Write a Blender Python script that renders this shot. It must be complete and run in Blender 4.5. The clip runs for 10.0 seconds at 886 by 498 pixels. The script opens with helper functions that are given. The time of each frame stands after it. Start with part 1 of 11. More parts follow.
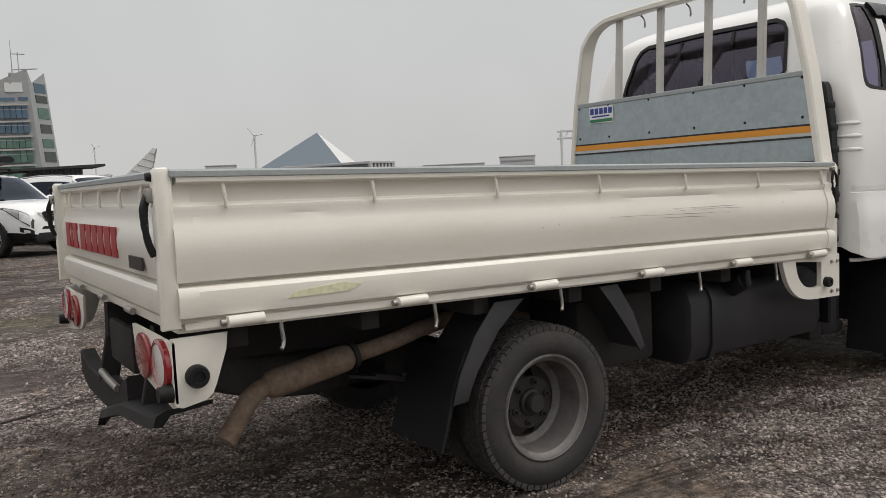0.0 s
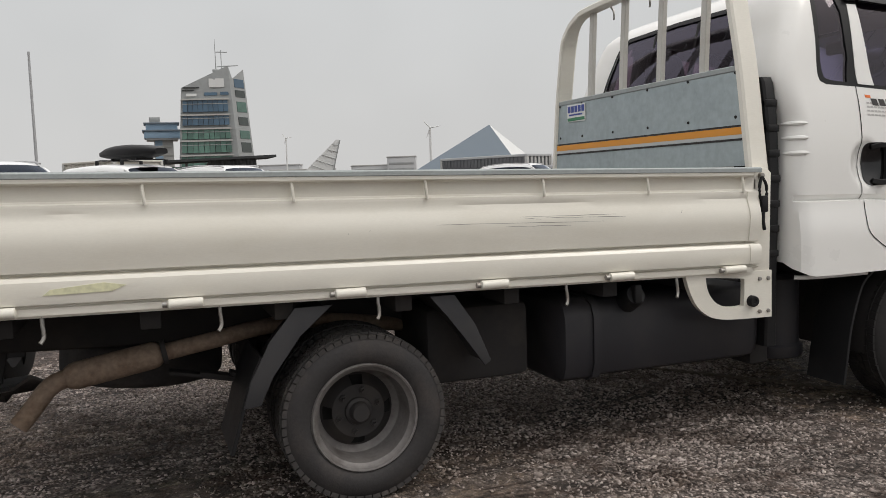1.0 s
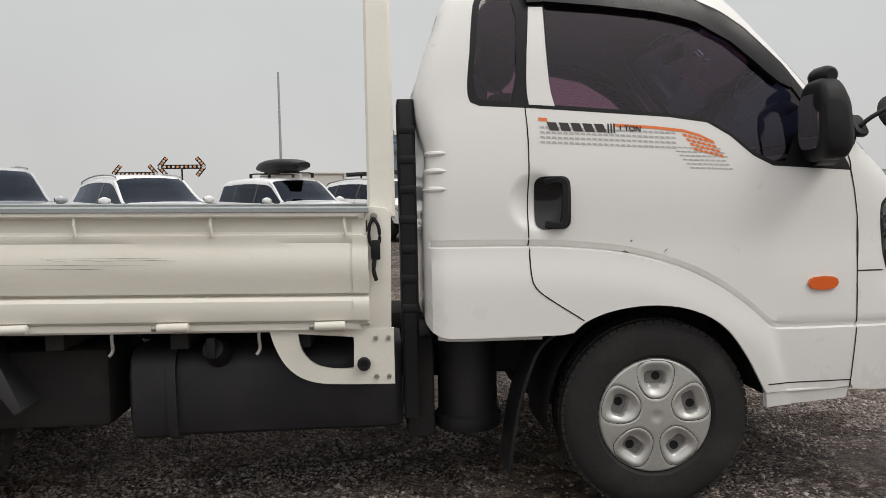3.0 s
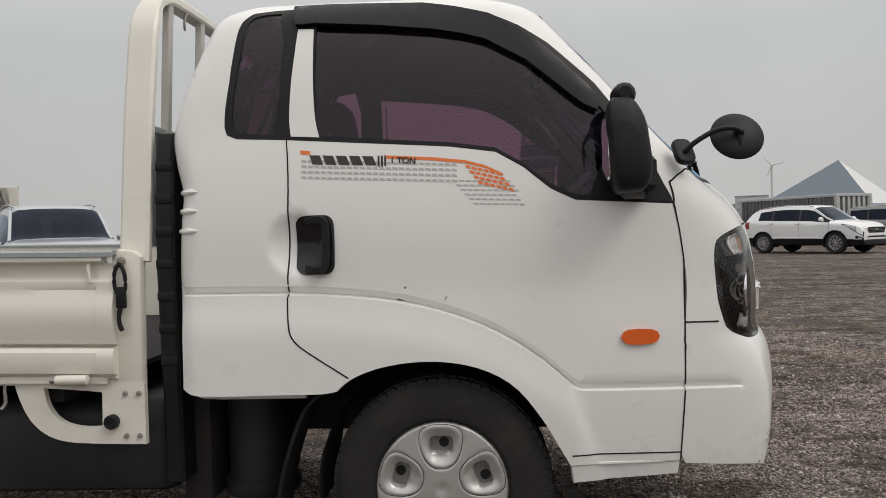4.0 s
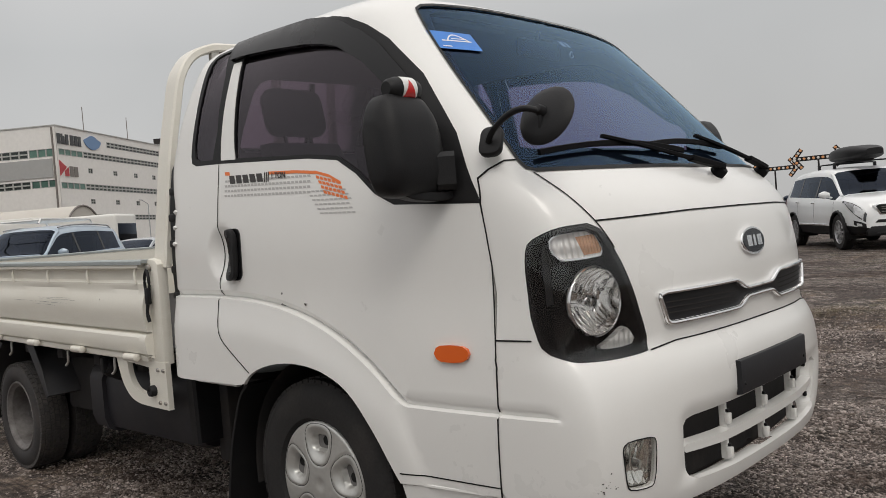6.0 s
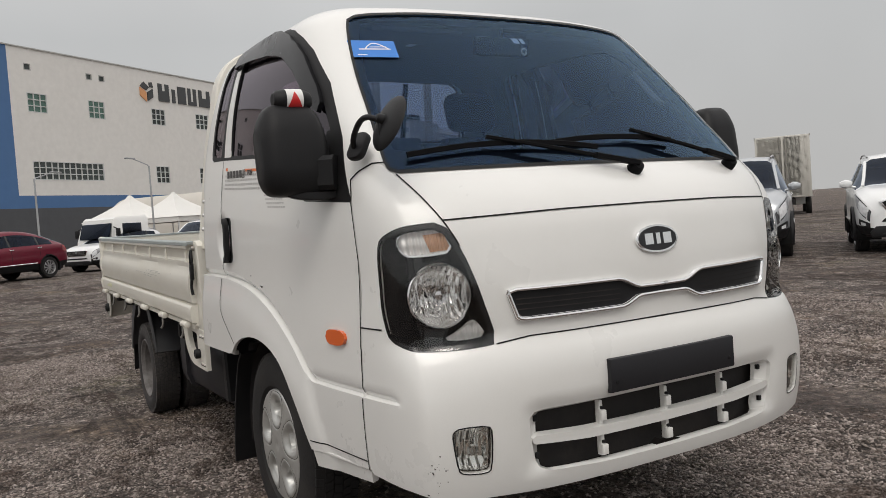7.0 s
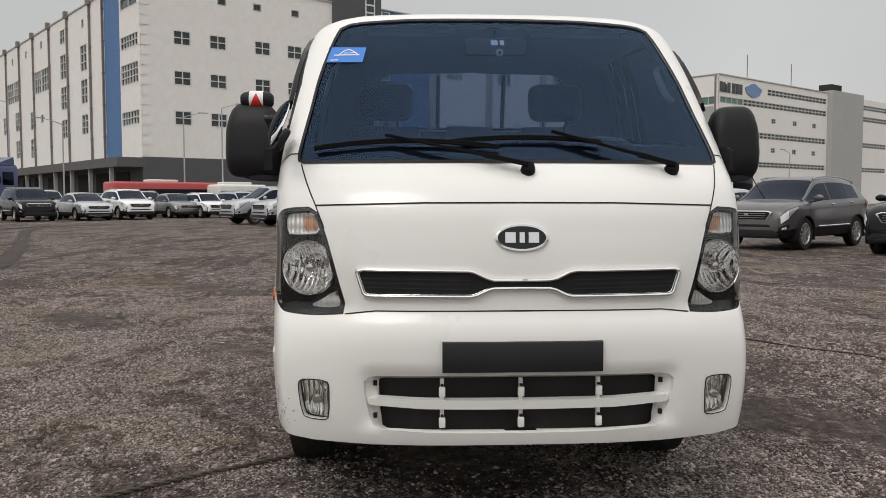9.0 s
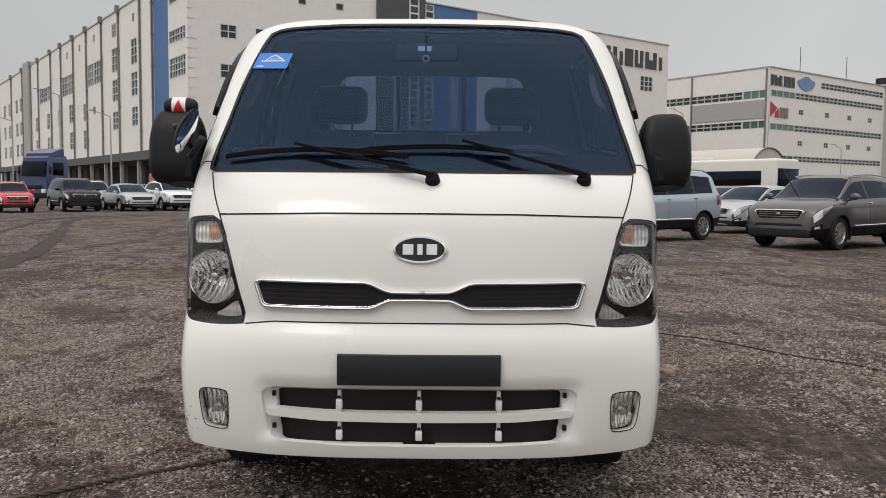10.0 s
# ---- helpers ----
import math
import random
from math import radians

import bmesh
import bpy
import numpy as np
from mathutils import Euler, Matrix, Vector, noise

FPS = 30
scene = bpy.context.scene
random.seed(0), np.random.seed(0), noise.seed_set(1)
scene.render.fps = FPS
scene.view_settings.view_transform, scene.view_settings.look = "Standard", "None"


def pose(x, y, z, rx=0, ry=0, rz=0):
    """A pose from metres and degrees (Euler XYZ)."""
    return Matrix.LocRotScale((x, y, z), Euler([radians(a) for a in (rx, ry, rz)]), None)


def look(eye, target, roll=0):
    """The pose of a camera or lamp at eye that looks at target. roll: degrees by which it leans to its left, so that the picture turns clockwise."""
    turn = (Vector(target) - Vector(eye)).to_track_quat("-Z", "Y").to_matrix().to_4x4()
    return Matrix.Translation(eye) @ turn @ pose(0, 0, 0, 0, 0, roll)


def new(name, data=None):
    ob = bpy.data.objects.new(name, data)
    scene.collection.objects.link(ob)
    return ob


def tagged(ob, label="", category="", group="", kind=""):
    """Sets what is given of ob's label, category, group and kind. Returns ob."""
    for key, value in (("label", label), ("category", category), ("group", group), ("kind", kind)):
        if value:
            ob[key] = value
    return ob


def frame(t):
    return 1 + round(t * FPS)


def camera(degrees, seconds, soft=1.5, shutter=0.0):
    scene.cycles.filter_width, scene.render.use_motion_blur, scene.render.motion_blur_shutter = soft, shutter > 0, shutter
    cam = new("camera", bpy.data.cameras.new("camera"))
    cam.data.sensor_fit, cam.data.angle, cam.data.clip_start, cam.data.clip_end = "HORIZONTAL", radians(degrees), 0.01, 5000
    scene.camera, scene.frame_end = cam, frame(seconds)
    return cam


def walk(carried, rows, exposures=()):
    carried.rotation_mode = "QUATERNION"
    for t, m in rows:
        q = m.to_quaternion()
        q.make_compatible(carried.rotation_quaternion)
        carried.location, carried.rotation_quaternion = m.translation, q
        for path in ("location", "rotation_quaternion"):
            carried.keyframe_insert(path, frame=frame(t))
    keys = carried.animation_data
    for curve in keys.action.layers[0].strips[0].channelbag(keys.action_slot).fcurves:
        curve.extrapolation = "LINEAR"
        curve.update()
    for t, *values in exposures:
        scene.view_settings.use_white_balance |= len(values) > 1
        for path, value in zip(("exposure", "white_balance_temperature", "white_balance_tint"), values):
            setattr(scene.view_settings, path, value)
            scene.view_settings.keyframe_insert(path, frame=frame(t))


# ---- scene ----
cam = camera(57.0, 10.0, soft=0.6)
PATH = [
    (0, (-1.694, -2.913, 1.061), (-0.616, -1.236, 0.896), -2.7),
    (0.2, (-1.493, -2.978, 1.065), (-0.609, -1.192, 0.889), -2.5),
    (0.5, (-1.188, -3.123, 1.053), (-0.439, -1.273, 0.916), -1.8),
    (1, (-0.616, -3.391, 1.056), (0.078, -1.523, 0.889), -1.9),
    (1.5, (-0.059, -3.533, 1.03), (0.551, -1.635, 0.863), -1.3),
    (2, (0.548, -3.599, 1.054), (1.086, -1.677, 0.934), -2.4),
    (2.2, (0.798, -3.659, 1.069), (1.242, -1.713, 0.949), -2.2),
    (3.3, (1.986, -3.465, 1.092), (2.076, -1.471, 0.97), -1.3),
    (3.5, (2.203, -3.421, 1.077), (2.258, -1.424, 0.98), -1.5),
    (4, (2.774, -3.25, 1.094), (2.652, -1.254, 1.052), -1.7),
    (4.5, (3.304, -3.1, 1.104), (2.836, -1.155, 1.077), -1.9),
    (5, (3.774, -2.883, 1.114), (3.002, -1.038, 1.069), -2.5),
    (5.2, (3.968, -2.803, 1.114), (3.08, -1.012, 1.091), -3.1),
    (6.3, (4.914, -2.228, 1.109), (3.406, -0.915, 1.041), -3.7),
    (6.5, (5.087, -2.109, 1.113), (3.498, -0.897, 1.051), -2.7),
    (7, (5.427, -1.74, 1.102), (3.702, -0.733, 1.021), -4.1),
    (7.5, (5.785, -1.396, 1.125), (3.946, -0.612, 1.068), -2.6),
    (8, (6.021, -1.076, 1.102), (4.114, -0.489, 0.967), -2.1),
    (8.5, (6.119, -0.707, 1.098), (4.159, -0.324, 0.991), -1.5),
    (9, (6.17, -0.377, 1.11), (4.177, -0.269, 0.988), 0.0),
    (9.5, (6.121, -0.116, 1.138), (4.124, -0.096, 1.032), 1.2),
    (10, (6.148, 0.072, 1.167), (4.152, 0.07, 1.027), 0.5),
]
walk(cam, [(t, look(eye, target, roll)) for t, eye, target, roll in PATH],
     exposures=((0, 0.04), (1.5, 0.16), (2.2, 0.18), (3.5, 0.0), (4.5, -0.16), (6.5, -0.14), (8.0, -0.02), (10.0, -0.02)))


# ---- world, sun and exposure ----
SUN_AZ, SUN_EL = -34.0, 52.0     # degrees: azimuth from +x, height; a veiled sun
world = bpy.data.worlds.new("overcast_sky")
scene.world = world
world.use_nodes = True
wn, wl = world.node_tree.nodes, world.node_tree.links
wn.clear()
w_out = wn.new("ShaderNodeOutputWorld")
w_bg = wn.new("ShaderNodeBackground")
w_sky = wn.new("ShaderNodeTexSky")
w_sky.sky_type, w_sky.sun_disc = "NISHITA", False
w_sky.sun_elevation, w_sky.sun_rotation = radians(SUN_EL), radians(90 - SUN_AZ)
w_sky.air_density, w_sky.dust_density, w_sky.ozone_density = 1.0, 6.0, 1.0
w_scale = wn.new("ShaderNodeVectorMath")
w_scale.operation = "SCALE"
w_scale.inputs["Scale"].default_value = 0.05
wl.new(w_sky.outputs[0], w_scale.inputs[0])
# the cloud cover: a soft grey veil, brighter overhead, with faint mottling
w_tc = wn.new("ShaderNodeTexCoord")
w_sep = wn.new("ShaderNodeSeparateXYZ")
wl.new(w_tc.outputs["Generated"], w_sep.inputs[0])
w_ramp = wn.new("ShaderNodeValToRGB")
wl.new(w_sep.outputs["Z"], w_ramp.inputs[0])
els = w_ramp.color_ramp.elements
els[0].position, els[0].color = 0.0, (0.605, 0.60, 0.592, 1)
els[1].position, els[1].color = 1.0, (1.55, 1.51, 1.49, 1)
mid = els.new(0.22)
mid.color = (0.605, 0.612, 0.612, 1)
mid2 = els.new(0.5)
mid2.color = (0.95, 0.93, 0.92, 1)
w_noise = wn.new("ShaderNodeTexNoise")
w_noise.inputs["Scale"].default_value, w_noise.inputs["Detail"].default_value, w_noise.inputs["Roughness"].default_value = 1.7, 4.0, 0.5
w_map = wn.new("ShaderNodeMapRange")
wl.new(w_noise.outputs[0], w_map.inputs[0])
w_map.inputs["From Min"].default_value, w_map.inputs["From Max"].default_value = 0.3, 0.7
w_map.inputs["To Min"].default_value, w_map.inputs["To Max"].default_value = 0.90, 1.10
w_cloud = wn.new("ShaderNodeVectorMath")
w_cloud.operation = "SCALE"
wl.new(w_ramp.outputs[0], w_cloud.inputs[0])
wl.new(w_map.outputs[0], w_cloud.inputs["Scale"])
w_mix = wn.new("ShaderNodeMix")
w_mix.data_type = "RGBA"
w_mix.inputs["Factor"].default_value = 0.92
wl.new(w_scale.outputs[0], w_mix.inputs["A"])
wl.new(w_cloud.outputs[0], w_mix.inputs["B"])
wl.new(w_mix.outputs["Result"], w_bg.inputs["Color"])
w_bg.inputs["Strength"].default_value = 1.0
wl.new(w_bg.outputs[0], w_out.inputs[0])
sun = new("sun", bpy.data.lights.new("sun", "SUN"))
sun.data.energy, sun.data.angle, sun.data.color = 0.9, radians(25), (1.0, 0.95, 0.88)
sun.matrix_world = look((0, 0, 30), (-30 * math.cos(radians(SUN_AZ)) / math.tan(radians(SUN_EL)), -30 * math.sin(radians(SUN_AZ)) / math.tan(radians(SUN_EL)), 0))


# ---- materials ----
def shader(name):
    m = bpy.data.materials.new(name)
    m.use_nodes = True
    return m, m.node_tree.nodes, m.node_tree.links, m.node_tree.nodes["Principled BSDF"]


def surface(name, color, rough=0.5, metal=0.0, grain=0.0, grain_scale=60.0, stain=0.0, stain_scale=2.5, stain_color=(0.2, 0.17, 0.13),
            bump=0.0, bump_scale=80.0, coat=0.0, per_object=0.0, stretch=(1, 1, 1)):
    """A painted, cast or moulded surface: base colour with fine grain, larger stains and relief."""
    m, n, l, b = shader(name)
    b.inputs["Roughness"].default_value, b.inputs["Metallic"].default_value = rough, metal
    b.inputs["Coat Weight"].default_value, b.inputs["Coat Roughness"].default_value = coat, 0.08
    tc = n.new("ShaderNodeTexCoord")
    mp = n.new("ShaderNodeMapping")
    mp.inputs["Scale"].default_value = stretch
    l.new(tc.outputs["Object"], mp.inputs[0])
    col = n.new("ShaderNodeRGB")
    col.outputs[0].default_value = (*color, 1)
    last = col.outputs[0]
    if stain:
        t = n.new("ShaderNodeTexNoise")
        t.inputs["Scale"].default_value, t.inputs["Detail"].default_value, t.inputs["Roughness"].default_value = stain_scale, 6.0, 0.62
        l.new(mp.outputs[0], t.inputs["Vector"])
        r = n.new("ShaderNodeMapRange")
        r.inputs["From Min"].default_value, r.inputs["From Max"].default_value = 0.48, 0.78
        r.inputs["To Max"].default_value = stain
        l.new(t.outputs[0], r.inputs[0])
        x = n.new("ShaderNodeMix")
        x.data_type = "RGBA"
        x.inputs["B"].default_value = (*stain_color, 1)
        l.new(r.outputs[0], x.inputs["Factor"])
        l.new(last, x.inputs["A"])
        last = x.outputs["Result"]
        rr = n.new("ShaderNodeMapRange")
        rr.inputs["To Min"].default_value, rr.inputs["To Max"].default_value = max(0.02, rough - 0.08), min(1, rough + 0.14)
        l.new(t.outputs[0], rr.inputs[0])
        l.new(rr.outputs[0], b.inputs["Roughness"])
    if grain:
        t = n.new("ShaderNodeTexNoise")
        t.inputs["Scale"].default_value, t.inputs["Detail"].default_value = grain_scale, 3.0
        l.new(mp.outputs[0], t.inputs["Vector"])
        r = n.new("ShaderNodeMapRange")
        r.inputs["From Min"].default_value, r.inputs["From Max"].default_value = 0.3, 0.7
        r.inputs["To Min"].default_value, r.inputs["To Max"].default_value = 1 - grain, 1 + grain
        l.new(t.outputs[0], r.inputs[0])
        x = n.new("ShaderNodeVectorMath")
        x.operation = "SCALE"
        l.new(last, x.inputs[0])
        l.new(r.outputs[0], x.inputs["Scale"])
        last = x.outputs[0]
    if per_object:
        oi = n.new("ShaderNodeObjectInfo")
        r = n.new("ShaderNodeMapRange")
        r.inputs["To Min"].default_value, r.inputs["To Max"].default_value = 1 - per_object, 1 + per_object
        l.new(oi.outputs["Random"], r.inputs[0])
        x = n.new("ShaderNodeVectorMath")
        x.operation = "SCALE"
        l.new(last, x.inputs[0])
        l.new(r.outputs[0], x.inputs["Scale"])
        last = x.outputs[0]
    l.new(last, b.inputs["Base Color"])
    if bump:
        t = n.new("ShaderNodeTexNoise")
        t.inputs["Scale"].default_value, t.inputs["Detail"].default_value = bump_scale, 4.0
        l.new(mp.outputs[0], t.inputs["Vector"])
        bp = n.new("ShaderNodeBump")
        bp.inputs["Strength"].default_value, bp.inputs["Distance"].default_value = bump, 0.004
        l.new(t.outputs[0], bp.inputs["Height"])
        l.new(bp.outputs[0], b.inputs["Normal"])
    return m


def coated_pane(name, tint, film, film_share, mirror, ior=1.38, rough=0.01):
    """Tinted glass with a coloured film: a weak tinted mirror all over, a clearer one towards grazing angles."""
    m = bpy.data.materials.new(name)
    m.use_nodes = True
    n, l = m.node_tree.nodes, m.node_tree.links
    n.clear()
    out = n.new("ShaderNodeOutputMaterial")
    tr = n.new("ShaderNodeBsdfTransparent")
    tr.inputs[0].default_value = (*tint, 1)
    tone, sky = n.new("ShaderNodeBsdfGlossy"), n.new("ShaderNodeBsdfGlossy")
    for g, c in ((tone, film), (sky, mirror)):
        g.inputs["Roughness"].default_value = rough
        g.inputs["Color"].default_value = (*c, 1)
    a, b = n.new("ShaderNodeMixShader"), n.new("ShaderNodeMixShader")
    a.inputs[0].default_value = film_share
    l.new(tr.outputs[0], a.inputs[1])
    l.new(tone.outputs[0], a.inputs[2])
    fr = n.new("ShaderNodeFresnel")
    fr.inputs[0].default_value = ior
    l.new(fr.outputs[0], b.inputs[0])
    l.new(a.outputs[0], b.inputs[1])
    l.new(sky.outputs[0], b.inputs[2])
    l.new(b.outputs[0], out.inputs[0])
    return m


def pane(name, tint, gloss=0.06, rough=0.01, film=(1, 1, 1)):
    """Thin tinted glass: what lies behind shows through the tint, the sky mirrors in it towards grazing angles."""
    m = bpy.data.materials.new(name)
    m.use_nodes = True
    n, l = m.node_tree.nodes, m.node_tree.links
    n.clear()
    out = n.new("ShaderNodeOutputMaterial")
    tr = n.new("ShaderNodeBsdfTransparent")
    tr.inputs[0].default_value = (*tint, 1)
    gl = n.new("ShaderNodeBsdfGlossy")
    gl.inputs["Roughness"].default_value = rough
    gl.inputs["Color"].default_value = (*film, 1)
    fr = n.new("ShaderNodeFresnel")
    fr.inputs[0].default_value = 1.5
    ad = n.new("ShaderNodeMath")
    ad.operation = "ADD"
    ad.inputs[1].default_value = gloss - 0.04
    ad.use_clamp = True
    mx = n.new("ShaderNodeMixShader")
    l.new(fr.outputs[0], ad.inputs[0])
    l.new(ad.outputs[0], mx.inputs[0])
    l.new(tr.outputs[0], mx.inputs[1])
    l.new(gl.outputs[0], mx.inputs[2])
    l.new(mx.outputs[0], out.inputs[0])
    return m


def lens_glass(name, tint, rough=0.05):
    m, n, l, b = shader(name)
    b.inputs["Base Color"].default_value = (*tint, 1)
    b.inputs["Roughness"].default_value = rough
    b.inputs["Coat Weight"].default_value = 0.6
    t = n.new("ShaderNodeTexVoronoi")
    t.inputs["Scale"].default_value = 120
    tc = n.new("ShaderNodeTexCoord")
    l.new(tc.outputs["Object"], t.inputs["Vector"])
    bp = n.new("ShaderNodeBump")
    bp.inputs["Strength"].default_value, bp.inputs["Distance"].default_value = 0.12, 0.0015
    l.new(t.outputs["Distance"], bp.inputs["Height"])
    l.new(bp.outputs[0], b.inputs["Normal"])
    return m


M = {}
M["white"] = surface("white_car_paint", (0.80, 0.795, 0.77), 0.28, coat=0.5, stain=0.10, stain_scale=3.0, stain_color=(0.62, 0.60, 0.54), grain=0.01, grain_scale=400)
M["cream"] = surface("cream_bed_paint", (0.76, 0.735, 0.66), 0.36, coat=0.25, stain=0.30, stain_scale=3.2, stain_color=(0.52, 0.47, 0.36), grain=0.02, grain_scale=120, stretch=(0.6, 1, 2.2))
M["bar_paint"] = surface("worn_grey_cream_paint", (0.50, 0.49, 0.455), 0.45, stain=0.45, stain_scale=6, stain_color=(0.34, 0.31, 0.26), grain=0.04, grain_scale=120)
M["rail"] = surface("grey_rubber_rail", (0.33, 0.36, 0.36), 0.55, stain=0.3, stain_scale=9, stain_color=(0.2, 0.2, 0.19), grain=0.06, grain_scale=90)
M["galv"] = surface("galvanised_sheet", (0.40, 0.46, 0.48), 0.42, metal=0.55, stain=0.45, stain_scale=4.5, stain_color=(0.27, 0.31, 0.33), grain=0.08, grain_scale=35, bump=0.05)
M["orange"] = surface("orange_tape", (0.72, 0.30, 0.03), 0.35, stain=0.2, stain_color=(0.45, 0.2, 0.05))
M["black"] = surface("black_plastic", (0.011, 0.011, 0.012), 0.48, stain=0.30, stain_scale=7, stain_color=(0.032, 0.030, 0.029), bump=0.12, bump_scale=260)
M["gloss"] = surface("gloss_black", (0.010, 0.010, 0.011), 0.12)
M["matt"] = surface("underside_black", (0.032, 0.030, 0.030), 0.75, stain=0.6, stain_scale=5, stain_color=(0.07, 0.06, 0.052), bump=0.2, bump_scale=60)
M["tank"] = surface("tank_black", (0.020, 0.0195, 0.023), 0.5, stain=0.7, stain_scale=4.0, stain_color=(0.042, 0.037, 0.036), bump=0.06, bump_scale=30)
M["seam"] = surface("panel_gap", (0.006, 0.006, 0.006), 0.9)
M["tyre_dusty"] = surface("dusty_tyre_rubber", (0.026, 0.024, 0.0245), 0.72, stain=0.8, stain_scale=6, stain_color=(0.070, 0.058, 0.052), grain=0.15, grain_scale=90, bump=0.2, bump_scale=150)
M["tread_dust"] = surface("dusty_tread_rubber", (0.040, 0.037, 0.036), 0.8, stain=0.8, stain_scale=9, stain_color=(0.10, 0.086, 0.076), grain=0.2, grain_scale=90)
M["tyre"] = surface("tyre_rubber", (0.022, 0.021, 0.021), 0.72, stain=0.7, stain_scale=7, stain_color=(0.050, 0.045, 0.041), grain=0.12, grain_scale=110, bump=0.15, bump_scale=150)
M["rim"] = surface("dusty_steel_rim", (0.20, 0.195, 0.19), 0.55, metal=0.35, stain=0.75, stain_scale=8, stain_color=(0.09, 0.082, 0.075), grain=0.1, grain_scale=60)
M["rim_dark"] = surface("dark_steel_rim", (0.022, 0.020, 0.020), 0.6, stain=0.7, stain_scale=9, stain_color=(0.06, 0.048, 0.04))
M["cap"] = surface("silver_wheel_cover", (0.52, 0.52, 0.50), 0.34, metal=0.55, stain=0.45, stain_scale=12, stain_color=(0.30, 0.28, 0.25), grain=0.04)
M["rust"] = surface("rusty_pipe", (0.21, 0.155, 0.115), 0.75, metal=0.2, stain=0.8, stain_scale=14, stain_color=(0.10, 0.055, 0.03), grain=0.2, grain_scale=70, bump=0.2)
M["steel"] = surface("dull_steel", (0.34, 0.33, 0.31), 0.45, metal=0.7, stain=0.5, stain_scale=18, stain_color=(0.2, 0.13, 0.08))
M["chrome"] = surface("chrome", (0.90, 0.90, 0.90), 0.16, metal=1.0)
M["mirror"] = surface("mirror_glass", (0.86, 0.87, 0.88), 0.02, metal=1.0)
M["reflector"] = surface("lamp_reflector", (0.93, 0.925, 0.91), 0.05, metal=1.0)
M["galv_pale"] = surface("pale_stripe", (0.50, 0.52, 0.52), 0.5, stain=0.3, stain_color=(0.35, 0.38, 0.4))
M["rim_rear"] = surface("grimy_steel_rim", (0.16, 0.15, 0.145), 0.55, metal=0.25, stain=0.9, stain_scale=9, stain_color=(0.055, 0.044, 0.038), grain=0.12, grain_scale=60)
M["amber"] = lens_glass("amber_lens", (0.72, 0.125, 0.018))
M["red"] = lens_glass("red_lens", (0.24, 0.010, 0.012))
M["clear"] = lens_glass("clear_ribbed_lens", (0.70, 0.69, 0.66))
M["side_glass"] = pane("tinted_side_glass", (0.37, 0.25, 0.31), 0.040, film=(1.0, 0.92, 1.0))
M["wind_glass"] = coated_pane("tinted_windscreen", (0.47, 0.63, 0.86), (0.22, 0.42, 1.0), 0.022, (0.56, 0.80, 1.0), 1.27)
M["rear_glass"] = pane("tinted_rear_glass", (0.27, 0.26, 0.30), 0.05, film=(0.85, 0.8, 1.0))
M["lamp_glass"] = pane("clear_lamp_cover", (0.93, 0.93, 0.93), 0.05)
M["seat"] = surface("grey_seat_cloth", (0.055, 0.055, 0.062), 0.85, grain=0.2, grain_scale=150, bump=0.2)
M["trim"] = surface("grey_cab_trim", (0.19, 0.185, 0.18), 0.7, grain=0.05, bump=0.08)
M["dash"] = surface("dark_dash", (0.045, 0.046, 0.05), 0.62, bump=0.15)
M["blue_sticker"] = surface("blue_sticker", (0.02, 0.19, 0.62), 0.3)
M["paper"] = surface("white_print", (0.78, 0.78, 0.76), 0.45)
M["ink_red"] = surface("dark_red_print", (0.34, 0.022, 0.028), 0.4)
M["ink_black"] = surface("black_print", (0.03, 0.026, 0.024), 0.4)
M["ink_orange"] = surface("orange_print", (0.80, 0.19, 0.04), 0.4)
M["ink_grey"] = surface("grey_print", (0.47, 0.46, 0.45), 0.4)
M["ink_blue"] = surface("blue_print", (0.03, 0.06, 0.30), 0.4)
M["ink_green"] = surface("green_print", (0.03, 0.20, 0.09), 0.4)
M["red_plastic"] = surface("red_reflector", (0.55, 0.02, 0.02), 0.3)
M["clear_thin"] = pane("clear_lens_cover", (0.88, 0.88, 0.86), 0.08)
M["plate"] = surface("charcoal_plate", (0.018, 0.018, 0.021), 0.5, stain=0.2, stain_color=(0.032, 0.032, 0.035), bump=0.05)
M["smoke"] = surface("smoked_plastic", (0.005, 0.005, 0.0065), 0.22, stain=0.2, stain_scale=6, stain_color=(0.012, 0.012, 0.013))
M["rub"] = surface("yellow_green_rub", (0.66, 0.65, 0.44), 0.5, grain=0.15, grain_scale=50)
M["guard"] = surface("grey_black_plastic", (0.026, 0.026, 0.029), 0.6, stain=0.5, stain_scale=6, stain_color=(0.055, 0.05, 0.046))
M["car_glass"] = coated_pane("tinted_car_glass", (0.10, 0.105, 0.12), (0.45, 0.60, 1.0), 0.015, (0.80, 0.88, 1.0), 1.22)
M["alloy"] = surface("alloy_wheel", (0.45, 0.45, 0.46), 0.35, metal=0.6, stain=0.3, stain_scale=9)
M["lamp_dark"] = surface("lamp_housing", (0.10, 0.10, 0.105), 0.12, metal=0.6, bump=0.3, bump_scale=30)
M["lamp_clear"] = surface("lamp_clear", (0.80, 0.81, 0.82), 0.10, metal=0.15, stain=0.6, stain_scale=14, stain_color=(0.25, 0.25, 0.26), bump=0.4, bump_scale=40)


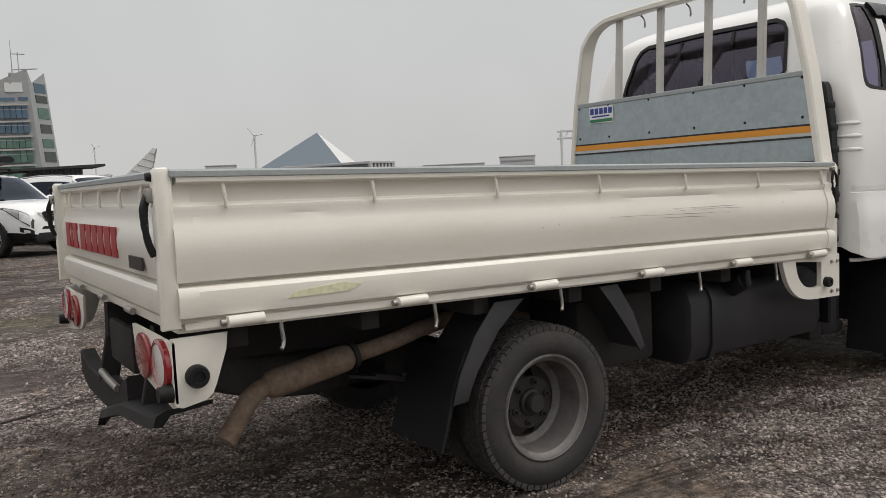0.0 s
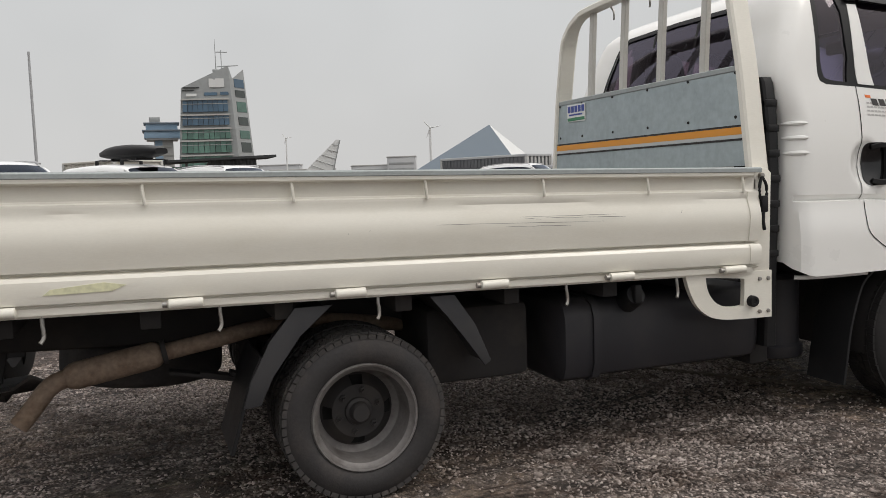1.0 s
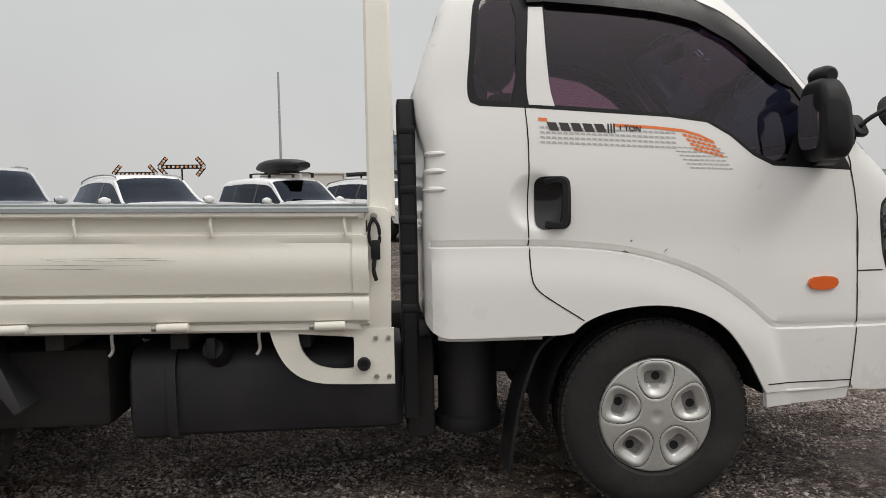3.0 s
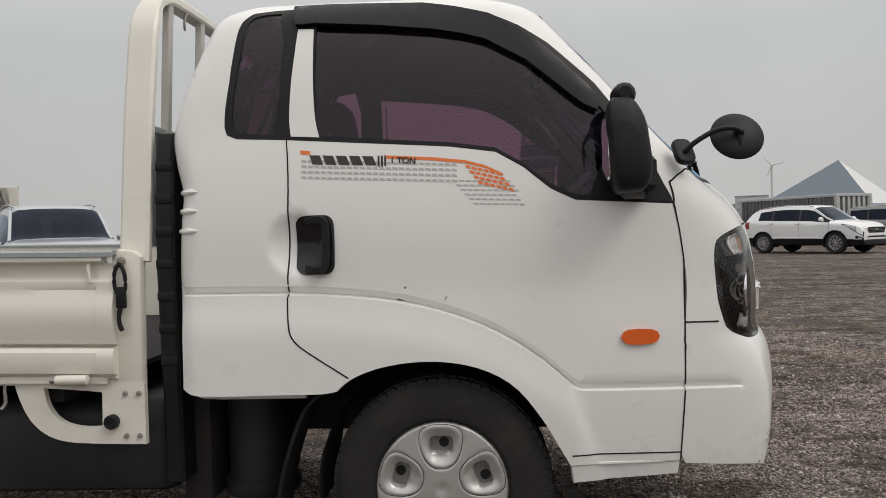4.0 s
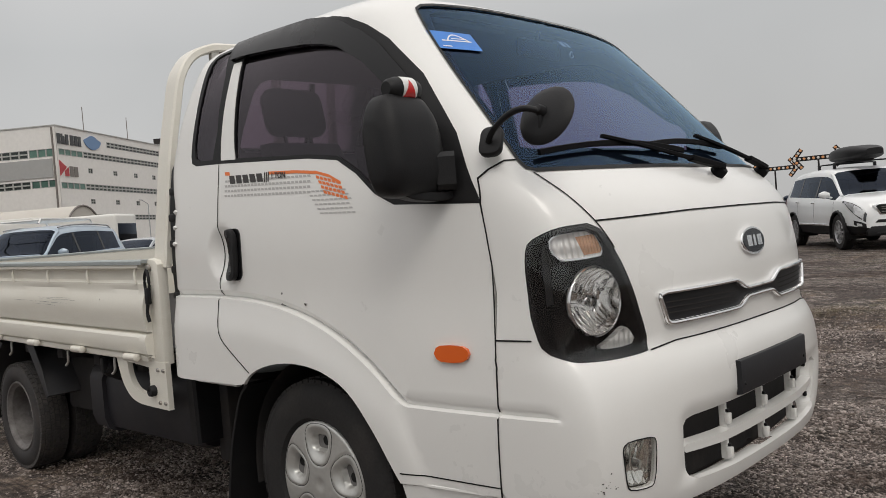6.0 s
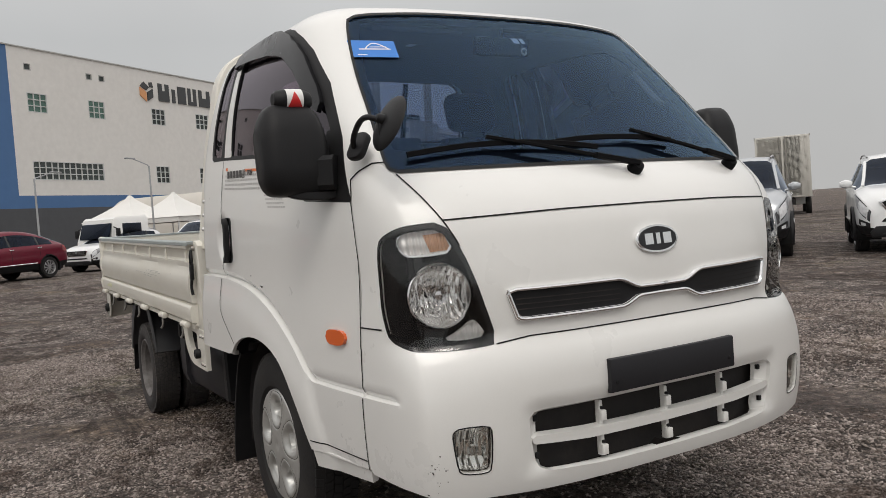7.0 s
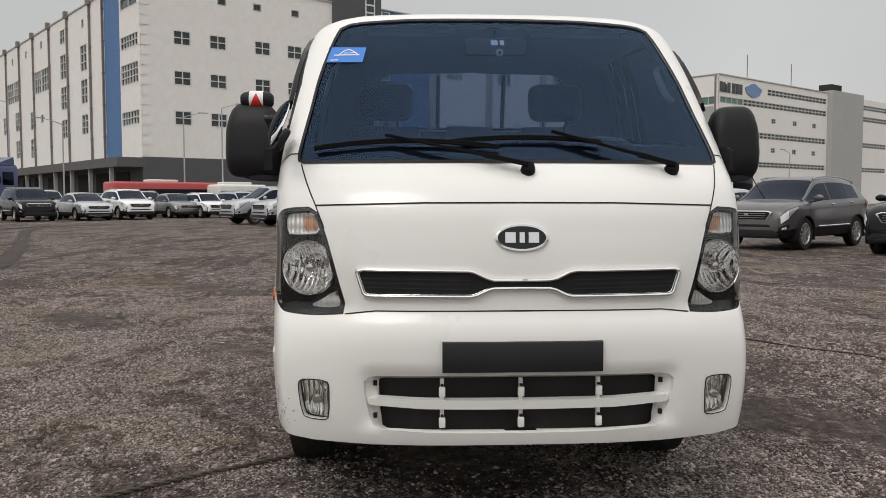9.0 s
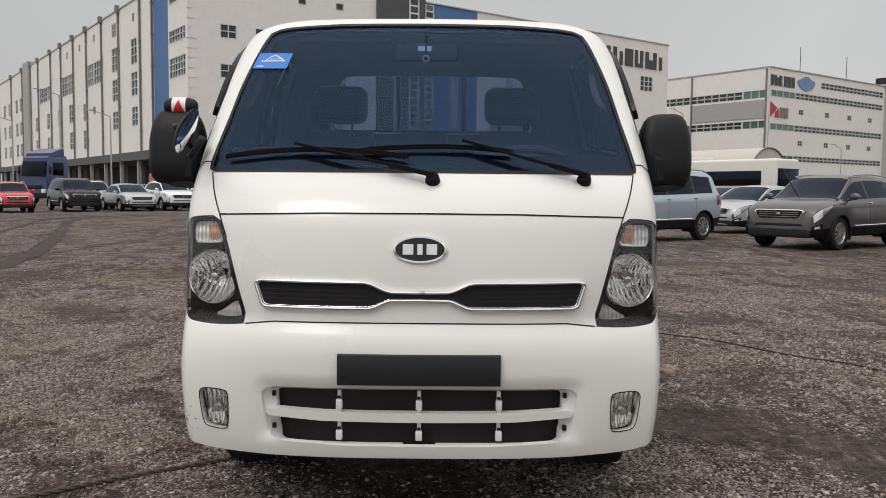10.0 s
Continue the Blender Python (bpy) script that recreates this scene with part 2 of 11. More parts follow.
def ribbed_lens(name, metal=0.15, relief=0.0035, flutes=22.0, color=(0.93, 0.92, 0.90)):
    """Silvered lamp seen through upright moulded flutes."""
    m, n, l, b = shader(name)
    b.inputs["Base Color"].default_value = (*color, 1)
    b.inputs["Metallic"].default_value, b.inputs["Roughness"].default_value = metal, 0.18
    tc = n.new("ShaderNodeTexCoord")
    w = n.new("ShaderNodeTexWave")
    w.bands_direction = "Y"
    w.inputs["Scale"].default_value, w.inputs["Distortion"].default_value = flutes, 0.6
    l.new(tc.outputs["Object"], w.inputs["Vector"])
    w2 = n.new("ShaderNodeTexWave")
    w2.bands_direction = "Z"
    w2.inputs["Scale"].default_value = 9.0
    l.new(tc.outputs["Object"], w2.inputs["Vector"])
    add = n.new("ShaderNodeMath")
    add.operation = "ADD"
    l.new(w.outputs["Fac"], add.inputs[0])
    l.new(w2.outputs["Fac"], add.inputs[1])
    bp = n.new("ShaderNodeBump")
    bp.inputs["Strength"].default_value, bp.inputs["Distance"].default_value = 1.0, relief
    l.new(add.outputs[0], bp.inputs["Height"])
    l.new(bp.outputs[0], b.inputs["Normal"])
    return m


M["ribbed"] = ribbed_lens("ribbed_lamp_lens")
# amber bulb's reflection in the indicator, put into the colour
M["ribbed_amber"] = ribbed_lens("ribbed_amber_reflection", flutes=40.0, color=(0.88, 0.52, 0.34))
M["band"] = surface("fired_black_band", (0.006, 0.006, 0.007), 0.6)
for key, level in (("black", 0.25), ("matt", 0.15), ("tyre", 0.25), ("tank", 0.35), ("smoke", 0.35), ("band", 0.1), ("plate", 0.3), ("dash", 0.3)):
    M[key].node_tree.nodes["Principled BSDF"].inputs["Specular IOR Level"].default_value = level


# ---- mesh tools ----
def part(name, bm, material, parent=None, label="", sharp=38.0):
    """Links a bmesh as one mesh object, with smooth faces and hard edges past an angle."""
    bm.normal_update()
    limit = radians(sharp)
    for f in bm.faces:
        f.smooth = True
    for e in bm.edges:
        if len(e.link_faces) == 2 and e.calc_face_angle(0.0) > limit:
            e.smooth = False
    me = bpy.data.meshes.new(name)
    bm.to_mesh(me)
    bm.free()
    for m in material if isinstance(material, (list, tuple)) else [material]:
        me.materials.append(m)
    ob = new(name, me)
    if parent:
        ob.parent = parent
    if label:
        tagged(ob, label)
    return ob


def thing(name, label, category, at=(0, 0, 0), turn=0.0, group="", kind=""):
    ob = new(name)
    ob.empty_display_size = 0.1
    ob.matrix_basis = pose(*at, 0, 0, turn)
    return tagged(ob, label, category, group, kind)


def add_box(bm, centre, size, bevel=0.0, m=None, segs=2):
    r = bmesh.ops.create_cube(bm, size=1.0)
    for v in r["verts"]:
        v.co = Vector((v.co.x * size[0], v.co.y * size[1], v.co.z * size[2]))
    if bevel:
        es = list({e for v in r["verts"] for e in v.link_edges})
        k = bmesh.ops.bevel(bm, geom=es, offset=bevel, segments=segs, affect="EDGES", profile=0.5)
        vs = list({v for f in k["faces"] for v in f.verts} | {v for v in r["verts"] if v.is_valid})
    else:
        vs = r["verts"]
    t = Matrix.Translation(centre)
    if m is not None:
        t = t @ m
    for v in vs:
        v.co = t @ v.co
    return vs


def add_rings(bm, rings, closed=True, caps=True):
    """A skin over rings of points."""
    rows = [[bm.verts.new(p) for p in r] for r in rings]
    n = len(rows[0])
    for a, b in zip(rows, rows[1:]):
        for i in range(n if closed else n - 1):
            j = (i + 1) % n
            try:
                bm.faces.new((a[i], a[j], b[j], b[i]))
            except ValueError:
                pass
    if caps and closed:
        bm.faces.new(rows[0][::-1])
        bm.faces.new(rows[-1])
    return rows


def add_tube(bm, pts, r, seg=10, flat=None, up=(0, 0, 1)):
    """A tube along points; r one radius or one for each; flat: (half width, half height) for a box section."""
    pts = [Vector(p) for p in pts]
    rings = []
    n = len(pts)
    for i, p in enumerate(pts):
        d = (pts[min(i + 1, n - 1)] - pts[max(i - 1, 0)]).normalized()
        side = d.cross(Vector(up))
        if side.length < 1e-4:
            side = d.cross(Vector((1, 0, 0)))
        side.normalize()
        top = side.cross(d)
        if flat:
            w, h = flat
            k = 0.28 * min(w, h)
            box = [(w, h - k), (w - k, h), (-w + k, h), (-w, h - k), (-w, -h + k), (-w + k, -h), (w - k, -h), (w, -h + k)]
            rings.append([p + side * a + top * b for a, b in box])
        else:
            q = r[i] if isinstance(r, (list, tuple)) else r
            rings.append([p + side * (q * math.cos(2 * math.pi * k / seg)) + top * (q * math.sin(2 * math.pi * k / seg)) for k in range(seg)])
    add_rings(bm, rings)


def bend(pts, per=5):
    """Rounds a line of points (Catmull-Rom)."""
    pts = [Vector(p) for p in pts]
    out = []
    for i in range(len(pts) - 1):
        p0, p1, p2, p3 = pts[max(i - 1, 0)], pts[i], pts[i + 1], pts[min(i + 2, len(pts) - 1)]
        for k in range(per):
            t = k / per
            out.append(0.5 * (2 * p1 + (p2 - p0) * t + (2 * p0 - 5 * p1 + 4 * p2 - p3) * t * t + (3 * p1 - p0 - 3 * p2 + p3) * t**3))
    return out + [pts[-1]]


def add_lathe(bm, profile, m=None, seg=40, close=False):
    """Turns (radius, height) pairs about z."""
    m = m or Matrix.Identity(4)
    rows = []
    for r, h in profile:
        if r < 1e-5:
            rows.append([bm.verts.new(m @ Vector((0, 0, h)))])
        else:
            rows.append([bm.verts.new(m @ Vector((r * math.cos(2 * math.pi * k / seg), r * math.sin(2 * math.pi * k / seg), h))) for k in range(seg)])
    pairs = list(zip(rows, rows[1:])) + ([(rows[-1], rows[0])] if close else [])
    for a, b in pairs:
        for i in range(seg):
            j = (i + 1) % seg
            f = [a[i % len(a)], a[j % len(a)], b[j % len(b)], b[i % len(b)]]
            f = list(dict.fromkeys(f))
            if len(f) > 2:
                bm.faces.new(f)


def add_prism(bm, poly, m, depth, bevel=0.0):
    """A flat outline (x, y) raised along z by depth and put at m."""
    a = [bm.verts.new(m @ Vector((x, y, 0))) for x, y in poly]
    b = [bm.verts.new(m @ Vector((x, y, depth))) for x, y in poly]
    n = len(poly)
    fs = [bm.faces.new(a[::-1]), bm.faces.new(b)]
    for i in range(n):
        j = (i + 1) % n
        fs.append(bm.faces.new((a[i], a[j], b[j], b[i])))
    if bevel:
        es = list({e for f in fs[:2] for e in f.edges})
        bmesh.ops.bevel(bm, geom=es, offset=bevel, segments=2, affect="EDGES", profile=0.5)


def rounded(w, h, r, seg=4):
    """A rounded rectangle about the origin."""
    out = []
    for cx, cy, a0 in ((w / 2 - r, h / 2 - r, 0), (-w / 2 + r, h / 2 - r, 90), (-w / 2 + r, -h / 2 + r, 180), (w / 2 - r, -h / 2 + r, 270)):
        for k in range(seg + 1):
            a = radians(a0 + 90 * k / seg)
            out.append((cx + r * math.cos(a), cy + r * math.sin(a)))
    return out


def fill(bm):
    bmesh.ops.recalc_face_normals(bm, faces=bm.faces)


SIDE = Matrix(((1, 0, 0, 0), (0, 0, -1, 0), (0, 1, 0, 0), (0, 0, 0, 1)))      # outline in x, z; depth towards -y
FRONT = Matrix(((0, 0, 1, 0), (1, 0, 0, 0), (0, 1, 0, 0), (0, 0, 0, 1)))      # outline in y, z; depth towards +x
BACK = Matrix(((0, 0, -1, 0), (-1, 0, 0, 0), (0, 1, 0, 0), (0, 0, 0, 1)))     # the same, seen from behind


# ---- the cab's outer surface: u runs round a half section, v runs up ----
CAB = [  # v, z, x of the front, bow of the front, half width, x of the back
    (0.24, 0.24, 3.620, 0.30, 0.815, 1.84), (0.33, 0.33, 3.680, 0.28, 0.840, 1.83), (0.40, 0.40, 3.702, 0.28, 0.853, 1.825),
    (0.50, 0.50, 3.715, 0.28, 0.862, 1.82), (0.60, 0.60, 3.722, 0.30, 0.867, 1.815), (0.68, 0.68, 3.722, 0.34, 0.866, 1.815),
    (0.73, 0.73, 3.710, 0.37, 0.865, 1.815), (0.765, 0.765, 3.690, 0.38, 0.864, 1.815), (0.83, 0.83, 3.690, 0.37, 0.861, 1.815),
    (0.92, 0.92, 3.688, 0.36, 0.856, 1.815), (1.00, 1.00, 3.678, 0.36, 0.855, 1.815), (1.085, 1.085, 3.658, 0.36, 0.854, 1.818),
    (1.16, 1.16, 3.612, 0.35, 0.850, 1.822), (1.235, 1.235, 3.534, 0.34, 0.842, 1.826), (1.32, 1.32, 3.450, 0.32, 0.830, 1.805),
    (1.42, 1.42, 3.350, 0.30, 0.812, 1.793), (1.55, 1.55, 3.228, 0.29, 0.790, 1.825), (1.66, 1.66, 3.124, 0.29, 0.763, 1.865),
    (1.74, 1.74, 3.048, 0.29, 0.736, 1.895), (1.79, 1.79, 2.997, 0.30, 0.708, 1.918), (1.83, 1.824, 2.936, 0.32, 0.658, 1.955),
    (1.87, 1.852, 2.850, 0.38, 0.590, 2.00), (1.91, 1.873, 2.700, 0.36, 0.490, 2.06), (1.95, 1.888, 2.550, 0.30, 0.360, 2.11),
    (1.99, 1.896, 2.420, 0.20, 0.200, 2.18), (2.02, 1.899, 2.320, 0.10, 0.020, 2.27),
]
CREASE_ = [(1.70, 0.952), (2.145, 0.947), (2.30, 0.940), (2.471, 0.921), (2.60, 0.891), (2.709, 0.853), (2.81, 0.803), (2.903, 0.740), (2.96, 0.690),
           (2.99, 0.662), (3.012, 0.645), (3.035, 0.639), (3.52, 0.634), (3.9, 0.632)]
CREASE = [CREASE_[0]]
for a, b in zip(CREASE_, CREASE_[1:]):
    CREASE += [(a[0] * 0.75 + b[0] * 0.25, a[1] * 0.75 + b[1] * 0.25), (a[0] * 0.25 + b[0] * 0.75, a[1] * 0.25 + b[1] * 0.75)]
CREASE.append(CREASE_[-1])


def lin(table, x):
    """Straight-line reading of a table of (x, value, ...)."""
    if x <= table[0][0]:
        return table[0][1:]
    for a, b in zip(table, table[1:]):
        if x <= b[0]:
            k = (x - a[0]) / (b[0] - a[0])
            return tuple(p + (q - p) * k for p, q in zip(a[1:], b[1:]))
    return table[-1][1:]


def curve(table, x):
    """Smooth reading of the same (Hermite)."""
    n = len(table)
    if x <= table[0][0]:
        return table[0][1:]
    if x >= table[-1][0]:
        return table[-1][1:]
    i = next(k for k in range(n - 1) if x <= table[k + 1][0])
    a, b = table[i], table[i + 1]
    p, q = table[max(i - 1, 0)], table[min(i + 2, n - 1)]
    h = b[0] - a[0]
    t = (x - a[0]) / h
    out = []
    for j in range(1, len(a)):
        m0 = (b[j] - p[j]) / (b[0] - p[0]) * h
        m1 = (q[j] - a[j]) / (q[0] - a[0]) * h
        out.append((2 * t**3 - 3 * t**2 + 1) * a[j] + (t**3 - 2 * t**2 + t) * m0 + (3 * t**2 - 2 * t**3) * b[j] + (t**3 - t**2) * m1)
    return tuple(out)


def soft(a, b, x):
    t = min(1.0, max(0.0, (x - a) / (b - a)))
    return t * t * (3 - 2 * t)


def cab_at(u, v):
    """A point of the cab's outside (y positive)."""
    z, xf, c, w, xr = curve(CAB, v)
    yb = max(w - 0.125, w * 0.6)
    rr = min(0.075, w * 0.5)
    x1 = xf - c * yb**2.8
    xs = x1 - min(0.17, w * 0.3)
    wide = lambda x: w - 0.055 * max(0.0, x - 2.3) ** 2
    if u <= 1:
        y = max(u, 0) * yb
        x = xf - c * y**2.8
    elif u <= 2:
        t = u - 1
        s1 = -2.8 * c * yb**1.8           # dx/dy at the front's end
        s2 = -0.11 * max(0.0, xs - 2.3)   # dy/dx at the side's start
        ys = wide(xs)
        # meeting point of the two tangents
        yc = (ys + s2 * (x1 - s1 * yb - xs)) / (1 - s2 * s1)
        xc = x1 + s1 * (yc - yb)
        x = (1 - t) ** 2 * x1 + 2 * t * (1 - t) * xc + t * t * xs
        y = (1 - t) ** 2 * yb + 2 * t * (1 - t) * yc + t * t * ys
    elif u <= 3:
        x = xs + (xr + rr - xs) * (u - 2)
        y = wide(x)
    elif u <= 4:
        a = (u - 3) * math.pi / 2
        x, y = xr + rr - rr * math.sin(a), w - rr + rr * math.cos(a)
    else:
        x, y = xr, (w - rr) * (5 - u)
    if 1 <= u <= 3.5 and z < 1.0:
        zc = lin(CREASE, x)[0]
        d = zc - z
        if d > 0:
            flare = 2.992 + (0.61 - z) * 0.333
            proud = 0.004 + 0.006 * (1 - soft(flare, flare + 0.014, x))       # the wing stands out round the arch
            proud += 0.011 * soft(0.02, 0.15, d) * (1 - soft(flare - 0.03, flare + 0.03, x))
            y += (-0.019 * min(1.0, d / 0.022) + (0.019 + proud) * soft(0.022, 0.026, d)) * (1 - 0.40 * soft(2.99, 3.05, x)) * (1 - soft(3.46, 3.52, x))
    if u <= 2 and 0.38 < z < 0.62:
        x -= 0.014 * (1 - soft(0.465, 0.525, y)) * soft(0.392, 0.425, z) * (1 - soft(0.565, 0.60, z))       # dip round the lower grille
    if 2 <= u <= 3 and 0.9 < z < 1.25:
        y -= 0.030 * max(0.0, 1 - ((x - 2.19) / 0.088) ** 2 - ((z - 1.07) / 0.095) ** 2)   # the cup behind the handle
    return x, y, z


def cab_u_side(x, v):
    a, b = 1.0, 4.0
    for _ in range(40):
        m = (a + b) / 2
        if cab_at(m, v)[0] > x:
            a = m
        else:
            b = m
    return a


def cab_u_front(y, v):
    a, b = 0.0, 2.0
    for _ in range(40):
        m = (a + b) / 2
        if cab_at(m, v)[1] < y:
            a = m
        else:
            b = m
    return a

UU = [0.0, 0.72, 0.95, 2.45, 2.57, 3.30]     # metres along a section at u = 0, 1 ... 5


def to_metric(u):
    i = min(int(max(u, 0)), 4)
    return UU[i] + (UU[i + 1] - UU[i]) * (u - i)


def from_metric(s):
    i = next((k for k in range(5) if s <= UU[k + 1]), 4)
    return i + (s - UU[i]) / (UU[i + 1] - UU[i])


def on_side(*pts):
    return [(to_metric(cab_u_side(x, v)), v) for x, v in pts]


def fine(pts, step=0.02):
    out = [pts[0]]
    for a, b in zip(pts, pts[1:]):
        k = max(1, int(math.hypot(b[0] - a[0], b[1] - a[1]) / step))
        out += [(a[0] + (b[0] - a[0]) * i / k, a[1] + (b[1] - a[1]) * i / k) for i in range(1, k + 1)]
    return out


def on_front(*pts):
    return [(to_metric(cab_u_front(y, v)) if y > 0 else 0.0, v) for y, v in pts]


def raw(*pts):
    return [(to_metric(u), v) for u, v in pts]


def dense(pts, step=0.022, closed=True):
    out = []
    n = len(pts)
    for i in range(n if closed else n - 1):
        a, b = pts[i], pts[(i + 1) % n]
        k = max(1, math.ceil(math.hypot(b[0] - a[0], b[1] - a[1]) / step))
        out += [(a[0] + (b[0] - a[0]) * j / k, a[1] + (b[1] - a[1]) * j / k) for j in range(k)]
    return out if closed else out + [pts[-1]]


def eased(pts, rounds=1, closed=True):
    """Cuts the corners of a line (Chaikin)."""
    for _ in range(rounds):
        out = []
        n = len(pts)
        for i in range(n if closed else n - 1):
            a, b = pts[i], pts[(i + 1) % n]
            out += [(a[0] * 0.75 + b[0] * 0.25, a[1] * 0.75 + b[1] * 0.25), (a[0] * 0.25 + b[0] * 0.75, a[1] * 0.25 + b[1] * 0.75)]
        pts = out if closed else [pts[0]] + out[1:-1] + [pts[-1]]
    return pts


def shrunk(pts, d):
    """An outline moved inwards by d."""
    n = len(pts)
    area = sum(pts[i][0] * pts[(i + 1) % n][1] - pts[(i + 1) % n][0] * pts[i][1] for i in range(n))
    s = 1 if area > 0 else -1
    out = []
    for i in range(n):
        a, b, c = Vector(pts[i - 1]), Vector(pts[i]), Vector(pts[(i + 1) % n])
        d1, d2 = (b - a).normalized(), (c - b).normalized()
        n1, n2 = Vector((-d1.y, d1.x)) * s, Vector((-d2.y, d2.x)) * s
        k = n1 + n2
        k = k / max(k.length_squared, 0.3) * 2
        out.append((b.x + k.x * d, b.y + k.y * d))
    return out


def inside(p, loop):
    """Which of the points p (n x 2) lie in a loop."""
    x, y = p[:, 0], p[:, 1]
    q = np.array(loop)
    r = np.roll(q, -1, axis=0)
    hit = np.zeros(len(p), bool)
    for (x1, y1), (x2, y2) in zip(q, r):
        if y1 == y2:
            continue
        c = ((y1 > y) != (y2 > y)) & (x < (x2 - x1) * (y - y1) / (y2 - y1) + x1)
        hit ^= c
    return hit


def cab_point(s, v, off=0.0):
    u = from_metric(s)
    p = Vector(cab_at(u, v))
    if off:
        e = 2e-3
        du = Vector(cab_at(min(u + e, 5), v)) - Vector(cab_at(max(u - e, 0), v))
        dv = Vector(cab_at(u, v + e)) - Vector(cab_at(u, v - e))
        n = du.cross(dv).normalized()
        if n.dot(p - Vector((2.7, 0, 1.0))) < 0:
            n = -n
        p += n * off
    return p


def add_sheet(bm, outer, holes=(), lines=(), step=0.026, off=0.0, sides=(-1, 1), rim=0.0, extra=()):
    """A piece of the cab's skin: an outline with holes on the surface, as triangles on a fine net, on one or both sides of the cab."""
    from mathutils.geometry import delaunay_2d_cdt
    loops = [dense(outer)] + [dense(h) for h in holes]
    pts, edges = [], []
    for lp in loops:
        k = len(pts)
        pts += lp
        edges += [(k + i, k + (i + 1) % len(lp)) for i in range(len(lp))]
    for ln in lines:
        ln = dense(ln, 0.03, False)
        ok = inside(np.array(ln), loops[0])
        for h in loops[1:]:
            ok &= ~inside(np.array(ln), h)
        for i in range(len(ln) - 1):
            if ok[i] and ok[i + 1]:
                k = len(pts)
                pts += [ln[i], ln[i + 1]]
                edges.append((k, k + 1))
    rim_pts = np.array(pts)
    lo, hi = rim_pts.min(0), rim_pts.max(0)
    gx, gy = np.meshgrid(np.arange(lo[0] + step / 2, hi[0], step), np.arange(lo[1] + step / 2, hi[1], step))
    net = np.stack([gx.ravel(), gy.ravel()], 1)
    if len(extra):
        net = np.concatenate([net, np.array(extra)])
    ok = inside(net, loops[0])
    for h in loops[1:]:
        ok &= ~inside(net, h)
    net = net[ok]
    if len(net):
        d = np.full(len(net), 9.0)
        for k in range(0, len(rim_pts), 200):
            d = np.minimum(d, np.sqrt(((net[:, None] - rim_pts[None, k:k + 200]) ** 2).sum(2)).min(1))
        net = net[d > step * 0.45]
    every = [Vector(p) for p in pts] + [Vector(p) for p in net]
    vs, _, fs, *_ = delaunay_2d_cdt(every, edges, [], 0, 1e-5)
    mids = np.array([[sum(vs[i][k] for i in f) / len(f) for k in (0, 1)] for f in fs])
    ok = inside(mids, loops[0])
    for h in loops[1:]:
        ok &= ~inside(mids, h)
    places = [cab_point(p[0], p[1], off) for p in vs]
    made = []
    for s in sides:
        row = [bm.verts.new((p.x, p.y * s, p.z)) for p in places]
        for f, k in zip(fs, ok):
            if k:
                made.append(bm.faces.new([row[i] for i in (f if s < 0 else f[::-1])]))
    bmesh.ops.delete(bm, geom=[v for v in bm.verts if not v.link_faces], context="VERTS")
    if len(sides) == 2:
        bmesh.ops.remove_doubles(bm, verts=[v for v in bm.verts if abs(v.co.y) < 2e-3], dist=2.5e-3)
    # faces look outwards
    bm.normal_update()
    vote = sum((1 if f.normal.dot(f.calc_center_median() - Vector((2.7, 0, 1.0))) > 0 else -1) for f in bm.faces)
    if vote < 0:
        bmesh.ops.reverse_faces(bm, faces=bm.faces)
    if rim:
        bm.normal_update()
        es = [e for e in bm.edges if e.is_boundary]
        shift = {v: v.normal.copy() for e in es for v in e.verts}
        r = bmesh.ops.extrude_edge_only(bm, edges=es)
        for v in (g for g in r["geom"] if isinstance(g, bmesh.types.BMVert)):
            near = min((w for e in v.link_edges for w in e.verts if w in shift), key=lambda w: (w.co - v.co).length, default=None)
            if near:
                v.co -= shift[near] * rim
    return bm


def add_ribbon(bm, line, width=0.0045, off=0.0012, sides=(-1, 1), closed=False):
    """A thin strip along a line on the cab's skin."""
    line = dense(line, 0.02, closed)
    n = len(line)
    for s in sides:
        a, b = [], []
        for i in range(n):
            p, q = line[(i - 1) % n if closed else max(i - 1, 0)], line[(i + 1) % n if closed else min(i + 1, n - 1)]
            d = Vector((q[0] - p[0], q[1] - p[1])).normalized()
            w = Vector((-d.y, d.x)) * width / 2
            for row, k in ((a, 1), (b, -1)):
                c = cab_point(max(0, line[i][0] + w.x * k), line[i][1] + w.y * k, off)
                row.append(bm.verts.new((c.x, c.y * s, c.z)))
        for i in range(n if closed else n - 1):
            j = (i + 1) % n
            bm.faces.new((a[i], a[j], b[j], b[i]) if s > 0 else (b[i], b[j], a[j], a[i]))


# ---- the pickup truck: cab ----
truck = thing("flatbed_pickup", "white cab-over pickup truck with a cream dropside bed", "truck")

SEAM_BACK = eased([(2.163, 1.384), (2.169, 1.30), (2.168, 1.16), (2.162, 0.99), (2.163, 0.822), (2.181, 0.781), (2.226, 0.747), (2.34, 0.673)], 2, False)
SEAM_FRONT = [(3.313, 0.395), (3.331, 0.625), (3.335, 0.806), (3.337, 0.995), (3.325, 1.088), (3.312, 1.158)]
SILL = [(3.312, 1.158), (3.021, 1.177), (2.95, 1.212), (2.871, 1.279), (2.79, 1.327), (2.656, 1.347), (2.163, 1.384)]
FRAME_TOP = [(3.312, 1.158), (3.226, 1.352), (3.094, 1.535), (2.958, 1.663), (2.87, 1.722), (2.781, 1.765), (2.69, 1.792), (2.58, 1.806), (2.3, 1.813), (2.12, 1.812), (2.044, 1.800), (2.012, 1.765)]
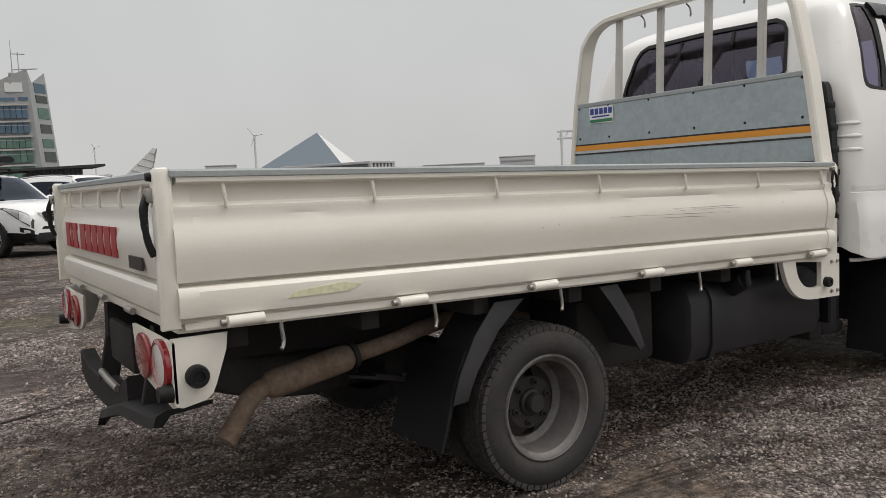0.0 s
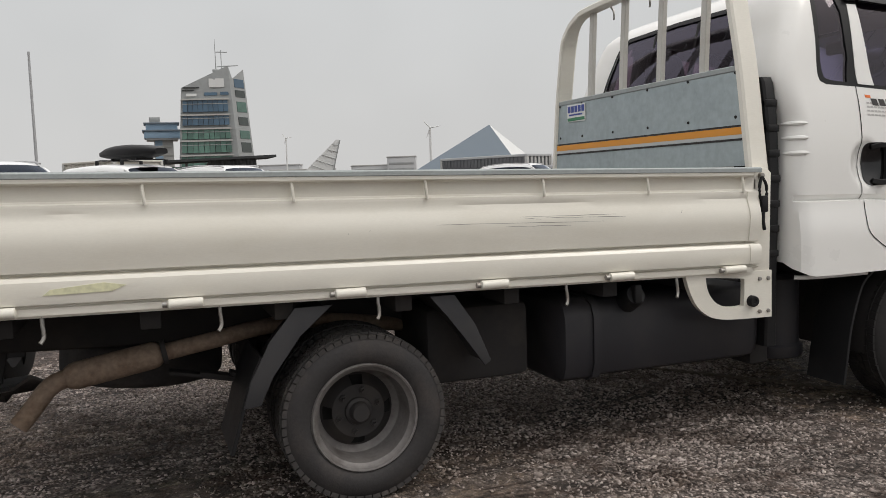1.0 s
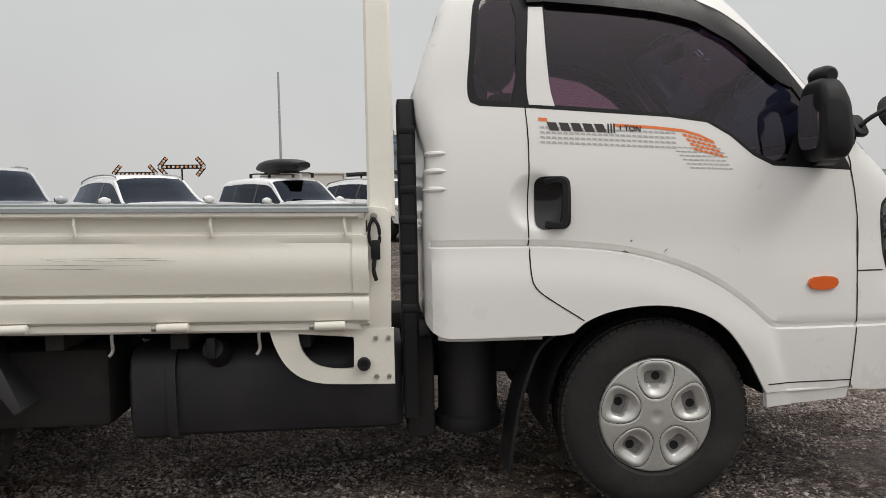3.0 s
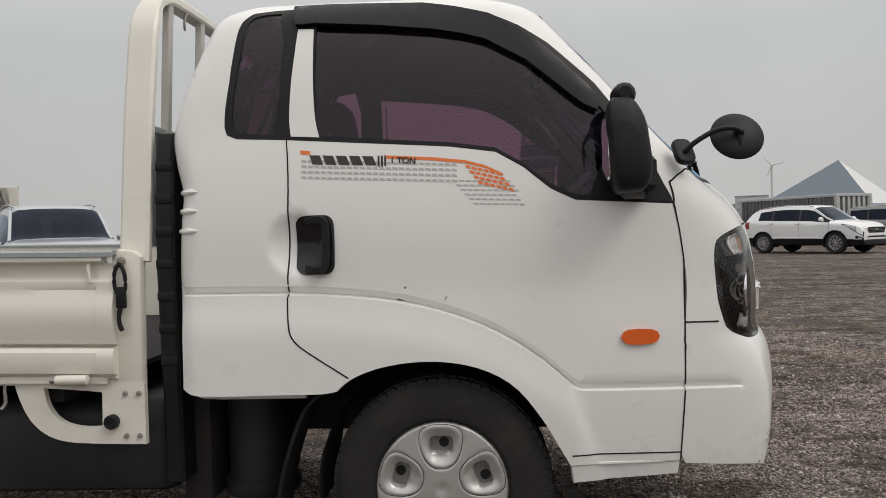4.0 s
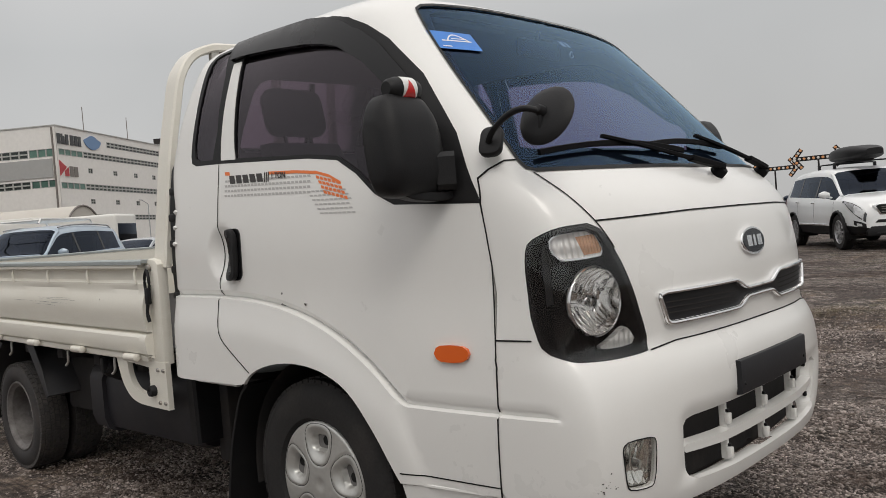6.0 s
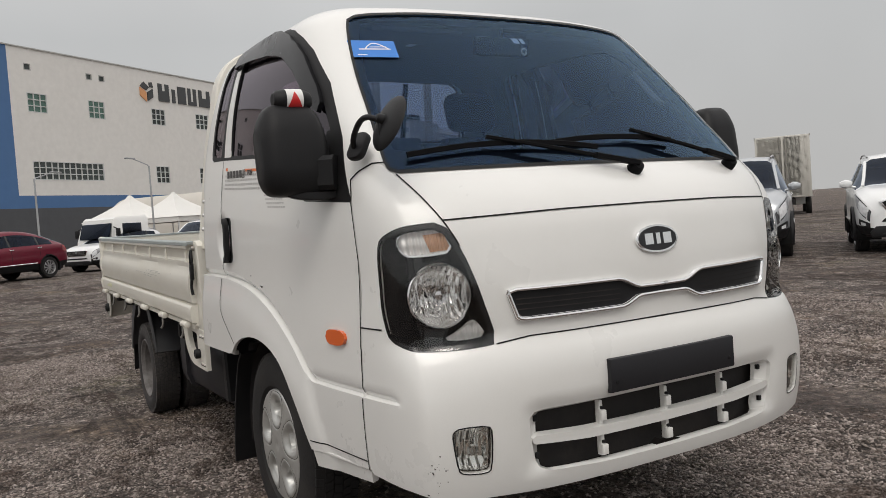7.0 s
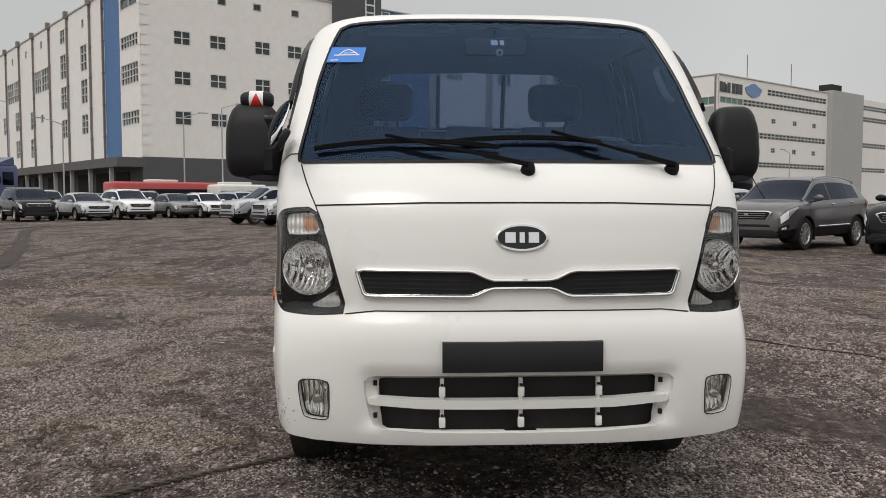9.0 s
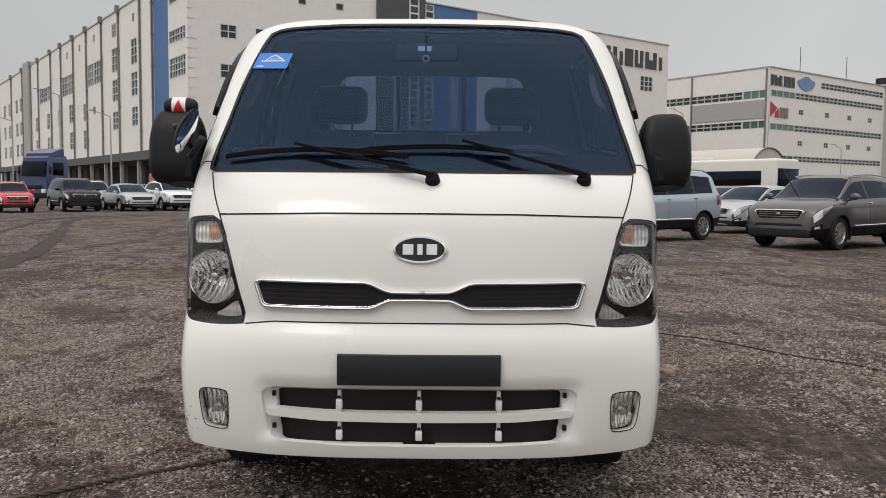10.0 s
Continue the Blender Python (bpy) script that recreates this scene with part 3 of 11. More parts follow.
FRAME_BACK = [(2.003, 1.74), (1.984, 1.574), (1.972, 1.43), (1.98, 1.405), (2.01, 1.392), (2.163, 1.384)]
ARCH_ = [(2.285, 0.605), (2.304, 0.634), (2.349, 0.673), (2.446, 0.707), (2.583, 0.720), (2.715, 0.700), (2.827, 0.644), (2.91, 0.533), (2.96, 0.44), (2.985, 0.395)]
ARCH = eased(ARCH_, 2, False)
bump_top = on_front((0.25, 0.766), (0.45, 0.764), (0.535, 0.753), (0.60, 0.747), (0.66, 0.744), (0.72, 0.746), (0.755, 0.753)) + on_side((3.466, 0.776), (3.450, 0.795), (3.437, 0.805), (3.335, 0.806))
wind_loop = on_front((0.335, 1.800), (0.512, 1.790), (0.565, 1.782), (0.597, 1.765), (0.613, 1.730), (0.630, 1.68), (0.668, 1.53), (0.700, 1.335), (0.712, 1.262), (0.708, 1.238), (0.69, 1.231), (0.337, 1.230))
wind_outer = [(0.0, 1.803)] + wind_loop + [(0.0, 1.230)]
lamp_loop = on_front((0.645, 1.087), (0.612, 1.02), (0.575, 0.888), (0.535, 0.753), (0.60, 0.747), (0.66, 0.744), (0.72, 0.746), (0.755, 0.753)) + on_side(
    (3.466, 0.776), (3.448, 0.82), (3.434, 0.88), (3.429, 0.958), (3.430, 1.02), (3.440, 1.052)) + on_front((0.757, 1.074), (0.72, 1.083))
lamp_loop = eased(lamp_loop, 1)
back_loop = raw((4.28, 1.50), (4.32, 1.478), (5, 1.478), (5, 1.775), (4.36, 1.765), (4.30, 1.745), (4.28, 1.71))
cup = [(to_metric(cab_u_side(2.10 + 0.012 * i, 0.97 + 0.014 * j)), 0.97 + 0.014 * j) for i in range(16) for j in range(15)]
crease_lines = [on_side(*[(1.822 + 0.0085 * k, lin(CREASE, 1.822 + 0.0085 * k)[0] + d) for k in range(200)]) for d in (0.0005, -0.011, -0.0215, -0.0268)]
crease_lines += [on_side(*fine([(2.996 + d, 0.60), (3.060 + d, 0.405)])) for d in (0.0, 0.014)]

body_loop = ([(0.0, 0.766)] + bump_top + on_side(*fine(SEAM_FRONT[3:])) + on_side(*FRAME_TOP[1:]) + on_side(*FRAME_BACK) + on_side(*SEAM_BACK[1:])
             + on_side((2.304, 0.634), (2.285, 0.630), (2.26, 0.627), (2.0, 0.625), (1.90, 0.626)) + raw((3.2, 0.631), (3.5, 0.646), (3.8, 0.668), (4.0, 0.68), (5, 0.68), (5, 2.02), (0, 2.02)))
bm = bmesh.new()
add_sheet(bm, body_loop, [wind_outer, lamp_loop, back_loop], crease_lines, rim=0.014, extra=cup)
cab = part("cab", bm, M["white"], truck, "glossy white steel cab with rounded corners", 31)

bm = bmesh.new()
bumper_loop = [(0.0, 0.764)] + bump_top + on_side(*fine([(3.335, 0.806), (3.331, 0.625), (3.316, 0.41), (3.33, 0.385)])[1:]) + on_front((0.74, 0.365), (0.65, 0.350), (0.46, 0.346)) + [(0.0, 0.347)]
low_loop = [(0.0, 0.570)] + on_front((0.44, 0.567), (0.470, 0.562), (0.487, 0.548), (0.484, 0.50), (0.470, 0.435), (0.458, 0.410), (0.43, 0.397), (0.25, 0.389)) + [(0.0, 0.387)]
low_inner = [(0.0, 0.554)] + on_front((0.42, 0.551), (0.440, 0.550), (0.449, 0.542), (0.448, 0.50), (0.444, 0.430), (0.438, 0.415), (0.42, 0.409), (0.25, 0.402)) + [(0.0, 0.402)]
fog_loop = on_front((0.602, 0.548), (0.674, 0.549), (0.692, 0.540), (0.694, 0.52), (0.682, 0.437), (0.668, 0.424), (0.61, 0.420), (0.596, 0.432), (0.594, 0.53))
fog_loop = eased(fog_loop, 1)
add_sheet(bm, bumper_loop, [low_loop, fog_loop], crease_lines, step=0.02, rim=0.016)
bumper = part("bumper", bm, M["white"], truck, "white moulded plastic front bumper", 31)
# sloping walls of the pocket round the lower grille
bm = bmesh.new()
for s in (-1, 1):
    rows_ = []
    for i in range(len(low_loop) - 1):
        for f in range(5):
            a, b = ([p[i][k] + (p[i + 1][k] - p[i][k]) * f / 5 for k in (0, 1)] for p in (low_loop, low_inner))
            run_ = []
            for h, off in ((0.0, -0.0005), (0.12, -0.012), (0.9, -0.034), (1.0, -0.046)):
                c = cab_point(a[0] + (b[0] - a[0]) * h, a[1] + (b[1] - a[1]) * h, off)
                run_.append(bm.verts.new((c.x, c.y * s, c.z)))
            rows_.append(run_)
    for p_, q_ in zip(rows_, rows_[1:]):
        for k in range(3):
            bm.faces.new((p_[k], p_[k + 1], q_[k + 1], q_[k]) if s > 0 else (q_[k], q_[k + 1], p_[k + 1], p_[k]))
part("grille_surround", bm, M["white"], bumper, "", 31)
# dark mesh behind the bumper
bm = bmesh.new()
add_sheet(bm, [(0.0, 0.60)] + on_front((0.52, 0.60), (0.52, 0.345)) + [(0.0, 0.335)], step=0.05, off=-0.070)
part("radiator", bm, M["matt"], bumper, "dark radiator mesh behind the bumper")
bm = bmesh.new()
add_sheet(bm, [(0.0, 0.487)] + on_front((0.30, 0.488), (0.465, 0.495), (0.474, 0.490), (0.474, 0.478), (0.465, 0.472), (0.30, 0.462)) + [(0.0, 0.460)], step=0.02, off=-0.002, rim=0.034)
part("grille_bar", bm, M["white"], bumper)
for y in (-0.245, 0.0, 0.245):
    bm = bmesh.new()
    x = curve(CAB, 0.49)[1] - 0.28 * abs(y) ** 2.8 - 0.028
    add_box(bm, (x - 0.012, y, 0.478), (0.020, 0.012, 0.156), 0.002)
    post_ = part("grille_post", bm, M["white"], bumper)
    for z in (0.536, 0.440):
        bm = bmesh.new()
        add_box(bm, (x + 0.001, y, z), (0.010, 0.010, 0.008), 0.002)
        part("clip", bm, M["black"], post_)
        bm = bmesh.new()
        add_box(bm, (x + 0.002, y, z - 0.021), (0.016, 0.020, 0.030), 0.003)
        part("clip_socket", bm, M["white"], post_)
for s in (-1, 1):
    for z in (0.538, 0.436):
        x = curve(CAB, 0.49)[1] - 0.28 * 0.45**2.8 - 0.034
        bm = bmesh.new()
        add_box(bm, (x - 0.004, s * 0.452, z), (0.012, 0.012, 0.016), 0.002)
        part("clip", bm, M["black"], bumper)
for s in (-1, 1):
    bm = bmesh.new()
    add_sheet(bm, fog_loop, step=0.005, off=-0.022, sides=(s,))
    for v in bm.verts:
        # upright flutes pressed into a shallow bowl
        v.co.x += 0.0038 * math.cos(v.co.y * 410) - 0.030 * max(0.0, 1 - ((abs(v.co.y) - 0.645) / 0.05) ** 2 - ((v.co.z - 0.485) / 0.07) ** 2)
    fog = part("fog_lamp", bm, M["reflector"], bumper, "clear ribbed fog lamp in the bumper", 80)
    bm = bmesh.new()
    add_sheet(bm, shrunk(fog_loop, 0.003), step=0.02, off=-0.004, sides=(s,))
    part("lens", bm, M["clear_thin"], fog).visible_shadow = False
    bm = bmesh.new()
    add_ribbon(bm, fog_loop, 0.0035, 0.0015, (s,), True)
    part("surround", bm, M["black"], fog)
    bm = bmesh.new()
    c = cab_point(to_metric(cab_u_front(0.645, 0.482)), 0.482, -0.018)
    add_lathe(bm, [(0.0, 0.012), (0.012, 0.010), (0.016, 0.0)], Matrix.Translation((c.x, c.y * s, c.z)) @ FRONT, 16)
    part("bulb", bm, M["chrome"], fog)
# number plate blank
bm = bmesh.new()
rings = []
for i in range(13):
    y = -0.246 + 0.492 * i / 12
    x = 3.728 - 0.05 * abs(y) ** 2
    rings.append([(x - 0.012, y, 0.582), (x + 0.004, y, 0.584), (x + 0.006, y, 0.588), (x + 0.006, y, 0.672), (x + 0.004, y, 0.676), (x - 0.012, y, 0.678)])
add_rings(bm, rings)
plate = part("number_plate_holder", bm, M["plate"], bumper, "charcoal blank number plate holder")
for y in (-0.225, 0.225):
    bm = bmesh.new()
    add_lathe(bm, [(0.0, 0.004), (0.005, 0.003), (0.006, 0.0)], Matrix.Translation((3.731, y, 0.612)) @ FRONT, 10)
    part("bolt", bm, M["black"], plate)
# chips in the bumper's paint
bm = bmesh.new()
rng = random.Random(4)
for k in range(20):
    y, z = rng.uniform(0.705, 0.750), rng.gauss(0.425, 0.028)
    r = rng.uniform(0.0005, 0.0019)
    a, b = on_front((y - r, z))[0], on_front((y + r, z + r * 0.6))[0]
    add_ribbon(bm, [a, b], r * 2, 0.0008, (-1,))
tagged(part("paint_chip", bm, M["ink_black"], bumper), kind="stuff")

# bonnet panel lines, drawn as narrow gaps
for gap, wide_ in (([(0.0, 1.099)] + on_front((0.3, 1.098), (0.641, 1.090)), 0.0045), (on_front((0.700, 1.226), (0.641, 1.090), (0.612, 1.02)), 0.004),
                   ([(0.0, 0.767)] + on_front((0.25, 0.766), (0.45, 0.764), (0.545, 0.752)), 0.0038), (on_side(*fine(SEAM_FRONT)), 0.0045), (on_side(*SEAM_BACK), 0.0045),
                   (on_side((3.335, 0.806), (3.437, 0.805)), 0.0045), (on_side((3.312, 1.158)) + on_front((0.785, 1.222), (0.77, 1.243), (0.74, 1.262), (0.715, 1.262)), 0.004),
                   (on_side((2.99, 0.425), (3.315, 0.42)), 0.004)):
    for s in ((1,) if gap[0][0] == 0.0 else (-1, 1)):
        bm = bmesh.new()
        add_ribbon(bm, gap, wide_, 0.0015, (-1, 1) if gap[0][0] == 0.0 else (s,))
        part("panel_gap", bm, M["seam"], cab)

# grille in the bonnet
gr = [(0.0, 0.866)] + on_front((0.085, 0.867), (0.105, 0.872), (0.145, 0.891), (0.165, 0.895), (0.488, 0.897), (0.507, 0.893), (0.511, 0.882), (0.490, 0.815), (0.480, 0.808), (0.463, 0.806), (0.155, 0.806), (0.138, 0.810), (0.10, 0.827), (0.085, 0.831)) + [(0.0, 0.832)]
gi = [(0.0, 0.856)] + on_front((0.088, 0.857), (0.11, 0.863), (0.150, 0.881), (0.168, 0.885), (0.482, 0.887), (0.498, 0.882), (0.498, 0.878), (0.480, 0.826), (0.472, 0.820), (0.460, 0.818), (0.158, 0.818), (0.14, 0.822), (0.104, 0.838), (0.088, 0.842)) + [(0.0, 0.843)]
bm = bmesh.new()
add_sheet(bm, gr, [gi], step=0.02, off=0.007, rim=0.010)
grille = part("bonnet_grille", bm, M["chrome"], truck, "slim chrome-edged grille in the bonnet")
bm = bmesh.new()
add_sheet(bm, gi, step=0.02, off=0.0015)
part("mesh_insert", bm, M["black"], grille)
mid_loop = [((a[0] + b[0]) / 2, (a[1] + b[1]) / 2) for a, b in zip(gr, gi)]
walk_ = [cab_point(p[0], p[1], 0.009) for p in dense(mid_loop, 0.02, False)]
ring_ = [(p.x, p.y, p.z) for p in walk_] + [(p.x, -p.y, p.z) for p in walk_[::-1]]
bm = bmesh.new()
add_tube(bm, ring_ + ring_[:2], 0.0058, 8)
part("chrome_trim", bm, M["chrome"], grille, "bright rounded chrome trim")
for k in range(3):
    z = 0.834 + 0.014 * k
    for s in (-1, 1):
        bm = bmesh.new()
        add_ribbon(bm, on_front((0.16, z), (0.485, z + 0.004)), 0.003, 0.004, (s,))
        part("slat", bm, M["matt"], grille)

# oval badge with plain bars
bm = bmesh.new()
el = [(0.083 * math.cos(2 * math.pi * k / 40), 0.041 * math.sin(2 * math.pi * k / 40)) for k in range(40)]
place = Matrix.Translation((3.677, 0, 0.991)) @ Matrix.Rotation(radians(-7), 4, "Y") @ FRONT
add_prism(bm, el, place, 0.012, 0.003)
badge = part("badge", bm, M["chrome"], cab, "oval chrome badge with black field")
bm = bmesh.new()
add_prism(bm, [(x * 0.9, y * 0.86) for x, y in el], place, 0.0135)
part("field", bm, M["gloss"], badge)
bm = bmesh.new()
for x0, x1 in ((-0.052, -0.020), (-0.008, 0.008), (0.020, 0.052)):
    add_prism(bm, [(x0, -0.016), (x1, -0.016), (x1, 0.016), (x0, 0.016)], place, 0.016)
part("raised_bar", bm, M["chrome"], badge)

# headlamps
for s in (-1, 1):
    bm = bmesh.new()
    add_sheet(bm, lamp_loop, step=0.025, off=-0.125, sides=(s,))
    lamp = part("headlamp", bm, M["gloss"], truck, "large clear headlamp in a black housing")
    bm = bmesh.new()
    lp = dense(lamp_loop)
    a = [cab_point(p[0], p[1], -0.002) for p in lp]
    b = [cab_point(p[0], p[1], -0.126) for p in lp]
    va, vb = [bm.verts.new((p.x, p.y * s, p.z)) for p in a], [bm.verts.new((p.x, p.y * s, p.z)) for p in b]
    for i in range(len(lp)):
        j = (i + 1) % len(lp)
        bm.faces.new((va[i], va[j], vb[j], vb[i]))
    add_ribbon(bm, shrunk(lamp_loop, 0.006), 0.013, 0.0005, (s,), True)
    part("housing", bm, M["gloss"], lamp)
    # reflector bowl
    bm = bmesh.new()
    c = cab_point(to_metric(cab_u_front(0.676, 0.890)), 0.890, -0.03)
    place = Matrix.Translation((c.x, c.y * s, c.z)) @ Matrix.Rotation(radians(s * 14), 4, "Z") @ FRONT
    prof = [(0.0, -0.080), (0.02, -0.077), (0.045, -0.063), (0.065, -0.040), (0.078, -0.010), (0.083, 0.012)]
    rows_ = []
    seg_ = 144
    fine_ = [(prof[i][0] + (prof[i + 1][0] - prof[i][0]) * f / 5, prof[i][1] + (prof[i + 1][1] - prof[i][1]) * f / 5) for i in range(1, 5) for f in range(5)] + [prof[5]]
    for r, h in fine_:
        ring_ = []
        for k in range(seg_):
            a = 2 * math.pi * k / seg_
            px, py = r * math.cos(a), r * math.sin(a)
            # upright flutes pressed into the bowl
            ring_.append(bm.verts.new(place @ Vector((px, py, h + (0.0034 * math.cos(px * 430) if r < 0.082 else 0.0)))))
        rows_.append(ring_)
    for p_, q_ in zip(rows_, rows_[1:]):
        for k in range(seg_):
            bm.faces.new((p_[k], p_[(k + 1) % seg_], q_[(k + 1) % seg_], q_[k]))
    bm.faces.new(rows_[0][::-1])
    bowl = part("reflector", bm, M["reflector"], lamp, "fluted silver lamp reflector", 60)
    bm = bmesh.new()
    add_lathe(bm, [(0.083, 0.010), (0.086, 0.013), (0.089, 0.010), (0.089, 0.002)], place, 48)
    part("bezel", bm, M["chrome"], bowl)
    bm = bmesh.new()
    add_lathe(bm, [(0.0, 0.006), (0.012, 0.003), (0.016, -0.008), (0.012, -0.05)], place, 18)
    add_lathe(bm, [(0.021, -0.02), (0.026, -0.012), (0.026, -0.024), (0.021, -0.02)], place, 18)
    part("bulb_cap", bm, M["chrome"], bowl)
    # indicator above, side lamp below
    bm = bmesh.new()
    ind = eased(on_front((0.648, 1.074), (0.626, 1.008), (0.70, 1.001), (0.748, 1.003), (0.760, 1.025), (0.757, 1.058), (0.72, 1.072)), 1)
    add_sheet(bm, ind, step=0.02, off=-0.020, sides=(s,), rim=0.03)
    ind_ = part("indicator", bm, M["ribbed"], lamp, "clear ribbed indicator lens")
    bm = bmesh.new()
    add_ribbon(bm, ind, 0.005, -0.015, (s,), True)
    part("bezel", bm, M["chrome"], ind_)
    # added amber patch that paints the bulb's reflection
    bm = bmesh.new()
    amb = on_front((0.646, 1.062), (0.632, 1.014), (0.684, 1.010), (0.696, 1.058))
    add_sheet(bm, amb, step=0.02, off=-0.019, sides=(s,))
    part("amber_reflection", bm, M["ribbed_amber"], lamp, "pale amber ribbed patch painted as the bulb's reflection")
    bm = bmesh.new()
    low = eased(on_front((0.585, 0.812), (0.560, 0.775), (0.62, 0.768), (0.675, 0.772), (0.63, 0.79), (0.60, 0.812)), 1)
    add_sheet(bm, low, step=0.02, off=-0.022, sides=(s,), rim=0.02)
    part("side_light", bm, M["ribbed"], lamp)
    bm = bmesh.new()
    add_sheet(bm, shrunk(lamp_loop, 0.002), step=0.03, off=0.001, sides=(s,))
    cover = part("lamp_cover", bm, M["lamp_glass"], lamp)
    cover.visible_shadow = False

# windscreen
bm = bmesh.new()
add_sheet(bm, wind_outer, step=0.06, off=-0.003)
screen = part("windscreen", bm, M["wind_glass"], truck, "large raked tinted windscreen")
screen.visible_shadow = False
inner = [(0.0, 1.782)] + on_front((0.335, 1.780), (0.50, 1.771), (0.56, 1.755), (0.59, 1.70), (0.640, 1.53), (0.668, 1.36), (0.672, 1.305), (0.64, 1.297), (0.337, 1.293)) + [(0.0, 1.292)]
bm = bmesh.new()
add_sheet(bm, wind_outer, [inner], step=0.04, off=-0.007)
part("black_border", bm, M["band"], screen, "black border band of the windscreen")
bm = bmesh.new()
add_ribbon(bm, wind_outer, 0.010, 0.0025)
part("rubber_seal", bm, M["black"], screen)
# sticker inside the upper corner
bm = bmesh.new()
stick = on_front((0.636, 1.682), (0.494, 1.674), (0.508, 1.610), (0.646, 1.616))
add_sheet(bm, stick, step=0.05, off=0.002, sides=(-1,))
st = part("sticker", bm, M["blue_sticker"], screen, "blue sticker with a white car outline")
bm = bmesh.new()
arc = [(0.60 - 0.075 * k / 10, 1.642 + 0.024 * math.sin(math.pi * k / 10)) for k in range(11)]
add_ribbon(bm, on_front(*arc), 0.004, 0.003, (-1,))
add_ribbon(bm, on_front((0.615, 1.645), (0.52, 1.642)), 0.004, 0.003, (-1,))
add_ribbon(bm, on_front((0.628, 1.624), (0.60, 1.623)), 0.004, 0.003, (-1,))
add_ribbon(bm, on_front((0.58, 1.652), (0.53, 1.651)), 0.003, 0.003, (-1,))
part("printed_outline", bm, M["paper"], st)
# a small hanging ornament and its print at the top of the glass
bm = bmesh.new()
add_ribbon(bm, on_front((0.03, 1.70), (0.004, 1.70)), 0.022, -0.006, (-1,))
add_ribbon(bm, on_front((0.02, 1.70), (0.004, 1.70)), 0.022, -0.006, (1,))
part("camera_label", bm, M["ink_grey"], screen)
bm = bmesh.new()
add_lathe(bm, [(0.010, -0.003), (0.014, 0.0), (0.010, 0.003), (0.007, 0.0), (0.010, -0.003)], Matrix.Translation((3.105, 0.0, 1.655)) @ FRONT, 20)
part("ring_ornament", bm, M["steel"], screen)

# wipers
for y0, z0, tip, blade in ((0.035, 1.198, (-0.415, 1.305), (-0.652, -0.05)), (0.518, 1.202, (0.13, 1.318), (-0.20, 0.29))):
    def skin(y, v, off):
        p = cab_point(to_metric(cab_u_front(abs(y), v)), v, off)
        return Vector((p.x, math.copysign(p.y, y), p.z))
    bm = bmesh.new()
    base = skin(y0, z0, 0.012)
    add_lathe(bm, [(0.0, 0.022), (0.018, 0.018), (0.022, 0.004), (0.024, -0.012)], Matrix.Translation(base) @ Matrix.Rotation(radians(-32), 4, "Y") @ FRONT, 16)
    arm_pts = [skin(y0 + (tip[0] - y0) * k, z0 + (tip[1] - z0) * k, 0.030 - 0.006 * k) for k in (0, 0.15, 0.3, 0.5, 0.7, 0.85, 1.0)]
    add_tube(bm, bend(arm_pts, 3), 0.0, flat=(0.008, 0.005))
    add_tube(bm, bend(arm_pts[:3], 3), 0.0, flat=(0.014, 0.008))
    wiper = part("wiper", bm, M["band"], truck, "black wiper arm lying on the windscreen")
    bm = bmesh.new()
    v_at = lambda y: 1.262 + 0.030 * (1 - ((y - (blade[0] + blade[1]) / 2) / 0.35) ** 2) + (0.012 if y0 > 0.2 else 0.0)
    ys = [blade[0] + (blade[1] - blade[0]) * k / 12 for k in range(13)]
    add_tube(bm, [skin(y or 1e-4, v_at(y) , 0.014) for y in ys], 0.0, flat=(0.006, 0.008))
    part("blade", bm, M["band"], wiper)

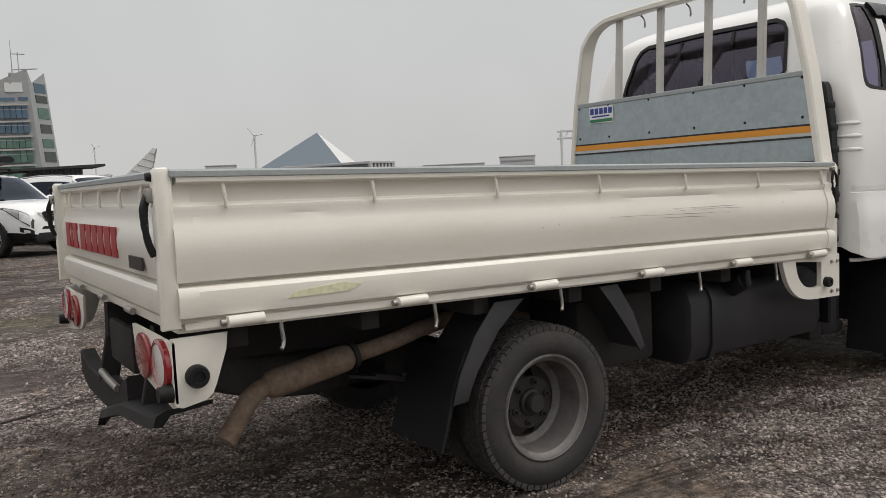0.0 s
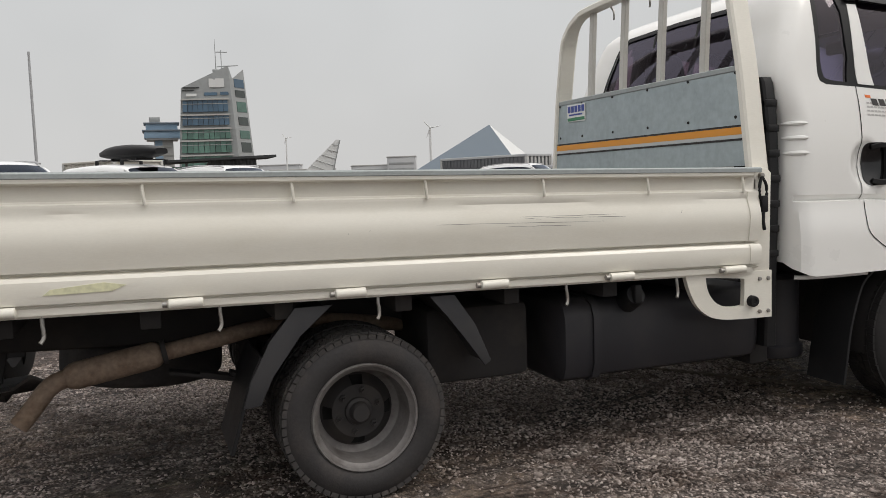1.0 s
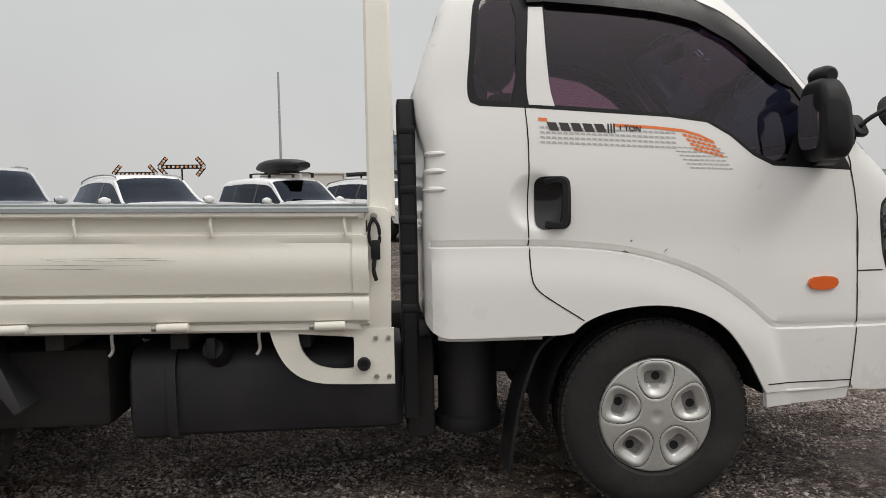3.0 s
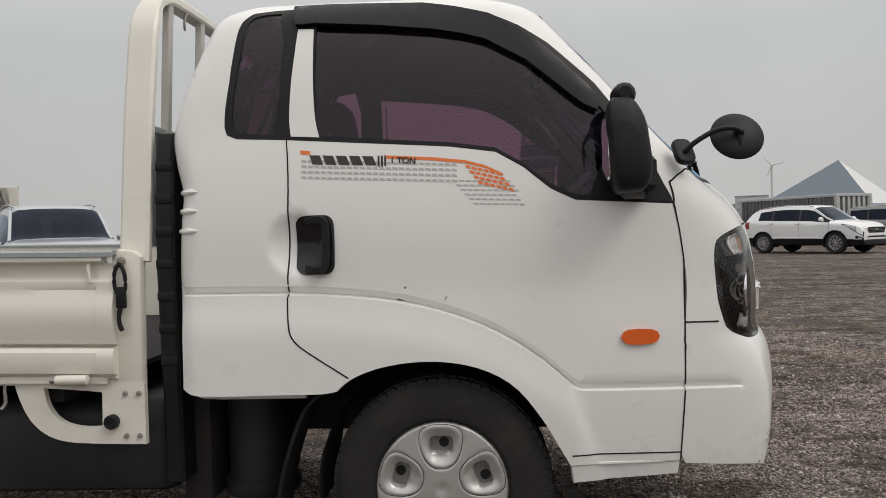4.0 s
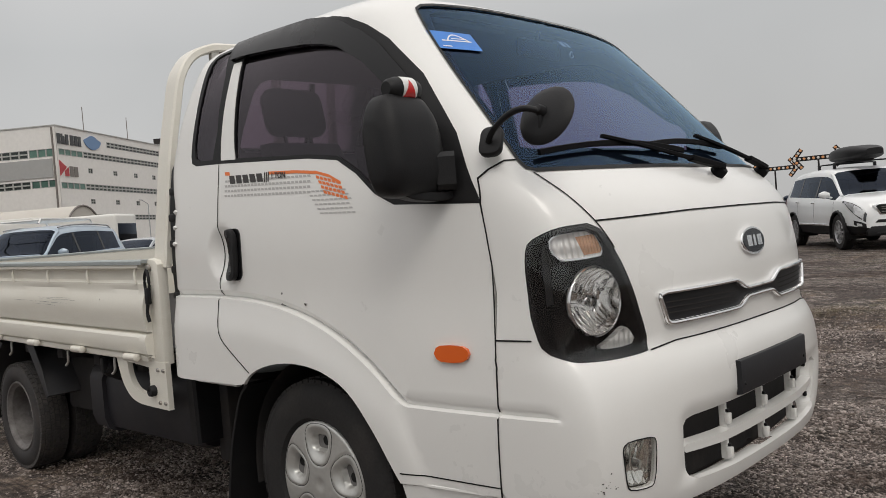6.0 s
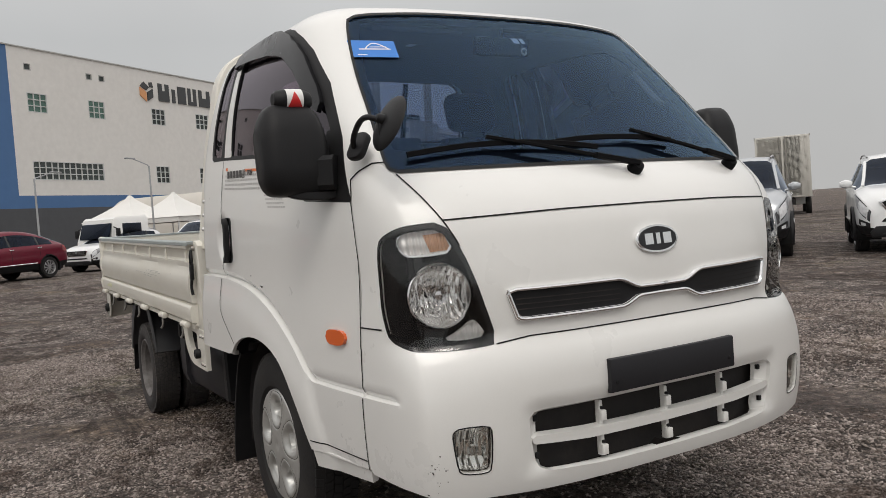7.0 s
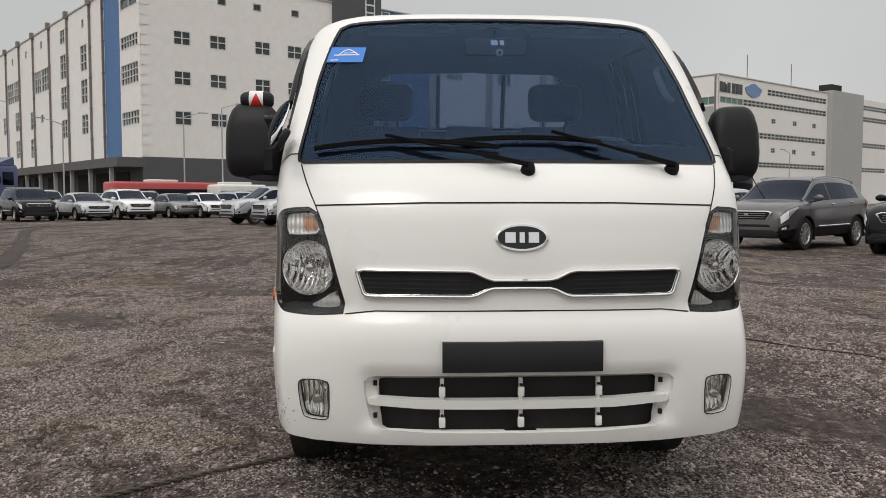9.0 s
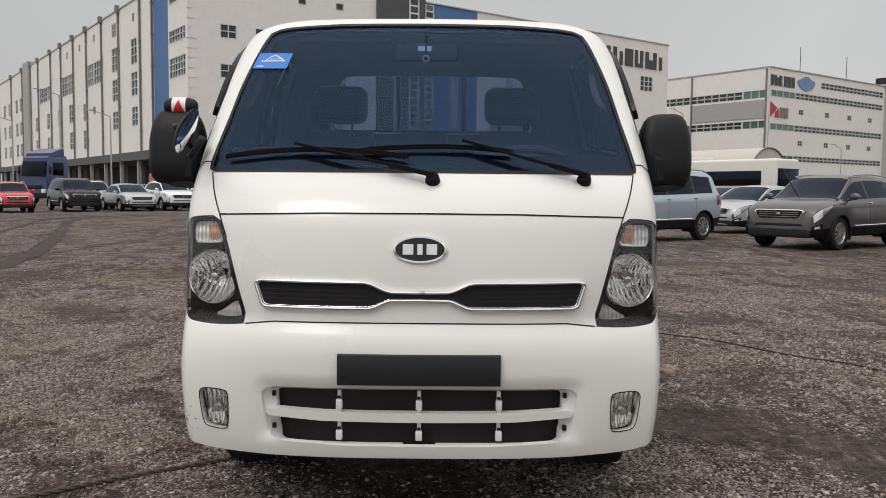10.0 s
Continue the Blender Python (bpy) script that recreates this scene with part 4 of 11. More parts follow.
# doors, side windows
for s in (-1, 1):
    bm = bmesh.new()
    door_loop = on_side(*fine(SEAM_FRONT)) + on_side(*SILL[1:]) + on_side(*SEAM_BACK[1:]) + on_side(*ARCH[2:])
    add_sheet(bm, door_loop, (), crease_lines, sides=(s,), rim=0.012, extra=cup)
    door = part("door", bm, M["white"], truck, "white cab door with stripes and a black pull handle", 31)
    win = on_side(*SILL) + on_side(*FRAME_BACK[::-1][1:]) + on_side(*FRAME_TOP[::-1][:-1])
    quarter = eased(on_side((1.994, 1.425), (2.03, 1.408), (2.150, 1.400), (2.160, 1.795), (2.055, 1.790), (2.026, 1.75), (2.008, 1.60)), 1)
    glass = on_side((2.25, 1.79), (2.262, 1.392), (2.656, 1.360), (2.79, 1.340), (2.871, 1.292), (2.95, 1.228), (3.021, 1.193), (3.19, 1.186), (3.175, 1.36), (3.07, 1.51), (2.94, 1.640), (2.77, 1.742), (2.6, 1.780))
    bm = bmesh.new()
    add_sheet(bm, win, [quarter, glass], step=0.03, off=0.0005, sides=(s,), rim=0.02)
    frame_ = part("window_frame", bm, M["black"], truck, "black rubber and plastic side window frame")
    bm = bmesh.new()
    add_sheet(bm, quarter, step=0.08, off=-0.004, sides=(s,))
    q = part("quarter_window", bm, M["side_glass"], frame_)
    bm = bmesh.new()
    add_sheet(bm, glass, step=0.08, off=-0.006, sides=(s,))
    g = part("door_window", bm, M["side_glass"], frame_, "dark tinted door glass")
    bm = bmesh.new()
    add_sheet(bm, on_side((2.192, 1.732), (2.241, 1.731), (2.263, 1.388), (2.177, 1.394)), step=0.05, off=0.003, sides=(s,), rim=0.004)
    part("pillar_strip", bm, M["white"], frame_, "white pillar strip between the windows")
    bm = bmesh.new()
    visor = on_side((2.186, 1.740), (2.244, 1.742), (2.432, 1.727), (2.612, 1.707), (2.70, 1.690), (2.769, 1.670), (2.887, 1.602), (2.985, 1.519), (3.055, 1.460), (3.095, 1.440), (3.100, 1.470), (3.065, 1.520), (2.940, 1.644), (2.855, 1.704), (2.77, 1.748), (2.68, 1.777), (2.58, 1.794), (2.3, 1.804), (2.175, 1.803))
    add_sheet(bm, visor, step=0.03, off=0.018, sides=(s,), rim=0.016)
    part("wind_deflector", bm, M["smoke"], frame_, "smoked plastic wind deflector")
    bm = bmesh.new()
    add_sheet(bm, on_side((3.06, 1.182), (3.300, 1.164), (3.20, 1.375), (3.15, 1.38)), step=0.03, off=0.002, sides=(s,))
    part("mirror_mount", bm, M["black"], frame_)
    # handle
    bm = bmesh.new()
    hl = on_side(*[(2.246 + a, 1.066 + b) for a, b in rounded(0.118, 0.176, 0.028)])
    add_sheet(bm, hl, step=0.02, off=0.004, sides=(s,), rim=0.01)
    handle = part("handle", bm, M["gloss"], door, "black plastic pull handle")
    pts = [(2.222, 1.135), (2.262, 1.142), (2.282, 1.125), (2.284, 1.06), (2.280, 1.005), (2.262, 0.990), (2.222, 0.996)]
    bm = bmesh.new()
    ring = []
    for k, (x, z) in enumerate(pts):
        y = cab_at(cab_u_side(x, z), z)[1] + (0.016 if 0 < k < 6 else 0.006)
        ring.append((x, y * s, z))
    add_tube(bm, bend(ring, 4), 0.0, flat=(0.011, 0.010), up=(0, 1, 0))
    part("grip", bm, M["black"], handle)
    # side repeater
    bm = bmesh.new()
    ir = on_side((3.142, 0.768), (3.150, 0.784), (3.165, 0.790), (3.20, 0.792), (3.235, 0.789), (3.250, 0.782), (3.256, 0.769), (3.250, 0.756), (3.235, 0.748), (3.20, 0.745), (3.165, 0.747), (3.150, 0.754))
    add_sheet(bm, ir, step=0.015, off=0.010, sides=(s,), rim=0.012)
    part("side_repeater", bm, M["amber"], door, "amber side indicator")
    # small ribs on the rear edge
    for z in (1.236, 1.178, 1.118):
        bm = bmesh.new()
        rib = [cab_point(to_metric(cab_u_side(x, z)), z, 0.0) for x in (1.820, 1.832, 1.850, 1.872, 1.892)]
        add_tube(bm, [(p.x, p.y * s, p.z) for p in rib], [0.005, 0.009, 0.010, 0.009, 0.002], 8)
        part("rib", bm, M["white"], cab)
    # sill lip at the bottom edge
    bm = bmesh.new()
    lip = [(1.865, 0.800), (1.89, 0.826), (1.95, 0.840), (2.1, 0.843), (2.205, 0.843)]
    add_tube(bm, [(x, y * s, 0.617) for x, y in lip], 0.0, flat=(0.010, 0.008))
    part("sill_lip", bm, M["white"], cab)
    bm = bmesh.new()
    lip = [(3.0, 0.815), (3.12, 0.80), (3.25, 0.785), (3.32, 0.77)]
    add_tube(bm, [(x, y * s, 0.395) for x, y in lip], 0.0, flat=(0.02, 0.004))
    part("step_lip", bm, M["white"], cab)
    bm = bmesh.new()
    add_sheet(bm, on_side((2.988, 0.391), (3.10, 0.391), (3.22, 0.390), (3.312, 0.389), (3.306, 0.352), (3.22, 0.348), (3.10, 0.343), (2.994, 0.339)), step=0.03, off=-0.004, sides=(s,), rim=0.02)
    part("sill_panel", bm, M["white"], cab, "", 31)

# printed stripes on the near door
door = [o for o in truck.children if o.name.startswith("door")][0]
bm = bmesh.new()
for k in range(4):
    for i in range(24):
        x = 2.21 + 0.0195 * i
        z = 1.318 - 0.0165 * k - 0.055 * (x - 2.21)
        add_ribbon(bm, on_side((x, z), (x + 0.0150, z - 0.0008)), 0.0075, 0.001, (-1,))
for k in range(6):
    n = 9 - k // 3
    for i in range(n):
        x = 2.66 + 0.012 * k + 0.0195 * i
        z = 1.245 - 0.0135 * k - 0.045 * (x - 2.66)
        if x < 2.93:
            add_ribbon(bm, on_side((x, z), (x + 0.0155, z - 0.0008)), 0.005, 0.001, (-1,))
tagged(part("halftone_stripe", bm, M["ink_grey"], door, "grey printed halftone stripe"), kind="stuff")
bm = bmesh.new()
add_ribbon(bm, on_side((2.206, 1.345), (2.236, 1.342)), 0.012, 0.0012, (-1,))
part("orange_dash", bm, M["ink_orange"], door, "orange printed dash")
bm = bmesh.new()
add_ribbon(bm, on_side((2.46, 1.322), (2.60, 1.312), (2.70, 1.300), (2.76, 1.283), (2.81, 1.258)), 0.010, 0.0012, (-1,))
part("orange_stripe", bm, M["ink_orange"], door, "orange printed stripe")
bm = bmesh.new()
for k in range(4):
    for i in range(6):
        x = 2.70 + 0.018 * i + 0.012 * k
        z = 1.286 - 0.016 * k - 0.26 * 0.018 * i
        add_ribbon(bm, on_side((x, z), (x + 0.014, z - 0.003)), 0.010, 0.0014, (-1,))
tagged(part("orange_halftone", bm, M["ink_orange"], door, "orange printed halftone dots"), kind="stuff")
x = 2.238
for w in (0.036, 0.036, 0.036, 0.036, 0.036, 0.006, 0.006, 0.006):
    bm = bmesh.new()
    if w > 0.01:
        add_ribbon(bm, on_side((x, 1.321 - 0.05 * (x - 2.238)), (x + w - 0.004, 1.319 - 0.05 * (x - 2.238))), 0.028, 0.0016, (-1,))
    else:
        add_ribbon(bm, on_side((x + 0.004, 1.294), (x + 0.004, 1.326)), 0.006, 0.0016, (-1,))
    part("printed_bar", bm, M["ink_black"], door, "black printed bar in place of a model name")
    x += w + 0.004


def add_text(text, size, m, material, parent, name="lettering", depth=0.0, bold=0.0):
    cu = bpy.data.curves.new(name, "FONT")
    cu.body, cu.size, cu.align_x, cu.align_y, cu.extrude, cu.offset = text, size, "CENTER", "CENTER", depth, bold
    tmp = bpy.data.objects.new(name, cu)
    me = bpy.data.meshes.new_from_object(tmp)
    bpy.data.objects.remove(tmp)
    me.materials.append(material)
    ob = new(name, me)
    if parent:
        ob.parent = parent
    ob.matrix_basis = m
    return ob


add_text("1 TON", 0.026, Matrix.Translation((2.515, -(cab_at(cab_u_side(2.515, 1.309), 1.309)[1] + 0.003), 1.309)) @ Matrix.Rotation(radians(3), 4, "Y") @ Matrix.Rotation(radians(90 - 5), 4, "X"), M["ink_black"], door, "lettering", 0.0004, 0.0006)

# inside of the cab
bm = bmesh.new()
ring = lambda z, w, x0, x1: [(x0, -w, z), (x1, -w, z), (x1 + 0.05, -w * 0.6, z), (x1 + 0.05, w * 0.6, z), (x1, w, z), (x0, w, z)]
add_rings(bm, [ring(0.86, 0.80, 1.90, 3.20), ring(0.88, 0.80, 1.90, 3.20)])
part("cab_floor", bm, M["trim"], truck)
bm = bmesh.new()
prof = [(3.18, 0.86), (3.22, 1.05), (3.18, 1.15), (3.20, 1.20), (3.30, 1.235), (3.42, 1.225), (3.48, 1.19), (3.50, 0.88)]
add_rings(bm, [[(x - 0.10 * (abs(y) / 0.72) ** 3, y, z) for x, z in prof] for y in [-0.72 + 0.12 * k for k in range(13)]])
dash = part("dashboard", bm, M["dash"], truck, "dark moulded dashboard")
bm = bmesh.new()
add_box(bm, (3.22, 0.37, 1.235), (0.16, 0.34, 0.07), 0.025)
part("instrument_hood", bm, M["dash"], dash)
bm = bmesh.new()
add_box(bm, (3.32, 0.02, 1.262), (0.06, 0.09, 0.045), 0.012)
part("phone_holder", bm, M["black"], dash)
bm = bmesh.new()
tilt = Matrix.Translation((3.05, 0.37, 1.20)) @ Matrix.Rotation(radians(-40), 4, "Y")
add_lathe(bm, [(0.195 + 0.014 * math.cos(2 * math.pi * k / 8), 0.014 * math.sin(2 * math.pi * k / 8)) for k in range(8)], tilt, 36, True)
wheel_ = part("steering_wheel", bm, M["dash"], truck, "dark steering wheel")
bm = bmesh.new()
add_lathe(bm, [(0.0, 0.02), (0.06, 0.012), (0.07, -0.02), (0.05, -0.03)], tilt, 20)
for a in (90, 210, 330):
    p = Vector((math.cos(radians(a)), math.sin(radians(a)), 0))
    add_tube(bm, [tilt @ (p * 0.05), tilt @ (p * 0.19)], 0.014, 8)
add_tube(bm, [tilt @ Vector((0, 0, -0.02)), (3.28, 0.37, 1.0)], 0.03, 12)
part("spokes", bm, M["dash"], wheel_)
for y, w in ((0.40, 0.46), (-0.44, 0.44), (-0.03, 0.30)):
    bm = bmesh.new()
    add_box(bm, (2.50, y, 0.98), (0.52, w, 0.16), 0.05, segs=3)
    seat = part("seat", bm, M["seat"], truck, "dark cloth cab seat")
    bm = bmesh.new()
    rings = []
    for k in range(8):
        t = k / 7
        x, z, ww, d = 2.30 - 0.16 * t, 1.0 + 0.46 * t, w * (0.96 - 0.22 * t * t), 0.075 - 0.02 * t
        rings.append([(x + d * a, y + ww / 2 * b, z) for a, b in ((1, -0.7), (0.6, -1), (-0.6, -1), (-1, -0.7), (-1, 0.7), (-0.6, 1), (0.6, 1), (1, 0.7))])
    add_rings(bm, rings)
    part("backrest", bm, M["seat"], seat)
    if w > 0.4:
        bm = bmesh.new()
        add_box(bm, (2.115, y, 1.585), (0.10, 0.27, 0.19), 0.05, Matrix.Rotation(radians(-12), 4, "Y"), 3)
        for k in (-1, 1):
            add_tube(bm, [(2.14, y + 0.06 * k, 1.44), (2.12, y + 0.06 * k, 1.52)], 0.007, 8)
        part("headrest", bm, M["seat"], seat)
bm = bmesh.new()
add_box(bm, (2.97, 0.0, 1.70), (0.03, 0.24, 0.07), 0.015)
add_tube(bm, [(2.965, 0, 1.725), (2.975, 0, 1.765)], 0.008, 8)
part("rear_view_mirror", bm, M["black"], truck)
for s in (-1, 1):
    bm = bmesh.new()
    add_box(bm, (2.86, 0.32 * s, 1.775), (0.16, 0.36, 0.02), 0.008, Matrix.Rotation(radians(18), 4, "Y"))
    part("sun_visor", bm, M["trim"], truck)
    bm = bmesh.new()
    add_tube(bm, bend([(2.98, 0.655 * s, 1.62), (3.00, 0.63 * s, 1.60), (3.08, 0.645 * s, 1.50), (3.09, 0.67 * s, 1.48)], 4), 0.013, 8)
    part("grab_handle", bm, M["trim"], truck)
# inner lining, set behind the skin
bm = bmesh.new()
lining = [(0.0, 1.83)] + on_front((0.55, 1.815), (0.655, 1.74), (0.72, 1.40), (0.74, 1.22)) + on_side((3.30, 1.10), (3.20, 0.86), (2.4, 0.86), (1.96, 0.86)) + raw((3.6, 0.86), (5, 0.86), (5, 2.02), (0, 2.02))
add_sheet(bm, lining, [on_side(*SILL) + on_side(*FRAME_BACK[::-1][1:]) + on_side(*FRAME_TOP[::-1][:-1]), back_loop], step=0.06, off=-0.048)
bmesh.ops.reverse_faces(bm, faces=bm.faces)
part("cab_lining", bm, M["trim"], truck, "grey inner lining")
# rear window
bm = bmesh.new()
add_sheet(bm, back_loop, step=0.1, off=-0.004)
rw = part("rear_window", bm, M["rear_glass"], truck, "dark tinted rear window of the cab")
bm = bmesh.new()
add_ribbon(bm, back_loop[:2] + back_loop[2:3], 0.02, 0.004)
add_ribbon(bm, back_loop[3:] + back_loop[:1], 0.02, 0.004)
part("rubber_seal", bm, M["black"], rw)
for y in (-0.17, 0.17):
    bm = bmesh.new()
    add_box(bm, (1.872, y, 1.62), (0.02, 0.022, 0.28), 0.004, Matrix.Rotation(radians(15), 4, "Y"))
    part("sliding_frame", bm, M["black"], rw)


# ---- the pickup truck: bed, chassis, wheels, mirrors ----
def bz(x, z):
    """The bed stands a little nose-down."""
    return z - 0.0195 * (x - 1.65)


# cross-section of a gate, from the top: (outwards, below the top edge)
GATE = [(-0.032, 0.0), (0.004, 0.0), (0.008, 0.006), (0.008, 0.022), (0.003, 0.026), (-0.020, 0.030), (-0.022, 0.036), (-0.022, 0.074), (-0.018, 0.080), (-0.004, 0.084),
        (-0.003, 0.094), (-0.006, 0.110), (0.000, 0.130), (0.008, 0.150), (0.013, 0.175), (0.013, 0.205), (0.008, 0.235), (0.003, 0.262), (0.001, 0.273), (-0.020, 0.276),
        (-0.020, 0.282), (0.004, 0.287), (0.012, 0.298), (0.014, 0.315), (0.012, 0.345), (0.008, 0.362), (-0.012, 0.366), (-0.012, 0.371), (-0.003, 0.374), (-0.003, 0.394), (-0.032, 0.394)]
TOP, OUT = 1.058, 0.862


def side_gate(s):
    bm = bmesh.new()
    xs = [-1.150 + (1.600 + 1.150) * k / 40 for k in range(41)]
    rings = []
    for x in xs:
        w = 0.0022 * noise.noise((x * 3.0, s, 0.0)) + 0.004 * math.exp(-((x - 0.75) / 0.12) ** 2) * -1
        rings.append([(x, s * (OUT + a + (w if 0.1 < b < 0.26 else 0)), bz(x, TOP - b)) for a, b in GATE])
    add_rings(bm, rings)
    fill(bm)
    gate = part("side_gate", bm, M["cream"], truck, "cream ribbed steel drop side, scratched and stained", 28)
    # end caps of the pressed panel
    for x0 in (-1.165, 1.578):
        bm = bmesh.new()
        edge = [(-0.028, 0.030)] + [(a + 0.004, b) for a, b in GATE if 0.03 <= b < 0.393 and a > -0.03] + [(-0.028, 0.388)]
        rings = [[(x, s * (OUT + a), bz(x, TOP - b)) for a, b in edge] for x in (x0, x0 + 0.052)]
        add_rings(bm, rings)
        fill(bm)
        part("end_cap", bm, M["cream"], gate)
    bm = bmesh.new()
    add_rings(bm, [[(x, s * (OUT + a), bz(x, TOP + b)) for a, b in ((-0.036, -0.006), (-0.036, 0.004), (-0.030, 0.009), (0.006, 0.009), (0.012, 0.004), (0.012, -0.009), (0.008, -0.011), (0.008, -0.004))] for x in [-1.165 + 2.80 * k / 30 for k in range(31)]])
    fill(bm)
    part("top_rail", bm, M["rail"], gate, "grey worn rubber rail cap")
    for x in (-1.03, -0.601, -0.167, 0.270, 0.701, 1.127, 1.555):
        bm = bmesh.new()
        add_tube(bm, [(x, s * (OUT - 0.008), bz(x, TOP - 0.022)), (x, s * (OUT + 0.000), bz(x, TOP - 0.045)), (x + 0.004, s * (OUT + 0.001), bz(x, TOP - 0.088))], 0.0055, 8)
        part("rope_staple", bm, M["cream"], gate)
    for x in (-1.0, -0.5, 0.0, 0.5, 1.0, 1.5):
        bm = bmesh.new()
        z = bz(x, TOP - 0.380)
        add_tube(bm, [(x - 0.052, s * (OUT + 0.016), z), (x - 0.048, s * (OUT + 0.016), z), (x + 0.048, s * (OUT + 0.016), z), (x + 0.052, s * (OUT + 0.016), z)], [0.008, 0.0155, 0.0155, 0.008], 14)
        hinge = part("hinge", bm, M["cream"], gate)
        bm = bmesh.new()
        add_tube(bm, [(x - 0.066, s * (OUT + 0.016), z), (x - 0.052, s * (OUT + 0.016), z)], 0.009, 10)
        part("pin", bm, M["steel"], hinge)
    return gate


gate_r = side_gate(-1)
gate_l = side_gate(1)
# scratches, a rust nick and yellow-green paint rub on the near side
rng = random.Random(11)
for x0, x1, z0, z1 in ((0.30, 0.93, 0.885, 0.880), (0.60, 0.98, 0.902, 0.905), (0.55, 0.80, 0.872, 0.868), (0.70, 1.02, 0.897, 0.895), (0.62, 0.68, 0.90, 0.893), (1.26, 1.263, 0.90, 0.91), (0.0, 0.003, 0.868, 0.863), (0.07, 0.073, 0.87, 0.876)):
    n = 8
    pts = []
    bm = bmesh.new()
    for k in range(n + 1):
        x = x0 + (x1 - x0) * k / n
        z = bz(x, z0 + (z1 - z0) * k / n) + rng.uniform(-0.001, 0.001)
        pts.append((x, -(OUT + 0.0165), z))
    add_tube(bm, pts, [0.0002] + [rng.uniform(0.0003, 0.0008) for _ in range(n - 1)] + [0.0002], 4)
    part("scratch", bm, M["ink_black"], gate_r, "dark scratch in the paint")
bm = bmesh.new()
add_prism(bm, [(-0.88, bz(-0.88, 0.722)), (-0.70, bz(-0.70, 0.726)), (-0.66, bz(-0.66, 0.742)), (-0.72, bz(-0.72, 0.752)), (-0.86, bz(-0.86, 0.738))], Matrix.Translation((0, -(OUT + 0.0115), 0)) @ SIDE, 0.004)
part("paint_rub", bm, M["rub"], gate_r, "faint yellow-green paint rub")

# tailgate
bm = bmesh.new()
rings = [[(-1.165 - a - 0.010, y, bz(-1.18, TOP - b)) for a, b in GATE] for y in [-0.80 + 1.60 * k / 24 for k in range(25)]]
add_rings(bm, rings)
fill(bm)
tail = part("tailgate", bm, M["cream"], truck, "cream ribbed tailgate with red printed bars", 28)
bm = bmesh.new()
add_rings(bm, [[(-1.175 - a, y, bz(-1.18, TOP + b)) for a, b in ((-0.036, -0.006), (-0.036, 0.004), (-0.030, 0.009), (0.006, 0.009), (0.012, 0.004), (0.012, -0.009), (0.008, -0.011), (0.008, -0.004))] for y in (-0.845, -0.3, 0.3, 0.845)])
fill(bm)
part("top_rail", bm, M["rail"], tail)
for y in (-0.60, -0.33, 0.0, 0.33, 0.60):
    bm = bmesh.new()
    add_tube(bm, [(-1.168, y, bz(-1.18, TOP - 0.022)), (-1.176, y, bz(-1.18, TOP - 0.045)), (-1.177, y, bz(-1.18, TOP - 0.088))], 0.0055, 8)
    part("rope_staple", bm, M["cream"], tail)
y = 0.66
for w in (0.085, 0.03, 0.085, 0.0, 0.10, 0.085, 0.08, 0.085, 0.085, 0.07):
    if w:
        bm = bmesh.new()
        add_prism(bm, [(-y, -0.048), (-y + w, -0.048), (-y + w, 0.046), (-y, 0.046)], Matrix.Translation((-1.186, 0, bz(-1.18, TOP - 0.190))) @ BACK, 0.0045)
        part("printed_bar", bm, M["ink_red"], tail, "dark red printed bar in place of a maker's name")
    y -= (w + 0.026) if w else 0.045
bm = bmesh.new()
add_prism(bm, rounded(0.16, 0.036, 0.005), Matrix.Translation((-1.186, -0.545, bz(-1.18, TOP - 0.238))) @ BACK, 0.006)
part("black_tag", bm, M["ink_black"], tail)
for y in (-0.42, 0.0, 0.42):
    bm = bmesh.new()
    z = bz(-1.18, TOP - 0.380)
    add_tube(bm, [(-1.190, y - 0.04, z - 0.004), (-1.190, y + 0.04, z - 0.004)], 0.010, 12)
    part("hinge", bm, M["steel"], tail)

